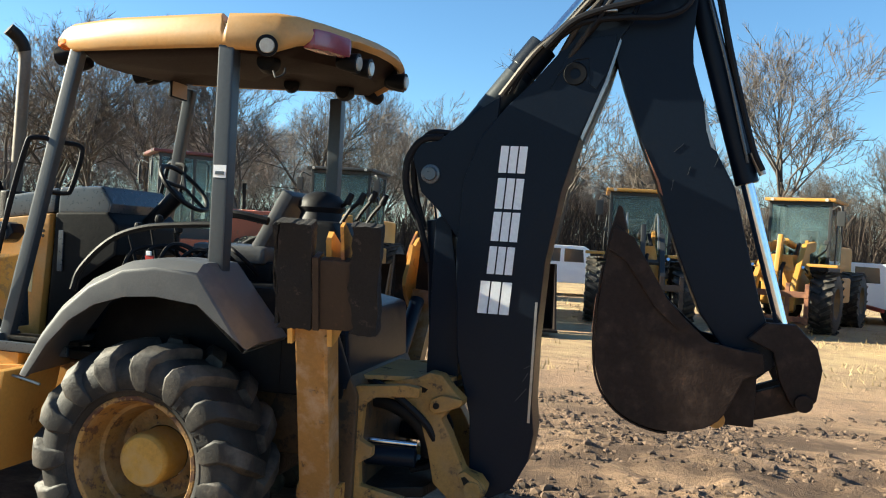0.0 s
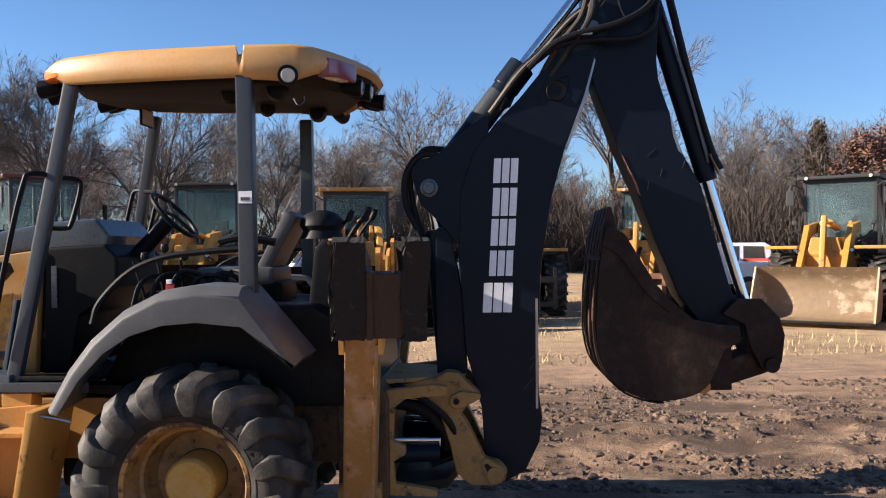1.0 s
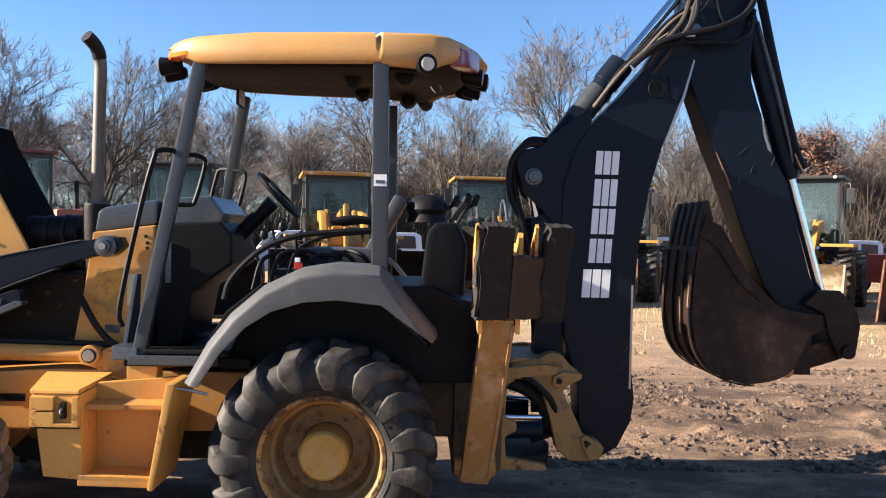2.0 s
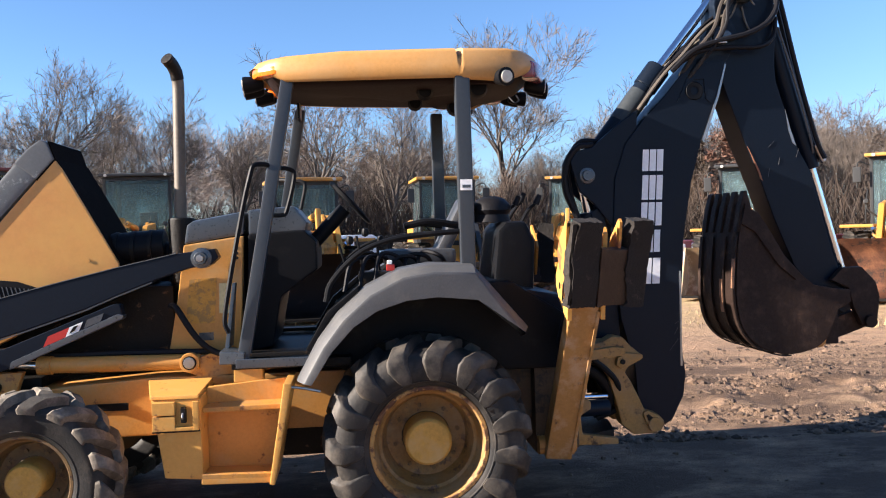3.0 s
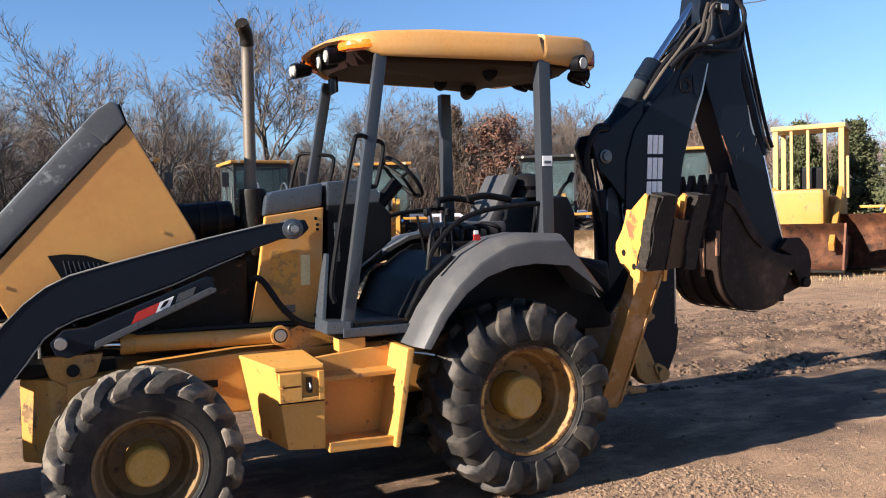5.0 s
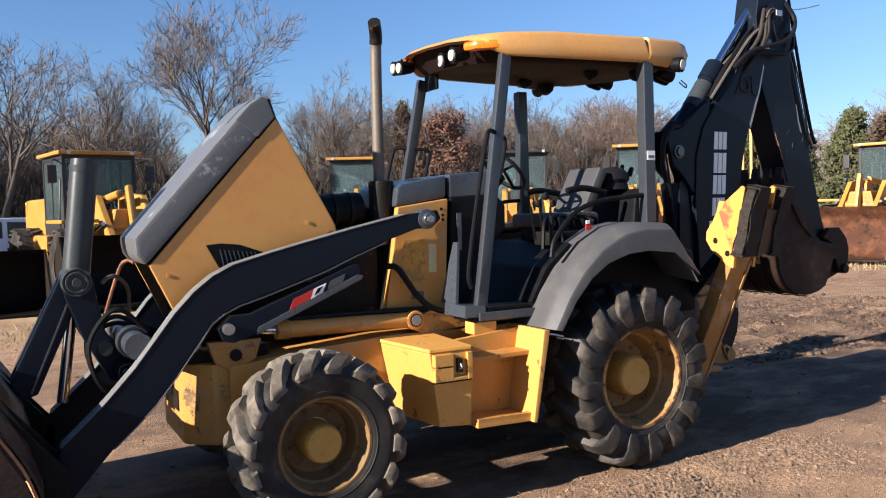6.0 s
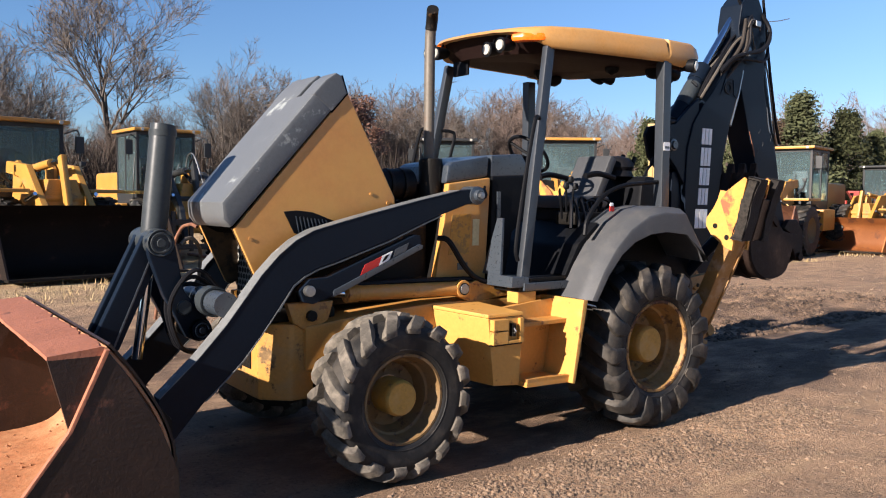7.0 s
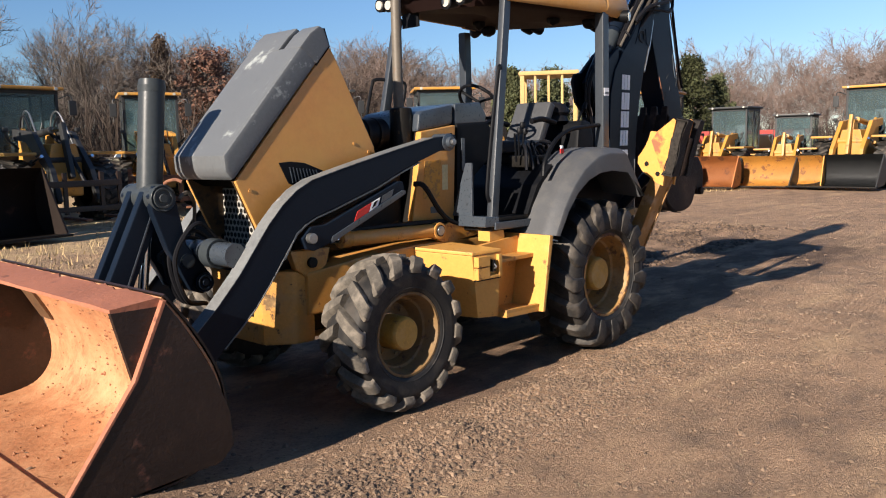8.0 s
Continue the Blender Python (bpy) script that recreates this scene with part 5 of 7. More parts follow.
canopy = part("canopy", loft(B(), [canopy_ring(lambda x: 2.80, 0.95), canopy_ring(lambda x: low(x) + 0.035, 0.5), canopy_ring(lambda x: low(x) + 0.03, 0.06), canopy_ring(lambda x: low(x), 0.025), canopy_ring(lambda x: low(x) + 0.015, 0.0), canopy_ring(lambda x: (low(x) + brow(x)) / 2, -0.012), canopy_ring(brow, 0.004), canopy_ring(lambda x: brow(x) + 0.02, 0.02), canopy_ring(lambda x: brow(x) + 0.03, 0.06), canopy_ring(lambda x: 2.965, 0.35), canopy_ring(lambda x: 2.975, 0.8)]), ROOF_YELLOW, backhoe, "moulded yellow fibreglass canopy roof", 0.9)
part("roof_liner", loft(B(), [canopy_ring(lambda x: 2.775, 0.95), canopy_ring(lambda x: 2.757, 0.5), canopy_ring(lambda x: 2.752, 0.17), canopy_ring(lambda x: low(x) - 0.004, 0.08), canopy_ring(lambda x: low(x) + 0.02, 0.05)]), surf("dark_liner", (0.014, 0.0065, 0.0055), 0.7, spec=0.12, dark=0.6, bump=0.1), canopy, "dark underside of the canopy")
for s in (-1, 1):
    up = 0.0 if s < 0 else 0.06
    part("amber_lamp", plan(B(), [(-0.995, s * 0.45), (-0.95, s * 0.545), (-0.87, s * 0.615), (-0.82, s * 0.645), (-0.82, s * 0.56), (-0.92, s * 0.43)], 2.822 + up * 0.8, 2.882 + up * 0.8, 0.025), LENS_AMBER, canopy, "amber marker lamp")
    part("tail_lamp", plan(B(), [(0.67, s * 0.73), (0.745, s * 0.735), (0.80, s * 0.66), (0.865, s * 0.50), (0.80, s * 0.50), (0.70, s * 0.62)], 2.775 + up, 2.885 + up, 0.025), LENS_RED, canopy, "red tail lamp")
    for x, y, z, way in ((-1.0, 0.40 if s < 0 else 0.51, 2.805, -1), (-1.01, 0.26 if s < 0 else 0.39, 2.79, -1), (0.535, 0.835, 2.76, 1), (0.83, 0.43, 2.77, 1), (0.87, 0.34, 2.762, 1)):
        d = Vector((way, 0, -0.08)).normalized() if abs(y) < 0.8 else Vector((0.35, s, -0.1)).normalized()
        p = Vector((x, s * y, z + up))
        lamp = part("work_lamp", lathe_to(B(), p - d * 0.05, d), DARK, canopy, "round black work lamp")
        part("lens", rod(B(), p + d * 0.046, p + d * 0.058, 0.039, 0.036, 20), LENS_CLEAR, lamp)
        part("lamp_bracket", beam(B(), p - d * 0.01 + Vector((0, 0, 0.03)), p - d * 0.03 + Vector((0, 0, 0.07)), 0.02, 0.01, 0.002), DARK, lamp)
    part("lamp_pod", lathe(B(), [(0, -0.06), (0.05, -0.05), (0.065, 0), (0.05, 0.05), (0, 0.06)], (0.42, s * 0.58, 2.735 + up), 16), DARK, canopy)
    part("lamp_pod", lathe(B(), [(0, -0.05), (0.04, -0.04), (0.055, 0), (0.04, 0.04), (0, 0.05)], (0.10, s * 0.42, 2.745 + up), 16), DARK, canopy)
part("interior_mirror", box(B(), (-0.768, 0.34, 2.70), (-0.75, 0.54, 2.82), 0.008), DARK, canopy, "rectangular rear-view mirror")
part("mirror_glass", box(B(), (-0.7495, 0.35, 2.71), (-0.746, 0.53, 2.81), 0.0), WL_TAN, canopy, "dusty pale mirror glass")
part("wire_loop", tube(B(), [(0.62, -0.80, 2.66), (0.63, -0.84, 2.62), (0.60, -0.86, 2.60), (0.57, -0.83, 2.64)], 0.005, 5), HOSE, canopy)

# ---- loader arms and linkage
arm_up = [(-1.245, 1.775), (-1.476, 1.75), (-1.825, 1.676), (-2.153, 1.60), (-2.371, 1.547), (-2.579, 1.493), (-2.70, 1.435), (-2.81, 1.35), (-2.921, 1.235), (-3.031, 1.093), (-3.139, 0.955), (-3.295, 0.787), (-3.52, 0.58), (-3.60, 0.38)]
arm_low = [(-3.60, 0.24), (-3.52, 0.25), (-3.264, 0.535), (-3.147, 0.639), (-3.04, 0.741), (-2.93, 0.875), (-2.817, 1.027), (-2.716, 1.165), (-2.643, 1.218), (-2.556, 1.258), (-2.407, 1.301), (-2.158, 1.382), (-2.03, 1.424), (-1.83, 1.507), (-1.622, 1.585), (-1.406, 1.655), (-1.265, 1.675), (-1.22, 1.72)]
arm_of = {}
link = [(-2.66, 1.06), (-2.69, 1.13), (-2.62, 1.20), (-2.50, 1.205), (-1.85, 1.455), (-1.815, 1.45), (-1.80, 1.37), (-2.47, 1.085), (-2.60, 1.045)]
for s in (-1, 1):
    arm = arm_of[s] = part("loader_arm", prism(B(), arm_up + arm_low, s * 0.505, s * 0.40, 0.010), BLACK_PAINT, backhoe, "black curved loader lift arm")
    part("lower_edge", prism(B(), [(-2.815, 1.012), (-2.715, 1.155), (-2.643, 1.208), (-2.556, 1.248), (-2.407, 1.291), (-2.158, 1.372), (-2.03, 1.414), (-1.83, 1.497), (-1.625, 1.575), (-1.622, 1.582), (-1.83, 1.505), (-2.03, 1.422), (-2.158, 1.380), (-2.407, 1.299), (-2.556, 1.256), (-2.643, 1.216), (-2.72, 1.165)], s * 0.512, s * 0.42, 0.0), GREY_PAINT, arm, "worn bright lower edge")
    part("pivot_boss", lathe(B(), [(0, 0.05 * s), (0.036, 0.05 * s), (0.04, 0.045 * s), (0.04, 0.02 * s), (0.064, 0.015 * s), (0.064, -0.12 * s), (0, -0.12 * s)], (-1.325, s * 0.50, 1.718), 24), GREY_PAINT, arm, "grey pivot boss with bolt")
    part("pivot_bolt", rod(B(), (-1.325, s * 0.545, 1.718), (-1.325, s * 0.57, 1.718), 0.024, segs=6, bevel=0.003), STEEL, arm)
    lk = part("loader_link", prism(B(), link, s * 0.53, s * 0.46, 0.008), BLACK_PAINT, backhoe, "black levelling link with a grey lower edge")
    part("link_edge", prism(B(), [(-2.47, 1.078), (-1.80, 1.362), (-1.795, 1.385), (-1.83, 1.392), (-2.46, 1.125)], s * 0.536, s * 0.46, 0.004), GREY_PAINT, lk)
    part("red_decal", prism(B(), [(-2.27, 1.208), (-2.24, 1.272), (-2.115, 1.322), (-2.14, 1.262)], s * 0.534, s * 0.53, 0), RED, lk, "red warning decal")
    part("white_decal", prism(B(), [(-2.138, 1.263), (-2.113, 1.323), (-2.035, 1.354), (-2.06, 1.296)], s * 0.534, s * 0.53, 0), WHITE, lk, "white warning decal")
    part("decal_sign", prism(B(), [(-2.115, 1.285), (-2.09, 1.325), (-2.06, 1.335), (-2.085, 1.30)], s * 0.537, s * 0.534, 0), DARK, lk)
    part("grey_decal", prism(B(), [(-2.03, 1.312), (-2.01, 1.364), (-1.91, 1.402), (-1.93, 1.352)], s * 0.534, s * 0.53, 0), GREY_PAINT, lk)
    part("link_pin", rod(B(), (-2.635, s * 0.49, 1.13), (-2.635, s * 0.57, 1.13), 0.034, segs=16, bevel=0.01), STEEL, lk, "steel pin")
    cy = part("lift_cylinder", rod(B(), (-1.36, s * 0.445, 1.068), (-2.32, s * 0.445, 1.085), 0.05, bevel=0.01), YELLOW, backhoe, "yellow hydraulic lift cylinder")
    part("cylinder_rod", rod(B(), (-2.32, s * 0.445, 1.085), (-2.64, s * 0.445, 1.12), 0.028), CHROME, cy)
    part("eye_boss", rod(B(), (-1.42, s * 0.39, 1.069), (-1.42, s * 0.498, 1.069), 0.062, segs=22, bevel=0.01), YELLOW, cy)
    part("cylinder_eye", rod(B(), (-1.42, s * 0.38, 1.069), (-1.42, s * 0.51, 1.069), 0.036, segs=18, bevel=0.006), STEEL, cy)
    part("eye_recess", lathe(B(), [(0.036, s * 0.004), (0.043, s * 0.004), (0.043, 0.0), (0.036, 0.0), (0.036, s * 0.004)], (-1.42, s * 0.498, 1.069), 22), GREASY, cy)
    part("cylinder_gland", rod(B(), (-2.25, s * 0.445, 1.084), (-2.33, s * 0.445, 1.0855), 0.058), YELLOW_RUSTY, cy)
    part("frame_bracket", prism(B(), [(-1.52, 1.04), (-1.30, 1.12), (-0.95, 1.09), (-0.93, 1.0), (-1.35, 0.97)], s * 0.47, s * 0.43, 0.008), YELLOW_RUSTY, backhoe)
    part("arm_foot", rod(B(), (-3.56, s * 0.36, 0.28), (-3.56, s * 0.55, 0.28), 0.055, segs=18, bevel=0.008), GREASY, arm)
part("torque_tube", rod(B(), (-3.10, -0.41, 1.06), (-3.10, 0.41, 1.06), 0.075), GREY_PAINT, backhoe, "grey cross tube between the lift arms")
part("tube_band", lathe(B(), [(0.08, -0.05), (0.092, -0.05), (0.092, 0.05), (0.08, 0.05), (0.08, -0.05)], (-3.10, -0.18, 1.06), 28), TUBE_GREY, backhoe)
bc = part("bucket_cylinder", rod(B(), (-3.365, 0.10, 1.44), (-3.285, 0.135, 2.13), 0.078, segs=28, bevel=0.006), TUBE_GREY, backhoe, "upright grey bucket cylinder barrel")
part("barrel_band", lathe(B(), [(0.078, -0.02), (0.083, -0.02), (0.083, 0.02), (0.078, 0.02), (0.078, -0.02)], (-3.29, 0.133, 2.08), 28, "z"), TUBE_GREY, bc)
part("side_line", tube(B(), [(-3.30, 0.24, 2.05), (-3.33, 0.23, 1.8), (-3.37, 0.22, 1.5)], 0.018, 8), DARK, bc)
part("trunnion", rod(B(), (-3.375, -0.05, 1.415), (-3.375, 0.27, 1.415), 0.085, segs=24, bevel=0.012), TUBE_GREY, bc)
part("rod_end", rod(B(), (-3.38, 0.1, 1.36), (-3.47, 0.1, 0.70), 0.032), CHROME, bc, "polished cylinder rod")
for s, y in ((-1, -0.045), (1, 0.265)):
    part("crank_arm", prism(B(), [(-3.46, 1.43), (-3.42, 1.49), (-3.34, 1.49), (-3.29, 1.42), (-3.235, 1.12), (-3.08, 0.92), (-3.07, 0.84), (-3.14, 0.80), (-3.22, 0.83), (-3.36, 1.10), (-3.44, 1.33)], y - 0.035, y + 0.035, 0.012), BLACK_PAINT, backhoe, "black bell crank plate")
    part("bucket_link", prism(B(), [(-3.45, 1.46), (-3.32, 1.40), (-3.60, 0.78), (-3.68, 0.76), (-3.74, 0.86)], y - s * 0.04, y - s * 0.11, 0.012), BLACK_PAINT, backhoe)
    part("link_edge", beam(B(), (-3.395, y - s * 0.042, 1.36), (-3.635, y - s * 0.042, 0.79), 0.012, 0.012, 0.002, (0, 1, 0)), GREY_PAINT, backhoe, "worn grey link edge")
    for px, pz, r in ((-3.375, 1.415, 0.082), (-3.13, 0.872, 0.062)):
        part("pivot_boss", lathe(B(), [(0, s * 0.055), (r * 0.3, s * 0.055), (r * 0.36, s * 0.045), (r * 0.58, s * 0.045), (r * 0.62, s * 0.052), (r * 0.74, s * 0.052), (r * 0.8, s * 0.042), (r * 0.95, s * 0.048), (r, s * 0.042), (r, 0), (0, 0)], (px, y, pz), 28), TUBE_GREY if r > 0.07 else BLACK_PAINT, backhoe, "ringed pivot boss")
    for px, pz in ((-3.24, 1.02),):
        part("crank_pin", rod(B(), (px, y - 0.06, pz), (px, y + 0.06, pz), 0.045, segs=18, bevel=0.01), TUBE_GREY, backhoe)
part("crank_tube", rod(B(), (-3.145, -0.08, 0.875), (-3.145, 0.3, 0.875), 0.07), GREASY, backhoe)
for k in range(3):
    part("linkage_hose", tube(B(), [(-3.0, -0.1 + 0.08 * k, 1.1), (-3.18, -0.12 + 0.08 * k, 1.25 - 0.05 * k), (-3.33, -0.1 + 0.07 * k, 1.05), (-3.26, -0.08 + 0.05 * k, 0.78), (-3.08, 0.0, 0.72)], 0.014, 6), HOSE, backhoe)

# ---- front bucket
BUCKET_FLANGE = surf("rust_worn_yellow", (0.12, 0.06, 0.026), 0.7, dark=0.5, scale=6, bump=0.3, stain=(0.05, 0.024, 0.015), stain_cut=0.52, stain_scale=9)
inside = [(-4.52, 0.10), (-4.20, 0.105), (-3.92, 0.12), (-3.76, 0.17), (-3.665, 0.30), (-3.66, 0.48), (-3.72, 0.66), (-3.84, 0.86), (-3.945, 1.0)]
curve = [(p.x, p.z) for p in smooth_line([(a, 0, b) for a, b in inside], 4)]


def sheet(pts, y0, y1, thick, cols=1):
    bm = B()
    rows = [[bm.verts.new((x, y0 + (y1 - y0) * i / cols, z)) for i in range(cols + 1)] for x, z in pts]
    for a, b in zip(rows, rows[1:]):
        for i in range(cols):
            bm.faces.new((a[i], a[i + 1], b[i + 1], b[i]))
    bmesh.ops.recalc_face_normals(bm, faces=bm.faces)
    bmesh.ops.solidify(bm, geom=bm.faces[:], thickness=thick)
    return bm


def offset_line(pts, d):
    """The line moved by d to the outside of a hollow curve that runs from its lip to its top."""
    out = []
    for i, (x, z) in enumerate(pts):
        a, b = pts[max(0, i - 1)], pts[min(len(pts) - 1, i + 1)]
        n = math.hypot(b[0] - a[0], b[1] - a[1])
        out.append((x + d * (b[1] - a[1]) / n, z - d * (b[0] - a[0]) / n))
    return out


fb = part("front_bucket", sheet(curve, -1.10, 1.10, 0.012), BUCKET_IN, backhoe, "rusty loader bucket with clay-polished inside")
part("bucket_back", sheet(offset_line(curve, 0.022), -1.10, 1.10, 0.012), BUCKET_OUT, fb)
rail_rows = []
bm = B()
for i in range(45):
    y = -1.095 + 2.19 * i / 44
    j1, j2 = noise.noise(Vector((y * 5, 0.3, 2.0))), noise.noise(Vector((y * 13, 4.0, 1.0)))
    back = 0.018 * j1 + 0.016 * j2
    prof = [(-4.185 + 0.004 * j2, 0.967), (-4.185, 0.985 + 0.004 * j1), (-4.06, 0.998 + 0.007 * j1), (-3.945 + back, 1.008 + 0.012 * j2), (-3.925 + back, 0.985), (-3.93, 0.955)]
    rail_rows.append([bm.verts.new((x, y, z)) for x, z in prof])
for p, q in zip(rail_rows, rail_rows[1:]):
    for i in range(6):
        bm.faces.new((p[i], p[(i + 1) % 6], q[(i + 1) % 6], q[i]))
bm.faces.new(rail_rows[0])
bm.faces.new(rail_rows[-1][::-1])
bmesh.ops.recalc_face_normals(bm, faces=bm.faces[:])
part("top_rail", bm, RAIL_RUST, fb, "wide dented rusty top rail with a ragged edge")
part("cutting_edge", prism(B(), [(-4.62, 0.085), (-4.62, 0.10), (-4.40, 0.118), (-4.40, 0.075)], -1.12, 1.12, 0.003), BUCKET_IN, fb)
for s in (-1, 1):
    part("side_plate", prism(B(), [(-3.935, 0.99), (-3.85, 0.87), (-3.70, 0.60), (-3.62, 0.38), (-3.61, 0.20), (-3.68, 0.13), (-4.58, 0.075), (-4.47, 0.14), (-4.10, 0.64)], s * 1.125, s * 1.10, 0.006), BUCKET_OUT, fb, "dark rusty side plate")
    part("side_cutter", prism(B(), [(-3.945, 0.995), (-3.925, 0.995), (-4.09, 0.64), (-4.462, 0.14), (-4.478, 0.14), (-4.108, 0.64)], s * 1.13, s * 1.095, 0.003), RAIL_RUST, fb)
    part("corner_gusset", prism(B(), [(-4.183, 0.966), (-3.945, 0.966), (-4.098, 0.63)], s * 1.097, s * 1.07, 0.0), BUCKET_OUT, fb, "dirt-caked corner gusset")
    flange = [(-3.93, 0.96), (-3.85, 0.85), (-3.71, 0.60)]
    part("back_flange", prism(B(), flange + [(x + 0.035, z + 0.014) for x, z in flange[::-1]], s * 1.09, s * 0.90, 0.004), BUCKET_FLANGE, fb, "rusty yellow-brown back flange")
    part("bucket_ear", prism(B(), [(-3.80, 0.87), (-3.50, 0.50), (-3.50, 0.25), (-3.60, 0.20), (-3.615, 0.45), (-3.675, 0.66)], s * 0.66, s * 0.64, 0.006), GREASY, fb)
    part("bucket_ear", prism(B(), [(-3.80, 0.87), (-3.50, 0.50), (-3.50, 0.25), (-3.60, 0.20), (-3.615, 0.45), (-3.675, 0.66)], s * 0.42, s * 0.40, 0.006), GREASY, fb)
rng = random.Random(62)
bm = B()
for _ in range(620):
    i, q = rng.randrange(2, len(curve) - 4), rng.random()
    x, z = (curve[i][k] * (1 - q) + curve[i + 1][k] * q for k in (0, 1))
    y = rng.gauss(-0.2, 0.5) if rng.random() < 0.6 else rng.uniform(-1.0, 1.0)
    if abs(y) > 1.05:
        continue
    r = 0.002 + 0.011 * rng.random() ** 3
    p = Vector((x - 0.002, y, z + 0.003))
    vs = [bm.verts.new(p + Vector((dx * r * rng.uniform(0.6, 1.3), dy * r * 1.6 * rng.uniform(0.6, 1.3), dz * r * rng.uniform(0.6, 1.3)))) for dx, dy, dz in ((1, 0, 0), (-1, 0, 0), (0, 1, 0), (0, -1, 0), (0, 0, 1), (0, 0, -1))]
    for f in ((0, 2, 4), (2, 1, 4), (1, 3, 4), (3, 0, 4), (2, 0, 5), (1, 2, 5), (3, 1, 5), (0, 3, 5)):
        bm.faces.new([vs[k] for k in f])
crumbs = part("caked_dirt", bm, CLAY_CRUMB, fb, "crumbs of dried clay")
tagged(crumbs, "crumbs of dried clay", kind="stuff")
# dusty worn top face and edges of the lift arms
for s in (-1, 1):
    up_line = arm_up[1:13]
    part("arm_top_face", prism(B(), up_line + offset_line(up_line, 0.004)[::-1], s * 0.508, s * 0.397, 0.0), ARM_WORN, arm_of[s], "dusty worn top face of the arm")
    low_line = arm_low[2:9]
    part("arm_lower_edge", prism(B(), low_line + offset_line(low_line, 0.006)[::-1], s * 0.508, s * 0.397, 0.0), ARM_WORN, arm_of[s])
# ---- swing frame
for s in (-1, 1):
    sw = part("swing_frame", prism(B(), [(1.02, 0.966), (1.054, 1.02), (1.283, 1.064), (1.35, 1.10), (1.42, 1.09), (1.478, 1.024), (1.55, 0.965), (1.545, 0.93), (1.47, 0.895), (1.432, 0.847), (1.481, 0.769), (1.573, 0.575), (1.66, 0.55), (1.705, 0.50), (1.69, 0.445), (1.63, 0.415), (1.486, 0.416), (1.40, 0.49), (1.359, 0.669), (1.303, 0.845), (1.232, 0.915), (1.108, 0.931)], s * 0.29, s * 0.17, 0.03), YELLOW_GRIME, backhoe, "greasy yellow swing casting")
    part("casting_slot", prism(B(), [(1.06, 0.978), (1.07, 0.995), (1.30, 1.02), (1.345, 1.005), (1.33, 0.985), (1.15, 0.972)], s * 0.2935, s * 0.28, 0.0), GREASY, sw)
    part("casting_lug", prism(B(), [(1.36, 0.90), (1.37, 0.955), (1.43, 0.985), (1.55, 0.972), (1.55, 0.94), (1.46, 0.895), (1.40, 0.875)], s * 0.325, s * 0.28, 0.014), YELLOW_GRIME, sw)
    part("lug_bolt", rod(B(), (1.405, s * 0.31, 0.925), (1.405, s * 0.335, 0.925), 0.018, segs=12, bevel=0.003), GREASY, sw)
    part("pin_keeper", prism(B(), [(1.545, 0.565), (1.58, 0.585), (1.66, 0.54), (1.70, 0.485), (1.665, 0.435), (1.60, 0.445), (1.565, 0.50)], s * 0.312, s * 0.28, 0.01), YELLOW_GRIME, sw)
    part("keeper_recess", prism(B(), [(1.565, 0.548), (1.585, 0.557), (1.65, 0.50), (1.655, 0.465), (1.615, 0.463), (1.585, 0.505)], s * 0.3145, s * 0.30, 0.0), GREASY, sw)
    part("swing_pin", rod(B(), (1.63, s * 0.16, 0.485), (1.63, s * 0.322, 0.485), 0.05, segs=20, bevel=0.008), YELLOW_GRIME, sw)
    part("casting_hose", tube(B(), [(0.96, s * 0.24, 0.91), (1.12, s * 0.25, 0.895), (1.25, s * 0.24, 0.83), (1.335, s * 0.22, 0.72), (1.345, s * 0.2, 0.62)], 0.042, 12), HOSE, backhoe, "fat black hydraulic hose")
    part("swing_cylinder", rod(B(), (0.85, s * 0.36, 0.62), (1.30, s * 0.30, 0.62), 0.055), BLACK_PAINT, backhoe)
    part("swing_rod", rod(B(), (1.02, s * 0.33, 0.70), (1.30, s * 0.285, 0.69), 0.017), CHROME, backhoe)
for z0, z1 in ((1.035, 1.062), (0.972, 0.998)):
    part("pivot_plate", plan(B(), [(0.98, -0.36), (1.30, -0.24), (1.45, -0.16), (1.49, 0), (1.45, 0.16), (1.30, 0.24), (0.98, 0.36)], z0, z1, 0.006), YELLOW_GRIME, backhoe, "stacked yellow pivot plate")
part("pivot_pin", rod(B(), (1.40, 0, 0.95), (1.40, 0, 1.10), 0.05, segs=20, bevel=0.008), GREASY, backhoe)
part("rear_frame", prism(B(), [(0.74, 0.40), (0.74, 1.02), (0.98, 1.08), (1.03, 0.98), (1.03, 0.42)], -0.56, 0.56, 0.02), BROWN_GREASE, backhoe, "greasy brown rear frame")
for s in (-1, 1):
    part("rear_flange", prism(B(), [(0.92, 0.43), (0.92, 1.0), (1.02, 1.03), (1.28, 1.06), (1.36, 1.05), (1.36, 1.0), (1.12, 0.975), (1.06, 0.93), (1.05, 0.74), (1.12, 0.71), (1.12, 0.66), (1.05, 0.62), (1.06, 0.50), (1.30, 0.46), (1.30, 0.42)], s * 0.53, s * 0.47, 0.012), YELLOW_GRIME, backhoe, "grimy yellow rear frame flange")
part("lower_plate", plan(B(), [(0.9, -0.5), (1.35, -0.28), (1.40, 0), (1.35, 0.28), (0.9, 0.5)], 0.40, 0.46, 0.01), GREASY, backhoe)
for k in range(5):
    part("swing_hose", tube(B(), [(0.95, -0.30 + 0.08 * k, 1.05), (1.15, -0.34 + 0.09 * k, 0.98 - 0.02 * k), (1.36, -0.30 + 0.10 * k, 0.80), (1.40, -0.22 + 0.08 * k, 0.60), (1.25, -0.2 + 0.08 * k, 0.52)], 0.02, 8), HOSE, backhoe, "thick black hydraulic hose")

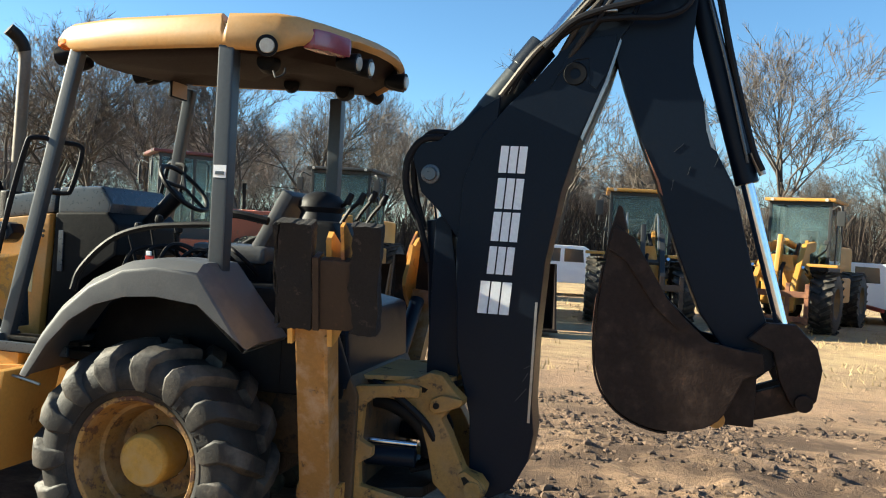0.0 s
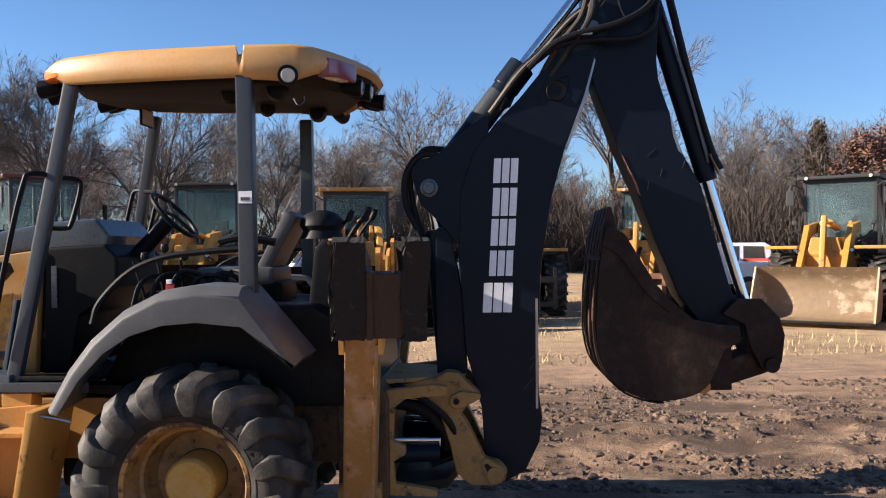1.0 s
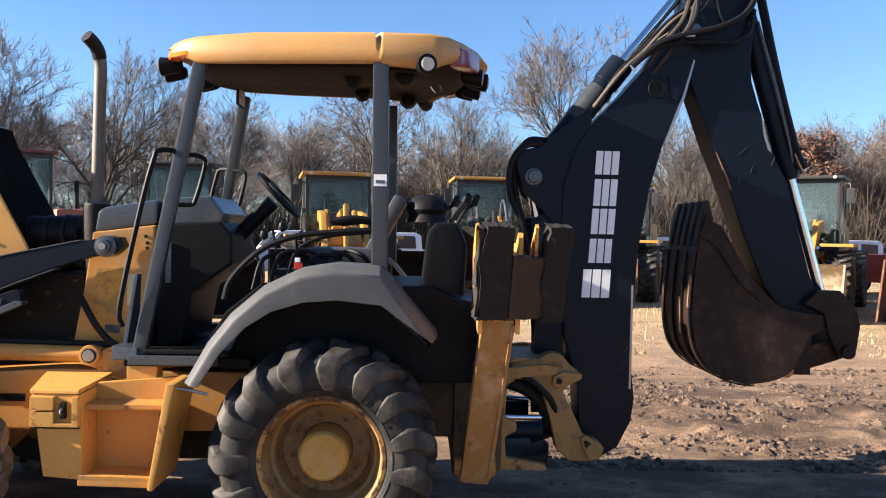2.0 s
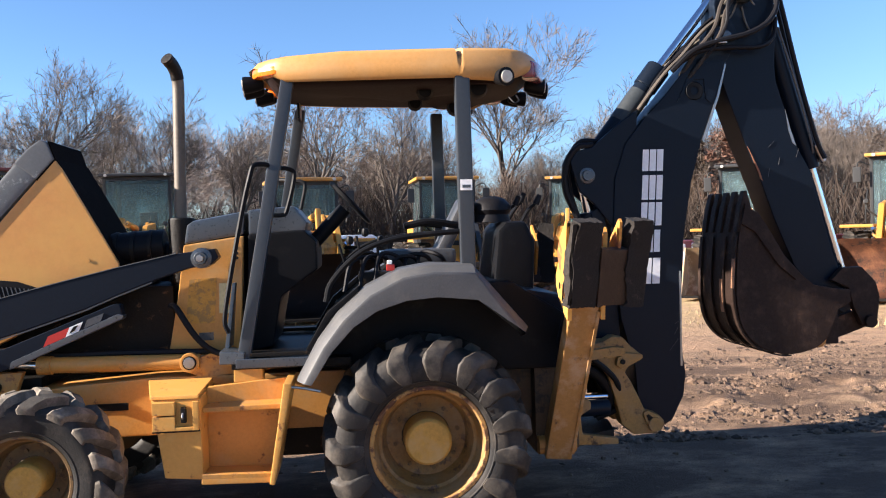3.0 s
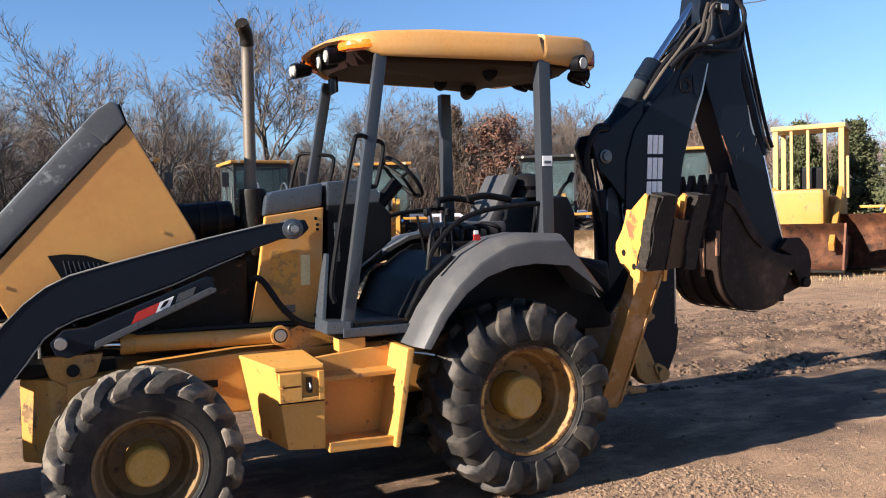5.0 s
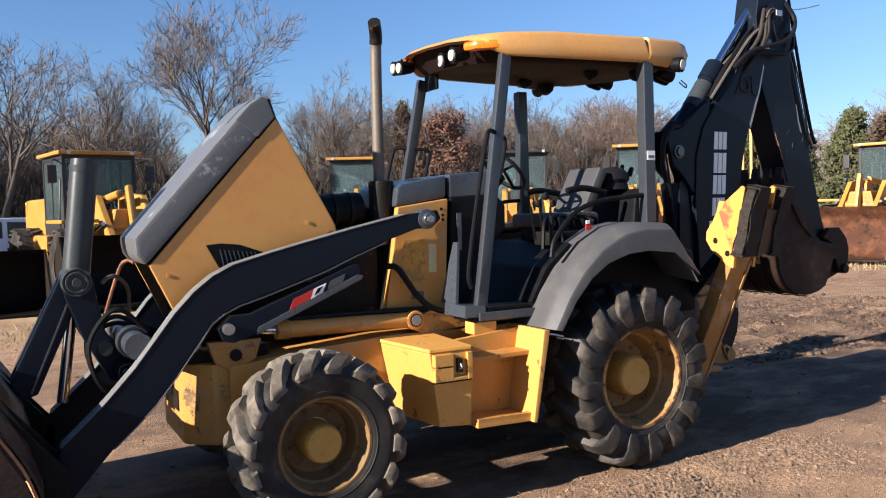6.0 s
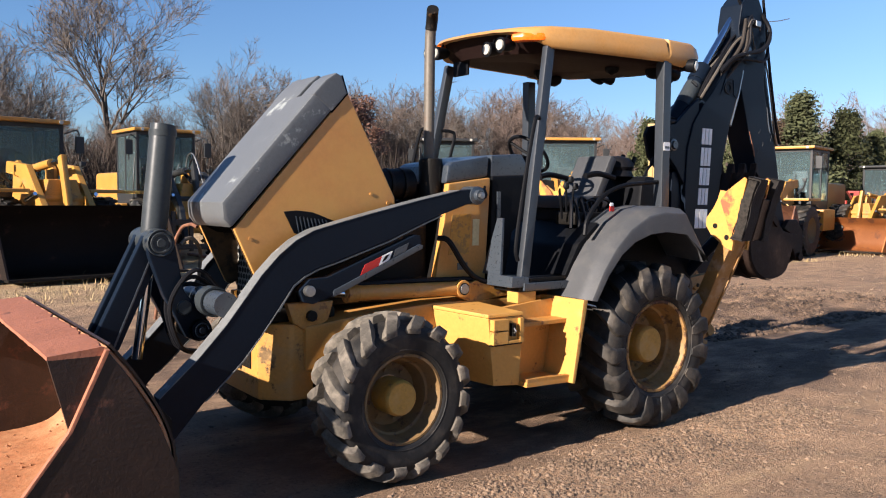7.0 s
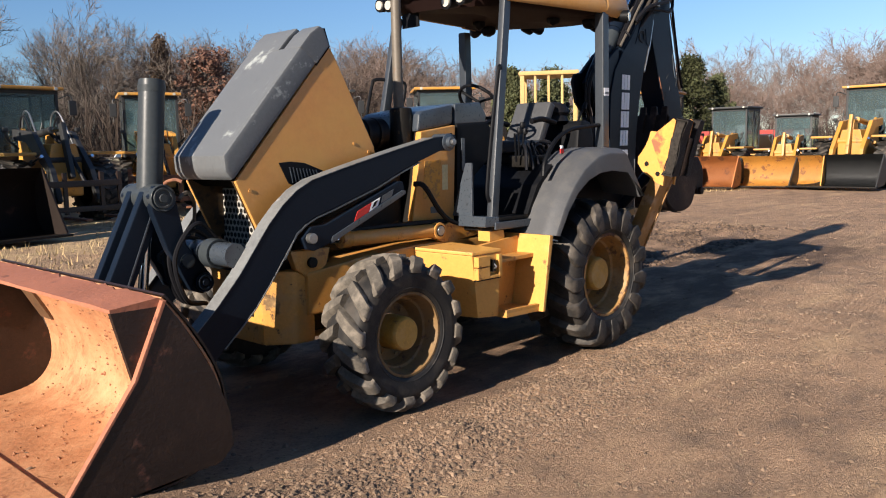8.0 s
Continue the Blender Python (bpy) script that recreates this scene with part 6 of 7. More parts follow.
# ---- boom
boom_out = [(1.58, 0.42), (1.70, 0.40), (1.82, 0.47), (1.905, 0.64), (1.925, 0.79), (1.905, 0.95), (1.905, 1.305), (1.93, 1.74), (1.995, 2.135), (2.085, 2.46), (2.20, 2.75), (2.262, 2.98), (2.33, 3.08), (2.36, 3.19), (2.32, 3.29), (2.23, 3.33), (2.13, 3.19), (2.0, 2.98), (1.80, 2.74), (1.66, 2.60), (1.52, 2.42), (1.44, 2.18), (1.42, 1.80), (1.46, 1.20), (1.555, 0.85), (1.57, 0.6)]
boom = part("boom", prism(B(), boom_out, -0.145, 0.145, 0.014), BLACK_PAINT, backhoe, "black curved digging boom with white lettering blocks")
for s in (-1, 1):
    part("boom_ear", prism(B(), [(1.13, 2.30), (1.17, 2.38), (1.28, 2.40), (1.50, 2.58), (1.62, 2.66), (1.60, 2.30), (1.47, 1.92), (1.42, 1.85), (1.30, 2.0), (1.19, 2.10)], s * 0.13, s * 0.09, 0.01), BLACK_PAINT, boom)
    part("boom_pin", lathe(B(), [(0, 0.03 * s), (0.035, 0.03 * s), (0.04, 0.012 * s), (0.055, 0.01 * s), (0.055, -0.03 * s), (0, -0.03 * s)], (1.245, s * 0.135, 2.205), 22), GREY_PAINT, boom, "pale steel pin")
    part("reinforcing_plate", prism(B(), [(1.90, 2.70), (1.95, 2.79), (2.03, 2.862), (2.10, 2.868), (2.11, 2.73), (2.15, 2.70), (2.205, 2.80), (2.24, 2.93), (2.24, 3.0), (2.10, 2.98), (1.98, 2.88)], s * 0.152, s * 0.14, 0.004), BLACK_PAINT, boom)
    part("plate_hole", lathe(B(), [(0.03, 0.004 * s), (0.06, 0.006 * s), (0.065, 0.0), (0.03, 0.0)], (2.03, s * 0.15, 2.785), 22), DARK, boom)
    part("edge_wear", prism(B(), [(2.09, 2.42), (2.21, 2.74), (2.268, 2.965), (2.26, 2.98), (2.195, 2.75), (2.08, 2.44)], s * 0.149, s * 0.12, 0.0), STEEL, boom)
    part("seam_strip", prism(B(), [(1.885, 0.85), (1.889, 1.52), (1.903, 1.52), (1.899, 0.85)], s * 0.1485, s * 0.14, 0.0), STEEL, boom)
    # the lettering as plain white bars, three to a block, along the arm
    for x0, x1, z0, z1 in ((1.566, 1.762, 1.437, 1.618), (1.606, 1.768, 1.660, 1.815), (1.617, 1.785, 1.845, 2.008), (1.629, 1.795, 2.027, 2.198), (1.637, 1.805, 2.228, 2.378)):
        lean, pitch = 0.06 * (z1 - z0), (x1 - x0 - 0.01) / 3
        bm = B()
        for k in range(3):
            a = x0 - 0.004 + pitch * k + 0.0045
            prism(bm, [(a, z0), (a + lean, z1), (a + lean + pitch - 0.009, z1), (a + pitch - 0.009, z0)], s * 0.150, s * 0.1452, 0.0)
        part("lettering_block", bm, WHITE, boom, "plain white lettering bars")
crowd = part("crowd_cylinder", rod(B(), (1.26, 0, 2.24), (1.80, 0, 2.935), 0.078, segs=24, bevel=0.01), BLACK_PAINT, backhoe, "crowd cylinder along the boom")
part("pale_sleeve", rod(B(), (1.53, 0, 2.588), (1.69, 0, 2.795), 0.081, segs=24), TUBE_GREY, crowd)
part("gland", rod(B(), (1.72, 0, 2.832), (1.83, 0, 2.974), 0.088, segs=24, bevel=0.01), BLACK_PAINT, crowd)
part("chrome_rod", rod(B(), (1.80, 0, 2.935), (2.37, 0, 3.64), 0.034), CHROME, crowd, "blue-tinted chrome rod")
part("boom_cylinder", rod(B(), (1.37, 0, 1.0), (1.29, 0, 1.95), 0.085, segs=24, bevel=0.01), BLACK_PAINT, backhoe)
part("boom_rod", rod(B(), (1.29, 0, 1.95), (1.245, 0, 2.2), 0.04), CHROME, backhoe)
part("boom_guard", prism(B(), [(1.28, 1.05), (1.28, 1.95), (1.36, 2.0), (1.45, 1.5), (1.47, 1.0)], -0.10, 0.10, 0.01), BLACK_PAINT, backhoe)
part("boom_hose", tube(B(), [(1.30, -0.10, 2.42), (1.18, -0.12, 2.40), (1.10, -0.12, 2.28), (1.10, -0.1, 2.10), (1.18, -0.08, 1.92), (1.24, -0.05, 1.7)], 0.022, 8), HOSE, backhoe, "black hose loop at the boom ear")
part("boom_hose", tube(B(), [(1.34, -0.06, 2.45), (1.21, -0.08, 2.44), (1.13, -0.08, 2.30), (1.14, -0.06, 2.10), (1.2, -0.05, 1.9)], 0.02, 8), HOSE, backhoe)
rng = random.Random(12)
for k in range(7):
    y = -0.14 + 0.03 * k
    part("hydraulic_line", tube(B(), [(1.62 + 0.02 * k, y, 2.66 + 0.01 * k), (1.80 + rng.uniform(-0.03, 0.03), y - 0.02, 2.86 + rng.uniform(0, 0.05)), (1.95, y + rng.uniform(-0.02, 0.02), 3.03 + rng.uniform(0, 0.04)), (2.15 + rng.uniform(-0.03, 0.03), y, 3.20 + rng.uniform(0, 0.06)), (2.30, y, 3.34 + 0.02 * k)], 0.013, 6), EXHAUST if k % 3 == 0 else HOSE, backhoe)
part("arm_hose", tube(B(), [(1.86, -0.17, 2.92), (2.0, -0.20, 3.05), (2.15, -0.22, 3.11), (2.40, -0.23, 3.17), (2.57, -0.21, 3.27), (2.64, -0.17, 3.42), (2.58, -0.12, 3.56)], 0.02, 8), HOSE, backhoe, "black hose looped round the arm joint")
part("arm_hose", tube(B(), [(1.90, -0.15, 2.96), (2.05, -0.19, 3.05), (2.28, -0.21, 3.075), (2.48, -0.21, 3.08), (2.60, -0.18, 3.15), (2.64, -0.15, 3.30)], 0.018, 8), HOSE, backhoe)
part("arm_hose", tube(B(), [(2.25, -0.1, 3.62), (2.18, -0.1, 3.72), (2.22, -0.08, 3.82), (2.34, -0.06, 3.80), (2.42, -0.05, 3.70)], 0.016, 8), HOSE, backhoe)
for pts in ([(2.27, -0.135, 3.26), (2.33, -0.14, 3.33), (2.36, -0.138, 3.40)], [(2.40, -0.135, 3.38), (2.42, -0.14, 3.28), (2.46, -0.136, 3.20)], [(2.24, -0.20, 3.38), (2.30, -0.20, 3.46), (2.40, -0.19, 3.45), (2.47, -0.18, 3.38)]):
    part("clip_wire", tube(B(), pts, 0.007, 5), EXHAUST, backhoe)
part("hose_clamp", box(B(), (2.36, -0.21, 3.405), (2.44, -0.13, 3.46), 0.008), STEEL, backhoe, "bright steel hose clamp")
part("loose_wire", tube(B(), [(2.66, -0.12, 3.50), (2.84, -0.14, 3.53), (3.0, -0.16, 3.57)], 0.005, 5), STEEL, backhoe)

# ---- dipper arm, bucket cylinder, bucket
dip = [(2.22, 3.18), (2.20, 3.40), (2.24, 3.62), (2.36, 3.74), (2.52, 3.70), (2.63, 3.52), (2.66, 3.30), (2.64, 2.97), (2.65, 2.85), (2.69, 2.72), (2.725, 2.62), (2.755, 2.50), (2.80, 2.38), (2.90, 2.20), (2.97, 1.93), (3.055, 1.62), (3.14, 1.39), (3.15, 1.28), (3.06, 1.20), (2.97, 1.24), (2.87, 1.38), (2.76, 1.53), (2.62, 1.86), (2.50, 2.20), (2.40, 2.43), (2.28, 2.76), (2.235, 2.90)]
dipper = part("dipper_arm", prism(B(), dip, -0.125, 0.125, 0.012), BLACK_PAINT, backhoe, "black dipper arm with scraped paint")
for s in (-1, 1):
    part("joint_boss", lathe(B(), [(0, 0.05 * s), (0.04, 0.05 * s), (0.05, 0.03 * s), (0.085, 0.028 * s), (0.085, -0.05 * s), (0, -0.05 * s)], (2.245, s * 0.165, 3.155), 24), BLACK_PAINT, dipper)
    part("joint_pin", rod(B(), (2.245, s * 0.2, 3.155), (2.245, s * 0.222, 3.155), 0.035, segs=16, bevel=0.004), GREY_PAINT, dipper)
    part("wear_patch", prism(B(), [(2.713, 2.65), (2.752, 2.50), (2.79, 2.39), (2.765, 2.41), (2.735, 2.50)], s * 0.1285, s * 0.12, 0.0), STEEL, dipper, "bare scraped metal patch")
    part("edge_rust", prism(B(), [(2.425, 2.39), (2.50, 2.21), (2.515, 2.16), (2.535, 2.14), (2.51, 2.22)], s * 0.1285, s * 0.12, 0.0), RUSTY, dipper)
    part("dipper_hose", tube(B(), [(2.64, s * 0.03 - 0.06, 3.72), (2.735, s * 0.03 - 0.05, 3.365), (2.845, s * 0.03 - 0.05, 2.90), (2.972, s * 0.03 - 0.05, 2.444), (3.035, s * 0.03 - 0.05, 2.30)], 0.016, 6), HOSE, backhoe)
part("hose_fitting", rod(B(), (2.985, -0.05, 2.40), (3.04, -0.05, 2.28), 0.024, 0.02, 10, 0.003), STEEL, backhoe, "bright steel hose fitting")
dc = part("dipper_cylinder", rod(B(), (2.60, 0, 3.47), (2.972, 0, 2.232), 0.062, segs=24, bevel=0.01), BLACK_PAINT, backhoe, "black bucket cylinder barrel")
part("chrome_rod", rod(B(), (2.965, 0, 2.25), (3.20, 0, 1.45), 0.034), CHROME, dc, "polished chrome rod")
part("steel_line", tube(B(), [(2.70, -0.072, 3.25), (2.82, -0.08, 2.86), (2.93, -0.076, 2.45), (2.96, -0.06, 2.34)], 0.009, 6), GREY_PAINT, dc)
for s in (-1, 1):
    part("guide_link", prism(B(), [(3.0, 1.42), (3.09, 1.51), (3.235, 1.51), (3.34, 1.40), (3.37, 1.29), (3.35, 1.13), (3.30, 1.07), (3.235, 1.085), (3.165, 1.22), (3.13, 1.36)], s * 0.19, s * 0.135, 0.012), BACKHOE_BUCKET, backhoe, "dark steel bucket guide link")
    part("push_link", prism(B(), [(2.83, 0.94), (2.85, 1.03), (2.99, 1.11), (3.20, 1.19), (3.31, 1.14), (3.325, 1.075), (3.26, 1.05), (2.96, 0.955)], s * 0.12, s * 0.07, 0.012), BACKHOE_BUCKET, backhoe)
    part("link_pin", rod(B(), (2.865, s * 0.05, 0.998), (2.865, s * 0.26, 0.998), 0.045, segs=18, bevel=0.008), YELLOW_RUSTY, backhoe, "rust-yellow link pin")
    part("link_pin", rod(B(), (3.285, s * 0.05, 1.115), (3.285, s * 0.22, 1.115), 0.045, segs=18, bevel=0.008), BACKHOE_BUCKET, backhoe)
    part("bucket_pin", lathe(B(), [(0.035, s * 0.03), (0.06, s * 0.03), (0.065, s * 0.0), (0.065, -s * 0.06), (0.035, -s * 0.06), (0.035, s * 0.03)], (3.02, s * 0.245, 1.305), 24), BACKHOE_BUCKET, backhoe)
shell = [(2.31, 1.98), (2.26, 1.75), (2.235, 1.45), (2.24, 1.26), (2.285, 1.10), (2.40, 0.98), (2.58, 0.922), (2.76, 0.942), (2.87, 1.0), (2.93, 1.10)]
sc = [(p.x, p.z) for p in smooth_line([(a, 0, b) for a, b in shell], 4)]
rb = part("digging_bucket", sheet(sc, -0.30, 0.30, 0.022), BACKHOE_BUCKET, backhoe, "dark rusty digging bucket curled under the arm")
for s in (-1, 1):
    part("bucket_side", prism(B(), sc + [(2.98, 1.22), (3.075, 1.27), (3.065, 1.36), (2.95, 1.37), (2.80, 1.40), (2.57, 1.60), (2.395, 1.90)], s * 0.305, s * 0.28, 0.006), BACKHOE_BUCKET, rb)
    part("side_cutter", prism(B(), [(2.30, 1.96), (2.40, 1.91), (2.58, 1.61), (2.70, 1.48), (2.66, 1.44), (2.53, 1.55), (2.37, 1.78), (2.27, 1.84)], s * 0.325, s * 0.300, 0.006), BACKHOE_BUCKET, rb)
    part("wear_strip", sheet(offset_line(sc[4:26], 0.007), s * 0.25, s * 0.30, 0.008), BACKHOE_BUCKET, rb)
for y in (-0.10, 0.10):
    part("wear_strip", sheet(offset_line(sc[4:26], 0.007), y - 0.03, y + 0.03, 0.008), BACKHOE_BUCKET, rb)
for k in range(5):
    y = -0.26 + 0.13 * k
    part("tooth", prism(B(), [(2.25, 1.78), (2.275, 1.93), (2.31, 2.07), (2.33, 2.07), (2.36, 1.95), (2.32, 1.80)], y - 0.035, y + 0.035, 0.01), BACKHOE_BUCKET, rb, "worn steel digging tooth")
for k, (y, i) in enumerate(((-0.10, 8), (-0.285, 6))):
    part("worn_patch", sheet(offset_line(sc[i:i + 6 - 2 * k], 0.018), y - 0.022, y + 0.022, 0.003), WORN_BARE, rb, "bare orange worn patch")
part("bucket_hanger", box(B(), (2.83, -0.17, 0.96), (3.06, -0.13, 1.35), 0.01), BACKHOE_BUCKET, rb)
part("bucket_hanger", box(B(), (2.83, 0.13, 0.96), (3.06, 0.17, 1.35), 0.01), BACKHOE_BUCKET, rb)

# hose bundle over the boom head
HOSE_DUSTY = surf("dusty_hose", (0.032, 0.025, 0.02), 0.8, dark=0.5, scale=12, bump=0.2, stain=(0.02, 0.018, 0.017), stain_cut=0.52, stain_scale=9)
for k, (dx, dy, dz, r) in enumerate(((0.0, -0.19, 0.0, 0.015), (0.03, -0.21, 0.05, 0.013), (-0.04, -0.17, 0.03, 0.017), (0.05, -0.18, 0.08, 0.012))):
    part("head_hose", tube(B(), [(1.98 + dx, dy * 0.7, 2.86 + dz), (2.10 + dx * 1.5, dy, 3.02 + dz), (2.21 + dx, dy * 1.05, 3.18 + dz), (2.25 + dx * 0.6, dy, 3.32 + dz * 1.6), (2.33 + dx, dy * 0.8, 3.44 + dz)], r, 8), HOSE_DUSTY if k % 2 == 0 else HOSE, backhoe, "dusty hydraulic hose over the boom head" if k % 2 == 0 else "")
part("hose_clamp", box(B(), (2.15, -0.235, 3.10), (2.24, -0.15, 3.13), 0.006), STEEL, backhoe)

# ---- stabilizers, folded up beside the frame
for s in (-1, 1):
    leg = part("stabilizer_leg", beam(B(), (0.865, s * 0.60, 0.40), (0.955, s * 1.02, 1.45), 0.17, 0.12, 0.012), LEG_PAINT, backhoe, "scuffed yellow stabilizer leg folded upright")
    part("leg_face", beam(B(), (0.95, s * 0.625, 0.44), (1.03, s * 1.00, 1.37), 0.02, 0.13, 0.003), LEG_PAINT, leg)
    part("leg_pivot", rod(B(), (0.75, s * 0.58, 0.46), (0.99, s * 0.58, 0.46), 0.06, segs=18), YELLOW_RUSTY, leg)
    for x in (0.85, 1.05):
        cl = part("clevis_plate", clevis(x, s), YELLOW_BRIGHT, leg, "bright yellow clevis plate with bolt holes")
        for y, z in ((0.90, 1.495), (1.01, 1.405)):
            part("bolt_hole", rod(B(), (x - 0.014, s * y, z), (x - 0.0125, s * y, z), 0.022, segs=14), GREASY, cl)
        part("clevis_bolt", rod(B(), (x - 0.035, s * 1.0, 1.66), (x + 0.02, s * 1.0, 1.66), 0.03, segs=6, bevel=0.003), YELLOW_BRIGHT, cl)
    part("stabilizer_cylinder", rod(B(), (0.93, s * 0.50, 1.02), (0.94, s * 0.86, 1.40), 0.05), BLACK_PAINT, leg)
    turn = Matrix.Translation((0.825, s * 1.175, 1.635)) @ Matrix.Rotation(radians(-s * 9), 4, "Z") @ Matrix.Rotation(radians(-s * 14), 4, "X")

    def turned(bm):
        bmesh.ops.transform(bm, matrix=turn, verts=bm.verts[:])
        return bm

    pad = part("stabilizer_pad", turned(ragged_pad(0.0, 0.165, -0.255, 0.25, -0.05, 0.05, 3)), RUBBER_PAD, backhoe, "worn dark rubber stabilizer pad")
    part("pad_half", turned(ragged_pad(0.335, 0.475, -0.255, 0.25, -0.05, 0.05, 5)), RUBBER_PAD, pad)
    part("pad_plate", turned(box(B(), (0.02, -0.035, -0.25), (0.46, 0.035, 0.085), 0.008)), BUCKET_OUT, pad, "dark rusty pad carrier plate")
    part("carrier_rib", turned(box(B(), (0.17, -0.055, -0.25), (0.20, 0.055, 0.10), 0.004)), BUCKET_OUT, pad)
    part("pad_edge", turned(ragged_pad(-0.012, 0.006, -0.235, 0.235, -0.04, 0.04, 8)), PAD_EDGE, pad, "frayed cord edge")
    for x in (0.812, 1.12):
        part("pad_bracket", clevis_top(x, s), WL_ORANGE, pad, "orange rust-scuffed pad bracket")

# ---- scratches on the black paint
rng = random.Random(51)
for s in (-1, 1):
    for own, face, spots in ((dipper, 0.127, ((2.60, 2.40), (2.66, 2.28), (2.58, 2.20), (2.80, 2.34))), (boom, 0.147, ((1.86, 1.10), (1.84, 1.00), (1.87, 1.16)))):
        for x, z in spots:
            a, n = rng.uniform(0.5, 1.5), rng.uniform(0.015, 0.05)
            d = Vector((math.cos(a), 0, math.sin(a))) * n
            p = Vector((x, s * face, z))
            part("scratch", beam(B(), p - d, p + d, rng.uniform(0.0015, 0.003), 0.003, 0, (0, 1, 0)), SEAT, own)


# ---------------------------------------------------------------- parked wheel loaders
def big_wheel(parent, x, y, r, w, out):
    """A loader wheel: tyre with bars, rim. out: the side (+1 or -1) on which its dish opens."""
    wh = part("wheel", lathe(B(), [(r * 0.5, -w * 0.45), (r * 0.82, -w * 0.5), (r * 0.95, -w * 0.42), (r, 0), (r * 0.95, w * 0.42), (r * 0.82, w * 0.5), (r * 0.5, w * 0.45)], (x, y, r), 36, "x"), TYRE, parent, "black rubber loader tyre")
    bm = B()
    for k in range(22):
        a = 2 * math.pi * k / 22
        for s in (-1, 1):
            aa = a + (0.14 if s > 0 else 0)
            m = Matrix.Translation((x, y, r)) @ Matrix.Rotation(aa, 4, "X") @ Matrix.Translation((s * w * 0.26, 0, r * 0.99)) @ Matrix.Rotation(s * 0.5, 4, "Z")
            box(bm, (-w * 0.26, -0.045, -0.02), (w * 0.26, 0.045, 0.03), 0, m)
    part("tread", bm, LUG, wh)
    part("rim", lathe(B(), [(0, out * w * 0.12), (r * 0.2, out * w * 0.14), (r * 0.22, out * w * 0.05), (r * 0.46, out * w * 0.1), (r * 0.54, out * w * 0.46), (r * 0.5, out * w * 0.4), (r * 0.3, 0), (0, 0)], (x, y, r), 28, "x"), WL_RIM, wh)
    return wh


def open_bucket(parent, width, height, y_back, depth, material, z0=0.12):
    """A loader bucket that opens to the front, with side plates and a cutting edge."""
    prof = [(y_back - depth, z0), (y_back - depth * 0.35, z0 + 0.02), (y_back - 0.08, z0 + height * 0.16), (y_back, z0 + height * 0.42), (y_back - 0.05, z0 + height * 0.75), (y_back - depth * 0.30, z0 + height)]
    pts = [(p.y, p.z) for p in smooth_line([(0, a, b) for a, b in prof], 5)]
    bm = B()
    ring = []
    for (y, z) in pts:
        ring.append([bm.verts.new((-width / 2, y, z)), bm.verts.new((width / 2, y, z))])
    for a, b in zip(ring, ring[1:]):
        bm.faces.new((a[0], a[1], b[1], b[0]))
    r = bmesh.ops.solidify(bm, geom=bm.faces[:], thickness=0.035)
    bk = part("bucket", bm, material, parent, "wide worn steel loader bucket")
    for s in (-1, 1):
        bm = B()
        a = [bm.verts.new((s * width / 2, y, z)) for y, z in pts]
        c = [bm.verts.new((s * (width / 2 - 0.04), y, z)) for y, z in pts]
        bm.faces.new(a)
        bm.faces.new(c[::-1])
        for i in range(len(pts)):
            j = (i + 1) % len(pts)
            bm.faces.new((a[i], a[j], c[j], c[i]))
        part("side_plate", bm, material, bk)
    part("cutting_edge", box(B(), (-width / 2 - 0.02, y_back - depth - 0.12, z0 - 0.03), (width / 2 + 0.02, y_back - depth + 0.1, z0 + 0.02), 0.01), GREASY, bk)
    return bk


def prism_x(pts, x0, x1, bevel=0.012):
    """A plate whose outline lies in y and z."""
    bm = prism(B(), pts, x0, x1, bevel)
    bmesh.ops.transform(bm, matrix=Matrix(((0, 1, 0, 0), (1, 0, 0, 0), (0, 0, 1, 0), (0, 0, 0, 1))), verts=bm.verts[:])
    bmesh.ops.recalc_face_normals(bm, faces=bm.faces[:])
    return bm


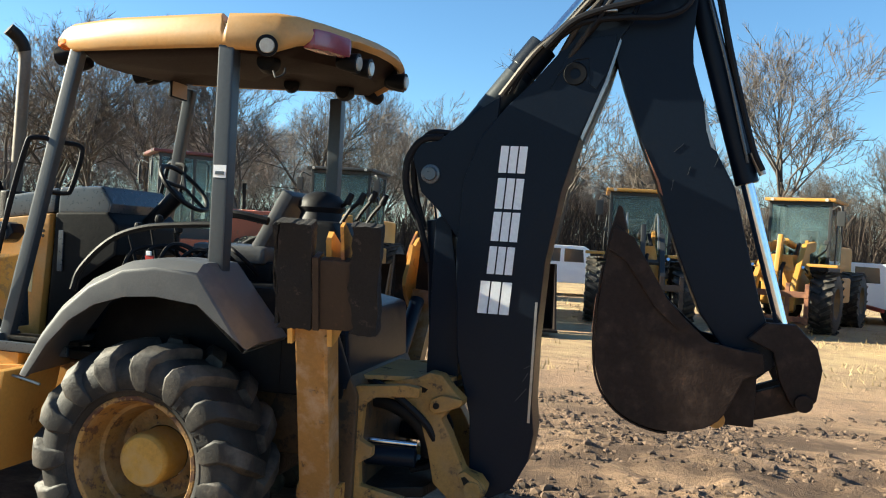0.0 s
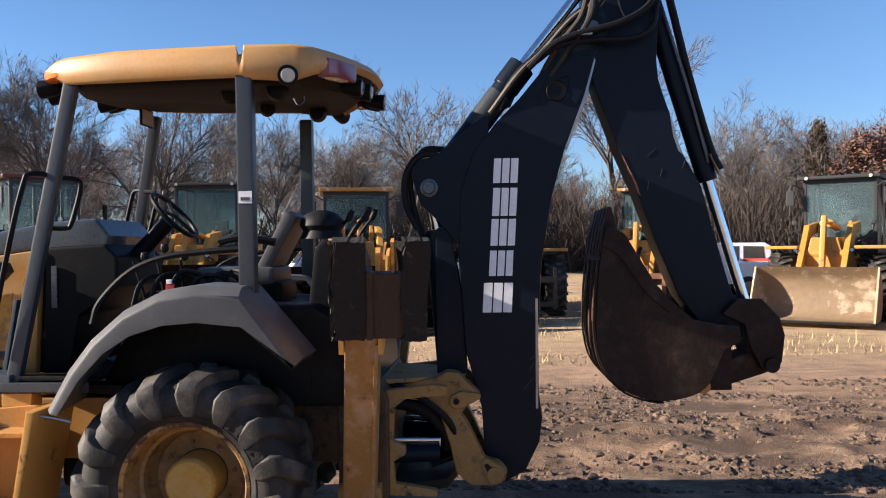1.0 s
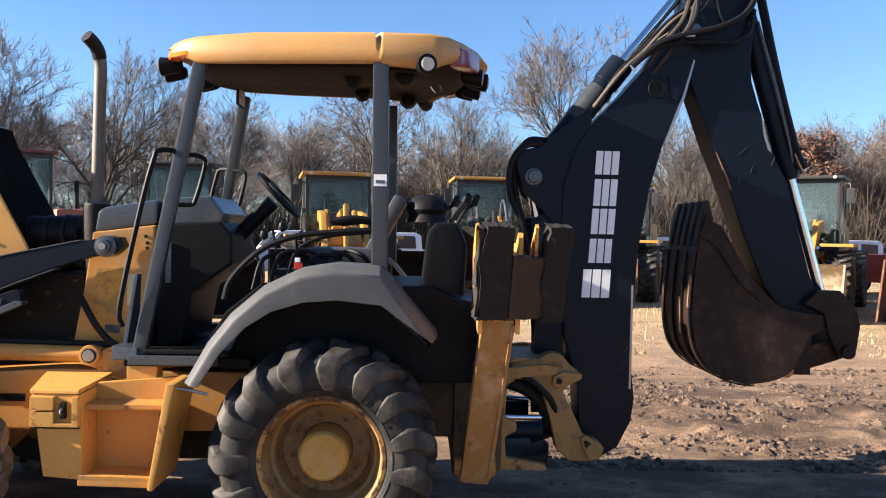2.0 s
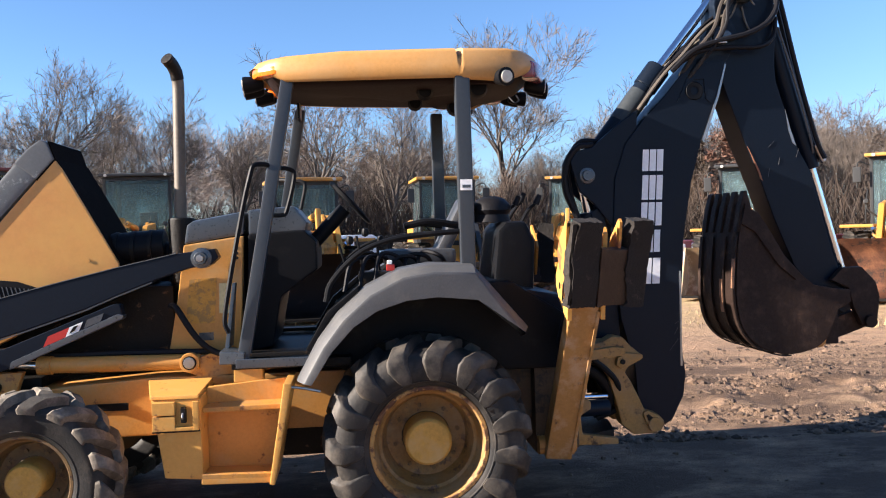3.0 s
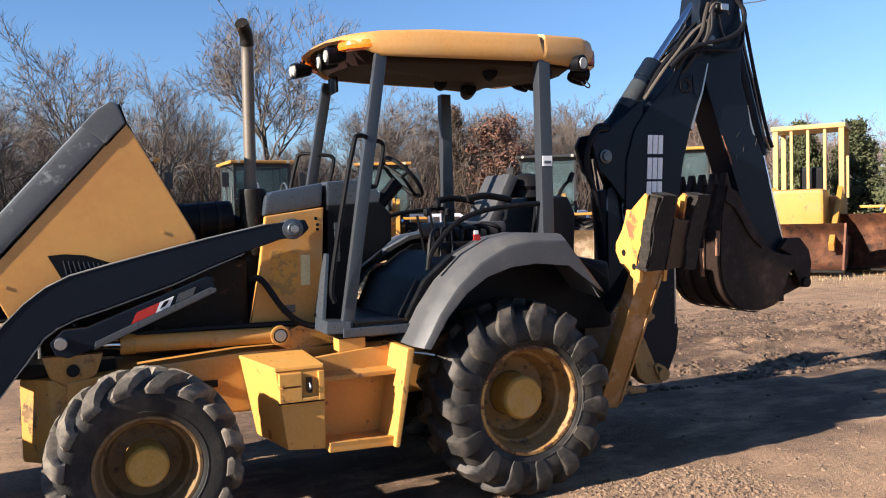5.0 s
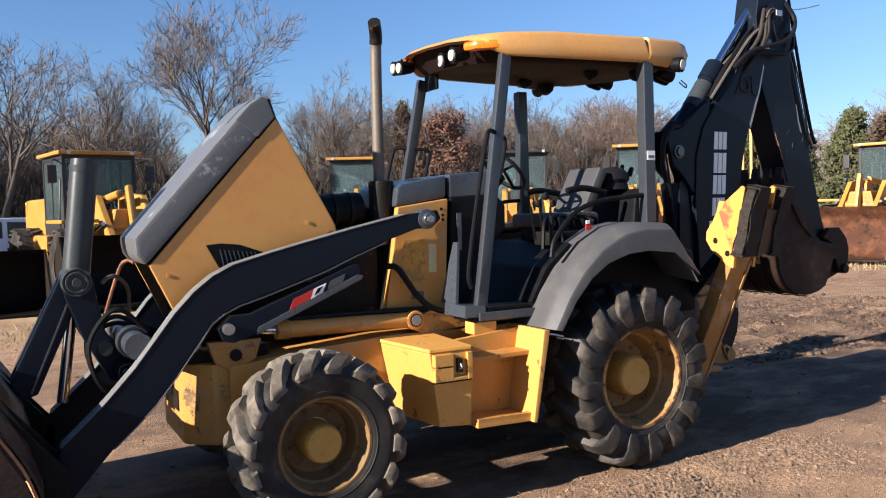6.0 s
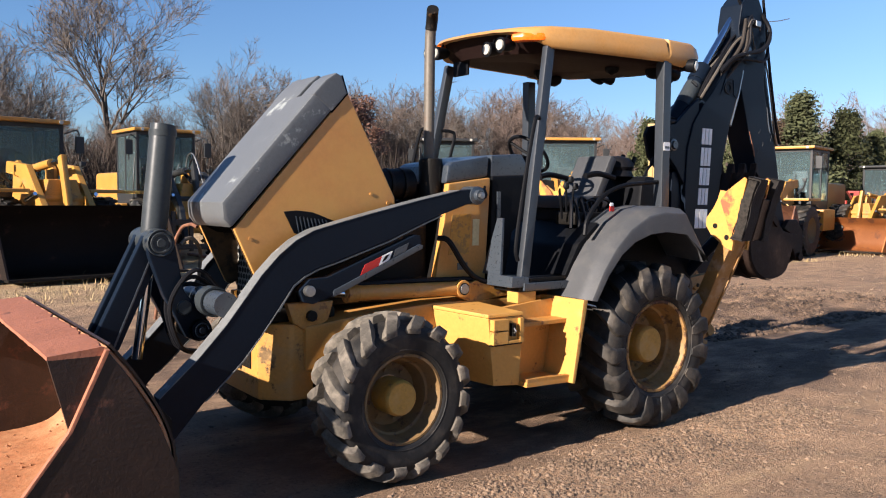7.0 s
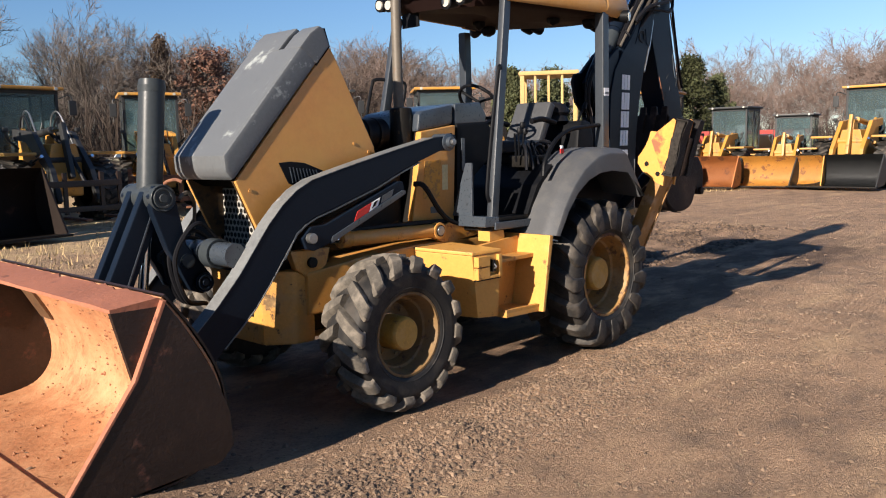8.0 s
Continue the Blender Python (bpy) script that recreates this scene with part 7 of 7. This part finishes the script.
def wheel_loader(label, body, roof, bucket, cab=(1.66, 1.7), top=3.75, bucket_w=2.8, bucket_h=1.35, mirrors=True, hoses=False, forks=False, back_hood=True, dark_arms=False):
    """A wheel loader that faces -y, its cab over the origin."""
    t = thing("wheel_loader", label, "wheel loader", group="parked wheel loaders")
    cw, cd = cab
    hw = cw / 2
    y0, y1 = -cd / 2, cd / 2
    zb, zt = 1.62, top - 0.09
    # rear and front frames
    part("rear_frame", box(B(), (-0.5, -0.7, 0.75), (0.5, 3.0, 1.35), 0.05), body, t)
    if back_hood:
        part("engine_hood", box(B(), (-0.75, 0.95, 1.25), (0.75, 3.2, 2.35), 0.12), body, t)
        part("exhaust_pipe", rod(B(), (0.35, 1.6, 2.3), (0.35, 1.6, 3.1), 0.06), GREASY, t)
    part("front_frame", prism(B(), [(-0.42, 0.7), (0.42, 0.7), (0.42, 1.5), (0.30, 2.0), (-0.30, 2.0), (-0.42, 1.5)], -2.8, -1.0, 0.04), body, t)
    part("cab_base", box(B(), (-hw, y0, 1.15), (hw, y1, zb + 0.12), 0.05), WL_DARK, t, "dark lower cab panel")
    for s in (-1, 1):
        part("arm_tower", prism_x([(-1.75, 1.5), (-1.55, 2.25), (-1.35, 2.42), (-1.12, 2.38), (-1.0, 1.5)], s * 0.30, s * 0.38), body, t)
        part("steps", box(B(), (s * (hw - 0.05), y0 + 0.15, 0.7), (s * (hw + 0.16), y0 + 0.75, 0.76), 0.01), WL_DARK, t)
    for s in (-1, 1):
        part("front_fender", box(B(), (s * 0.62, -2.7, 1.72), (s * 1.38, -1.5, 1.80), 0.03), body, t)
        part("side_tank", box(B(), (s * 0.5, -0.5, 0.75), (s * 1.15, 0.7, 1.45), 0.06), body, t)
        big_wheel(t, s * 1.05, -2.1, 0.80, 0.58, s)
        big_wheel(t, s * 1.05, 1.75, 0.80, 0.58, s)
    # cab
    cabin = thing("cab", "dark framed glazed cab", "")
    cabin.parent = t
    cab_frame(cabin, hw, y0, y1, zb, zt)
    for a, b in (((-hw + 0.05, y0 + 0.02, zb + 0.1), (hw - 0.05, y0 + 0.032, zt - 0.05)), ((-hw + 0.05, y1 - 0.032, zb + 0.1), (hw - 0.05, y1 - 0.02, zt - 0.05)),
                 ((-hw + 0.02, y0 + 0.08, zb + 0.1), (-hw + 0.032, y1 - 0.08, zt - 0.05)), ((hw - 0.032, y0 + 0.08, zb + 0.1), (hw - 0.02, y1 - 0.08, zt - 0.05))):
        g = part("window", box(B(), a, b, 0), CAB_GLASS, cabin, "greenish tinted cab glass")
        g.visible_shadow = False
    part("roof", box(B(), (-hw - 0.1, y0 - 0.16, zt), (hw + 0.1, y1 + 0.08, top), 0.03), roof, t)
    st = part("seat", box(B(), (-0.28, 0.15, zb + 0.15), (0.28, 0.65, zb + 0.4), 0.05), DARK, cabin)
    part("seat_back", box(B(), (-0.26, 0.55, zb + 0.35), (0.26, 0.7, zb + 1.15), 0.06), SEAT, cabin)
    part("dashboard", box(B(), (-0.3, -0.6, zb + 0.1), (0.3, -0.35, zb + 0.75), 0.05), DARK, cabin)
    bm = B()
    tube(bm, [(0.2 * math.cos(a), -0.33 + 0.08 * math.sin(a), zb + 0.86 + 0.16 * math.sin(a)) for a in (i * 0.6283 for i in range(11))], 0.016, 6, n=2)
    part("steering_wheel", bm, DARK, cabin)
    for s in (-1, 1):
        part("work_lamp", rod(B(), (s * (hw - 0.12), y0 - 0.13, top - 0.05), (s * (hw - 0.12), y0 - 0.185, top - 0.05), 0.04, 0.045), LENS_CLEAR, t)
        lamp = part("headlamp_arm", tube(B(), [(s * 0.55, -1.5, 1.9), (s * 0.85, -1.6, 2.15), (s * 0.9, -1.62, 2.35)], 0.025, 6), WL_DARK, t)
        part("headlamp", box(B(), (s * 0.84, -1.72, 2.32), (s * 0.96, -1.6, 2.43), 0.025), WL_DARK, lamp)
        if mirrors:
            arm = part("mirror_arm", tube(B(), [(s * hw, y0, top - 0.3), (s * (hw + 0.25), y0 - 0.2, top - 0.25), (s * (hw + 0.27), y0 - 0.2, top - 0.9)], 0.018, 6), WL_DARK, t)
            part("mirror", box(B(), (s * (hw + 0.17), y0 - 0.24, top - 0.75), (s * (hw + 0.37), y0 - 0.18, top - 0.35), 0.02), WL_DARK, arm)
        # lift arm, cylinder and bucket link
        ac = WL_DARK if dark_arms else body
        p = [(-1.15, 2.15), (-1.9, 2.05), (-2.9, 1.35), (-3.38, 0.55), (-3.48, 0.62), (-3.2, 1.35), (-2.3, 2.3), (-1.2, 2.4)]
        bm = B()
        a = [bm.verts.new((s * 0.42, yy, zz)) for yy, zz in p]
        c = [bm.verts.new((s * 0.55, yy, zz)) for yy, zz in p]
        bm.faces.new(a)
        bm.faces.new(c[::-1])
        for i in range(len(p)):
            bm.faces.new((a[i], c[i], c[(i + 1) % len(p)], a[(i + 1) % len(p)]))
        bmesh.ops.recalc_face_normals(bm, faces=bm.faces)
        bevel_new(bm, a + c, 0.015)
        part("lift_arm", bm, ac, t)
        part("lift_cylinder", rod(B(), (s * 0.62, -1.3, 1.25), (s * 0.62, -2.4, 1.55), 0.07), ac, t)
        part("lift_rod", rod(B(), (s * 0.62, -2.4, 1.55), (s * 0.62, -2.95, 1.7), 0.04), CHROME, t)
        if hoses:
            part("hose", tube(B(), [(s * 0.35, -1.3, 2.3), (s * 0.36, -1.45, 2.75), (s * 0.38, -1.8, 2.8), (s * 0.4, -2.2, 2.3), (s * 0.4, -2.5, 1.9)], 0.02, 6), STEEL, t, "pale hydraulic hose loop")
            part("hose", tube(B(), [(s * 0.42, -1.3, 2.3), (s * 0.44, -1.5, 2.65), (s * 0.46, -1.8, 2.65), (s * 0.46, -2.2, 2.1)], 0.025, 6), HOSE, t)
    part("cross_tube", rod(B(), (-0.5, -2.7, 1.6), (0.5, -2.7, 1.6), 0.12), ac, t)
    part("tilt_cylinder", rod(B(), (0, -1.2, 2.25), (0, -2.2, 2.35), 0.09), ac, t)
    part("tilt_rod", rod(B(), (0, -2.2, 2.35), (0, -2.8, 2.38), 0.05), CHROME, t)
    part("bell_crank", beam(B(), (0, -2.75, 2.5), (0, -3.12, 1.15), 0.20, 0.12, 0.03, (1, 0, 0)), ac, t)
    part("wiper", rod(B(), (0.1, y0 - 0.02, zb + 0.15), (0.35, y0 - 0.02, zb + 0.95), 0.015, segs=6), WL_DARK, cabin)
    part("handrail", tube(B(), [(-hw - 0.05, y0 + 0.1, zb - 0.2), (-hw - 0.1, y0 - 0.05, zb + 0.4), (-hw - 0.05, y0 - 0.02, zb + 1.1)], 0.018, 6), WL_DARK, t)
    if forks:
        fk = part("fork_carriage", box(B(), (-0.95, -3.72, 0.95), (0.95, -3.62, 1.1), 0.015), bucket, t, "worn pallet fork carriage")
        part("lower_bar", box(B(), (-0.95, -3.72, 0.35), (0.95, -3.62, 0.48), 0.015), bucket, fk)
        for x in (-0.9, -0.45, 0.45, 0.9):
            part("upright", box(B(), (x - 0.05, -3.71, 0.3), (x + 0.05, -3.63, 1.3), 0.01), bucket, fk)
        for x in (-0.5, 0.5):
            part("fork", box(B(), (x - 0.07, -4.9, 0.2), (x + 0.07, -3.7, 0.26), 0.01), RUSTY, fk)
        part("hose_bundle", tube(B(), [(0.2, -1.6, 2.3), (0.25, -2.3, 1.9), (0.1, -2.9, 1.7), (0.2, -3.4, 1.0)], 0.05, 8), HOSE, t)
    else:
        open_bucket(t, bucket_w, bucket_h, -3.55, 1.05, bucket)
    return t


def cab_frame(cabin, hw, y0, y1, zb, zt):
    """The posts and rails of a cab, each a part."""
    for sx in (-1, 1):
        c = sx * (hw - 0.045)
        for y in (y0 + 0.05, y1 - 0.05, (y0 + y1) / 2 + 0.1):
            part("cab_post", box(B(), (c - 0.04, y - 0.04, zb), (c + 0.04, y + 0.04, zt), 0.01), WL_DARK, cabin)
        part("top_rail", box(B(), (c - 0.042, y0, zt - 0.1), (c + 0.042, y1, zt), 0.01), WL_DARK, cabin)
        part("sill", box(B(), (c - 0.042, y0, zb), (c + 0.042, y1, zb + 0.12), 0.01), WL_DARK, cabin)
    for y in (y0 + 0.05, y1 - 0.05):
        part("top_rail", box(B(), (-hw, y - 0.042, zt - 0.1), (hw, y + 0.042, zt), 0.01), WL_DARK, cabin)
        part("sill", box(B(), (-hw, y - 0.042, zb), (hw, y + 0.042, zb + 0.12), 0.01), WL_DARK, cabin)


bk = thing("loader_bucket", "spare black steel loader bucket standing on the ground", "bucket", pose(-4.28, 12.0, 0, 0, 0, 6))
open_bucket(bk, 2.85, 1.2, 0.9, 1.05, BUCKET_BLACK, 0.03)
RUST_ORANGE = surf("rusty_orange_bucket", (0.36, 0.125, 0.035), 0.6, dark=0.6, scale=1.2, bump=0.2, stain=(0.16, 0.06, 0.03), stain_cut=0.55, stain_scale=2.5)
ROOF_RED = surf("dull_red_roof", (0.10, 0.022, 0.018), 0.5, dark=0.7, bump=0.05)
LOADER = "yellow wheel loader with glazed cab and %s bucket"
parked = [
    (("orange wheel loader with a glazed cab and dull red roof", ORANGE_MACHINE, ROOF_RED, BUCKET_OUT), dict(top=3.8), -10.1, 15.9, -48),
    (("yellow wheel loader with a dark green glazed cab and dark roof", WL_YELLOW, WL_DARK, BUCKET_OUT), dict(top=3.85, cab=(1.9, 1.8)), -6.65, 19.8, 2),
    ((LOADER % "very wide blackened", WL_YELLOW, WL_YELLOW, BUCKET_BLACK), dict(top=3.38, bucket_w=3.5, bucket_h=1.35), -1.75, 16.3, 11),
    (("yellow wheel loader with pallet forks and hoses looped over dark arms", WL_YELLOW, WL_YELLOW, BUCKET_OUT), dict(top=3.52, hoses=True, dark_arms=True, forks=True), 2.3, 18.9, 3),
    (("yellow wheel loader with glazed cab and rusty pallet forks", WL_YELLOW, WL_YELLOW, RUSTY), dict(top=3.6, forks=True), 6.95, 20.6, -22),
    (("yellow wheel loader with green cab glass and pale tan bucket", WL_YELLOW, WL_DARK, WL_TAN), dict(top=3.6, cab=(1.75, 1.7), bucket_w=2.65, bucket_h=1.2), 11.25, 17.1, -33),
    ((LOADER % "rusty red-brown", WL_YELLOW, WL_YELLOW, RUSTY), dict(top=3.65, cab=(1.8, 1.7)), 14.35, 14.6, -40),
    ((LOADER % "wide rusty red", WL_YELLOW, WL_YELLOW, RUSTY), dict(top=3.5, cab=(1.7, 1.7), bucket_h=1.45), 21.0, 10.5, -78),
    (("small yellow wheel loader with a tall dark-roofed glass cab", WL_YELLOW, WL_DARK, RUST_ORANGE), dict(top=3.6, mirrors=False, bucket_w=3.2, bucket_h=1.3, size=0.83), 25.25, 9.34, -86),
    (("small yellow loader with dark cab and worn orange bucket", WL_YELLOW, WL_DARK, WL_ORANGE), dict(top=3.4, mirrors=False, bucket_w=3.8, bucket_h=1.35, size=0.78), 26.2, 7.37, -80),
    (("large yellow wheel loader with a tall cab and a black bucket", WL_YELLOW, WL_YELLOW, WL_DARK), dict(top=3.6, bucket_h=1.05), 27.3, 4.9, -90),
]
for args, kw, x, y, turn in parked:
    size = kw.pop("size", 1.0)
    wheel_loader(*args, **kw).matrix_world = pose(x, y, 0, 0, 0, turn) @ Matrix.Scale(size, 4)


def rops_tractor():
    """A yellow machine with an open safety frame of posts and slats."""
    t = thing("track_loader", "yellow track loader with an open barred safety frame", "track loader", pose(17.9, 12.8, 0, 0, 0, -55) @ Matrix.Scale(1.2, 4))
    part("body", box(B(), (-0.7, -1.2, 0.7), (0.7, 1.6, 1.75), 0.1), WL_YELLOW, t)
    part("engine_hood", box(B(), (-0.55, -2.4, 0.9), (0.55, -1.2, 1.9), 0.1), WL_YELLOW, t)
    for s in (-1, 1):
        part("track", box(B(), (s * 0.55, -2.2, 0.0), (s * 1.05, 1.6, 0.85), 0.3), GREASY, t)
    for x in (-0.75, 0.75):
        for y in (-0.55, 0.75):
            part("frame_post", box(B(), (x - 0.06, y - 0.06, 1.7), (x + 0.06, y + 0.06, 3.45), 0.01), FRAME_TAN, t)
    for x in (-0.38, 0.0, 0.38):
        part("frame_bar", box(B(), (x - 0.035, -0.59, 1.7), (x + 0.035, -0.51, 3.4), 0.01), FRAME_TAN, t)
    part("frame_top", box(B(), (-0.85, -0.65, 3.4), (0.85, 0.85, 3.52), 0.03), FRAME_TAN, t)
    part("seat", box(B(), (-0.3, 0.2, 1.75), (0.3, 0.7, 2.5), 0.08), DARK, t)
    for s in (-1, 1):
        part("lift_arm", beam(B(), (s * 0.75, -0.8, 1.9), (s * 0.75, -3.0, 0.6), 0.2, 0.12, 0.02, (1, 0, 0)), WL_YELLOW, t)
    open_bucket(t, 2.1, 1.0, -2.7, 0.9, RUSTY)


rops_tractor()


def pickup(m, label):
    t = thing("pickup_truck", label, "pickup truck", m, group="white pickup trucks")
    prof = [(-2.85, 0.55), (-2.85, 1.05), (-2.75, 1.15), (-1.45, 1.22), (-0.95, 1.85), (-0.7, 1.92), (0.75, 1.92), (0.95, 1.8), (1.0, 1.25), (2.8, 1.25), (2.85, 0.6), (2.3, 0.5), (-2.4, 0.5)]
    body = part("body", prism(B(), prof, -0.95, 0.95, 0.05), CAR_WHITE, t)
    for s in (-1, 1):
        part("side_window", prism(B(), [(-1.15, 1.3), (-0.85, 1.78), (-0.15, 1.80), (-0.15, 1.3)], s * 0.945, s * 0.958, 0), CAR_GLASS, body)
        part("side_window", prism(B(), [(0.0, 1.3), (0.0, 1.80), (0.7, 1.78), (0.75, 1.3)], s * 0.945, s * 0.958, 0), CAR_GLASS, body)
        part("headlamp", box(B(), (-2.87, s * 0.85 - 0.12, 0.9), (-2.8, s * 0.85 + 0.06, 1.08), 0.01), LENS_CLEAR, body)
        part("mirror", box(B(), (-1.0, s * 0.98, 1.3), (-0.85, s * 1.15, 1.52), 0.02), DARK, body)
        for x in (-1.85, 1.75):
            w = part("wheel", lathe(B(), [(0.2, -0.12), (0.36, -0.12), (0.39, -0.06), (0.39, 0.06), (0.36, 0.12), (0.2, 0.12)], (x, s * 0.86, 0.39), 28), TYRE, t)
            part("rim", lathe(B(), [(0, s * 0.1), (0.1, s * 0.11), (0.2, s * 0.1), (0.2, s * 0.05), (0, s * 0.05)], (x, s * 0.86, 0.39), 24), STEEL, w)
    part("windscreen", prism(B(), [(-1.42, 1.25), (-1.38, 1.27), (-0.92, 1.83), (-0.98, 1.85)], -0.8, 0.8, 0), CAR_GLASS, body)
    part("bumper", box(B(), (-2.95, -0.95, 0.5), (-2.83, 0.95, 0.7), 0.03), STEEL, t)
    part("rear_bumper", box(B(), (2.83, -0.9, 0.5), (2.95, 0.9, 0.68), 0.03), STEEL, t)
    return t


truck = pickup(pose(-0.6, 27.5, 0, 0, 0, 12), "white four-door pickup truck parked behind the loaders")
for x, y, a in ((11.2, 26.0, -8), (8.9, 24.2, 2), (-3.8, 24.0, 20), (15.5, 23.5, 15)):
    copy_thing(truck, pose(x, y, 0, 0, 0, a))


def implement(m, material, label):
    """A low farm implement: frame, drum, wheels, hitch."""
    t = thing("farm_implement", label, "farm implement", m, group="farm implements behind the loaders")
    part("frame", box(B(), (-1.6, -0.5, 0.55), (1.6, 0.5, 0.8), 0.04), material, t)
    part("hopper", prism(B(), [(-1.2, 0.8), (1.2, 0.8), (1.5, 1.35), (-1.5, 1.35)], -0.55, 0.55, 0.03), material, t)
    for s in (-1, 1):
        part("wheel", lathe(B(), [(0.12, -0.1), (0.36, -0.1), (0.4, 0), (0.36, 0.1), (0.12, 0.1)], (s * 1.1, -0.6, 0.4), 24), TYRE, t)
        part("stand", rod(B(), (s * 1.5, 0.3, 0.0), (s * 1.5, 0.3, 1.1), 0.04), material, t)
    part("hitch", beam(B(), (0, -0.5, 0.6), (0, -1.7, 0.5), 0.12, 0.1, 0.01, (1, 0, 0)), material, t)
    return t


imp = implement(pose(9.0, 24.0, 0, 0, 0, 20), RED_MACHINE, "faded red farm implement standing behind the loaders")
for x, y, a, s in ((14.5, 20.5, -30, 1.1), (12.5, 25.5, 40, 1.0), (24.5, 11.8, -50, 0.7), (30.5, 11.0, -60, 1.6)):
    copy_thing(imp, pose(x, y, 0, 0, 0, a)).scale = (s, s, s)
implement(pose(-8.3, 17.6, 0, 0, 0, -20), ORANGE_MACHINE, "orange farm implement between two loaders")
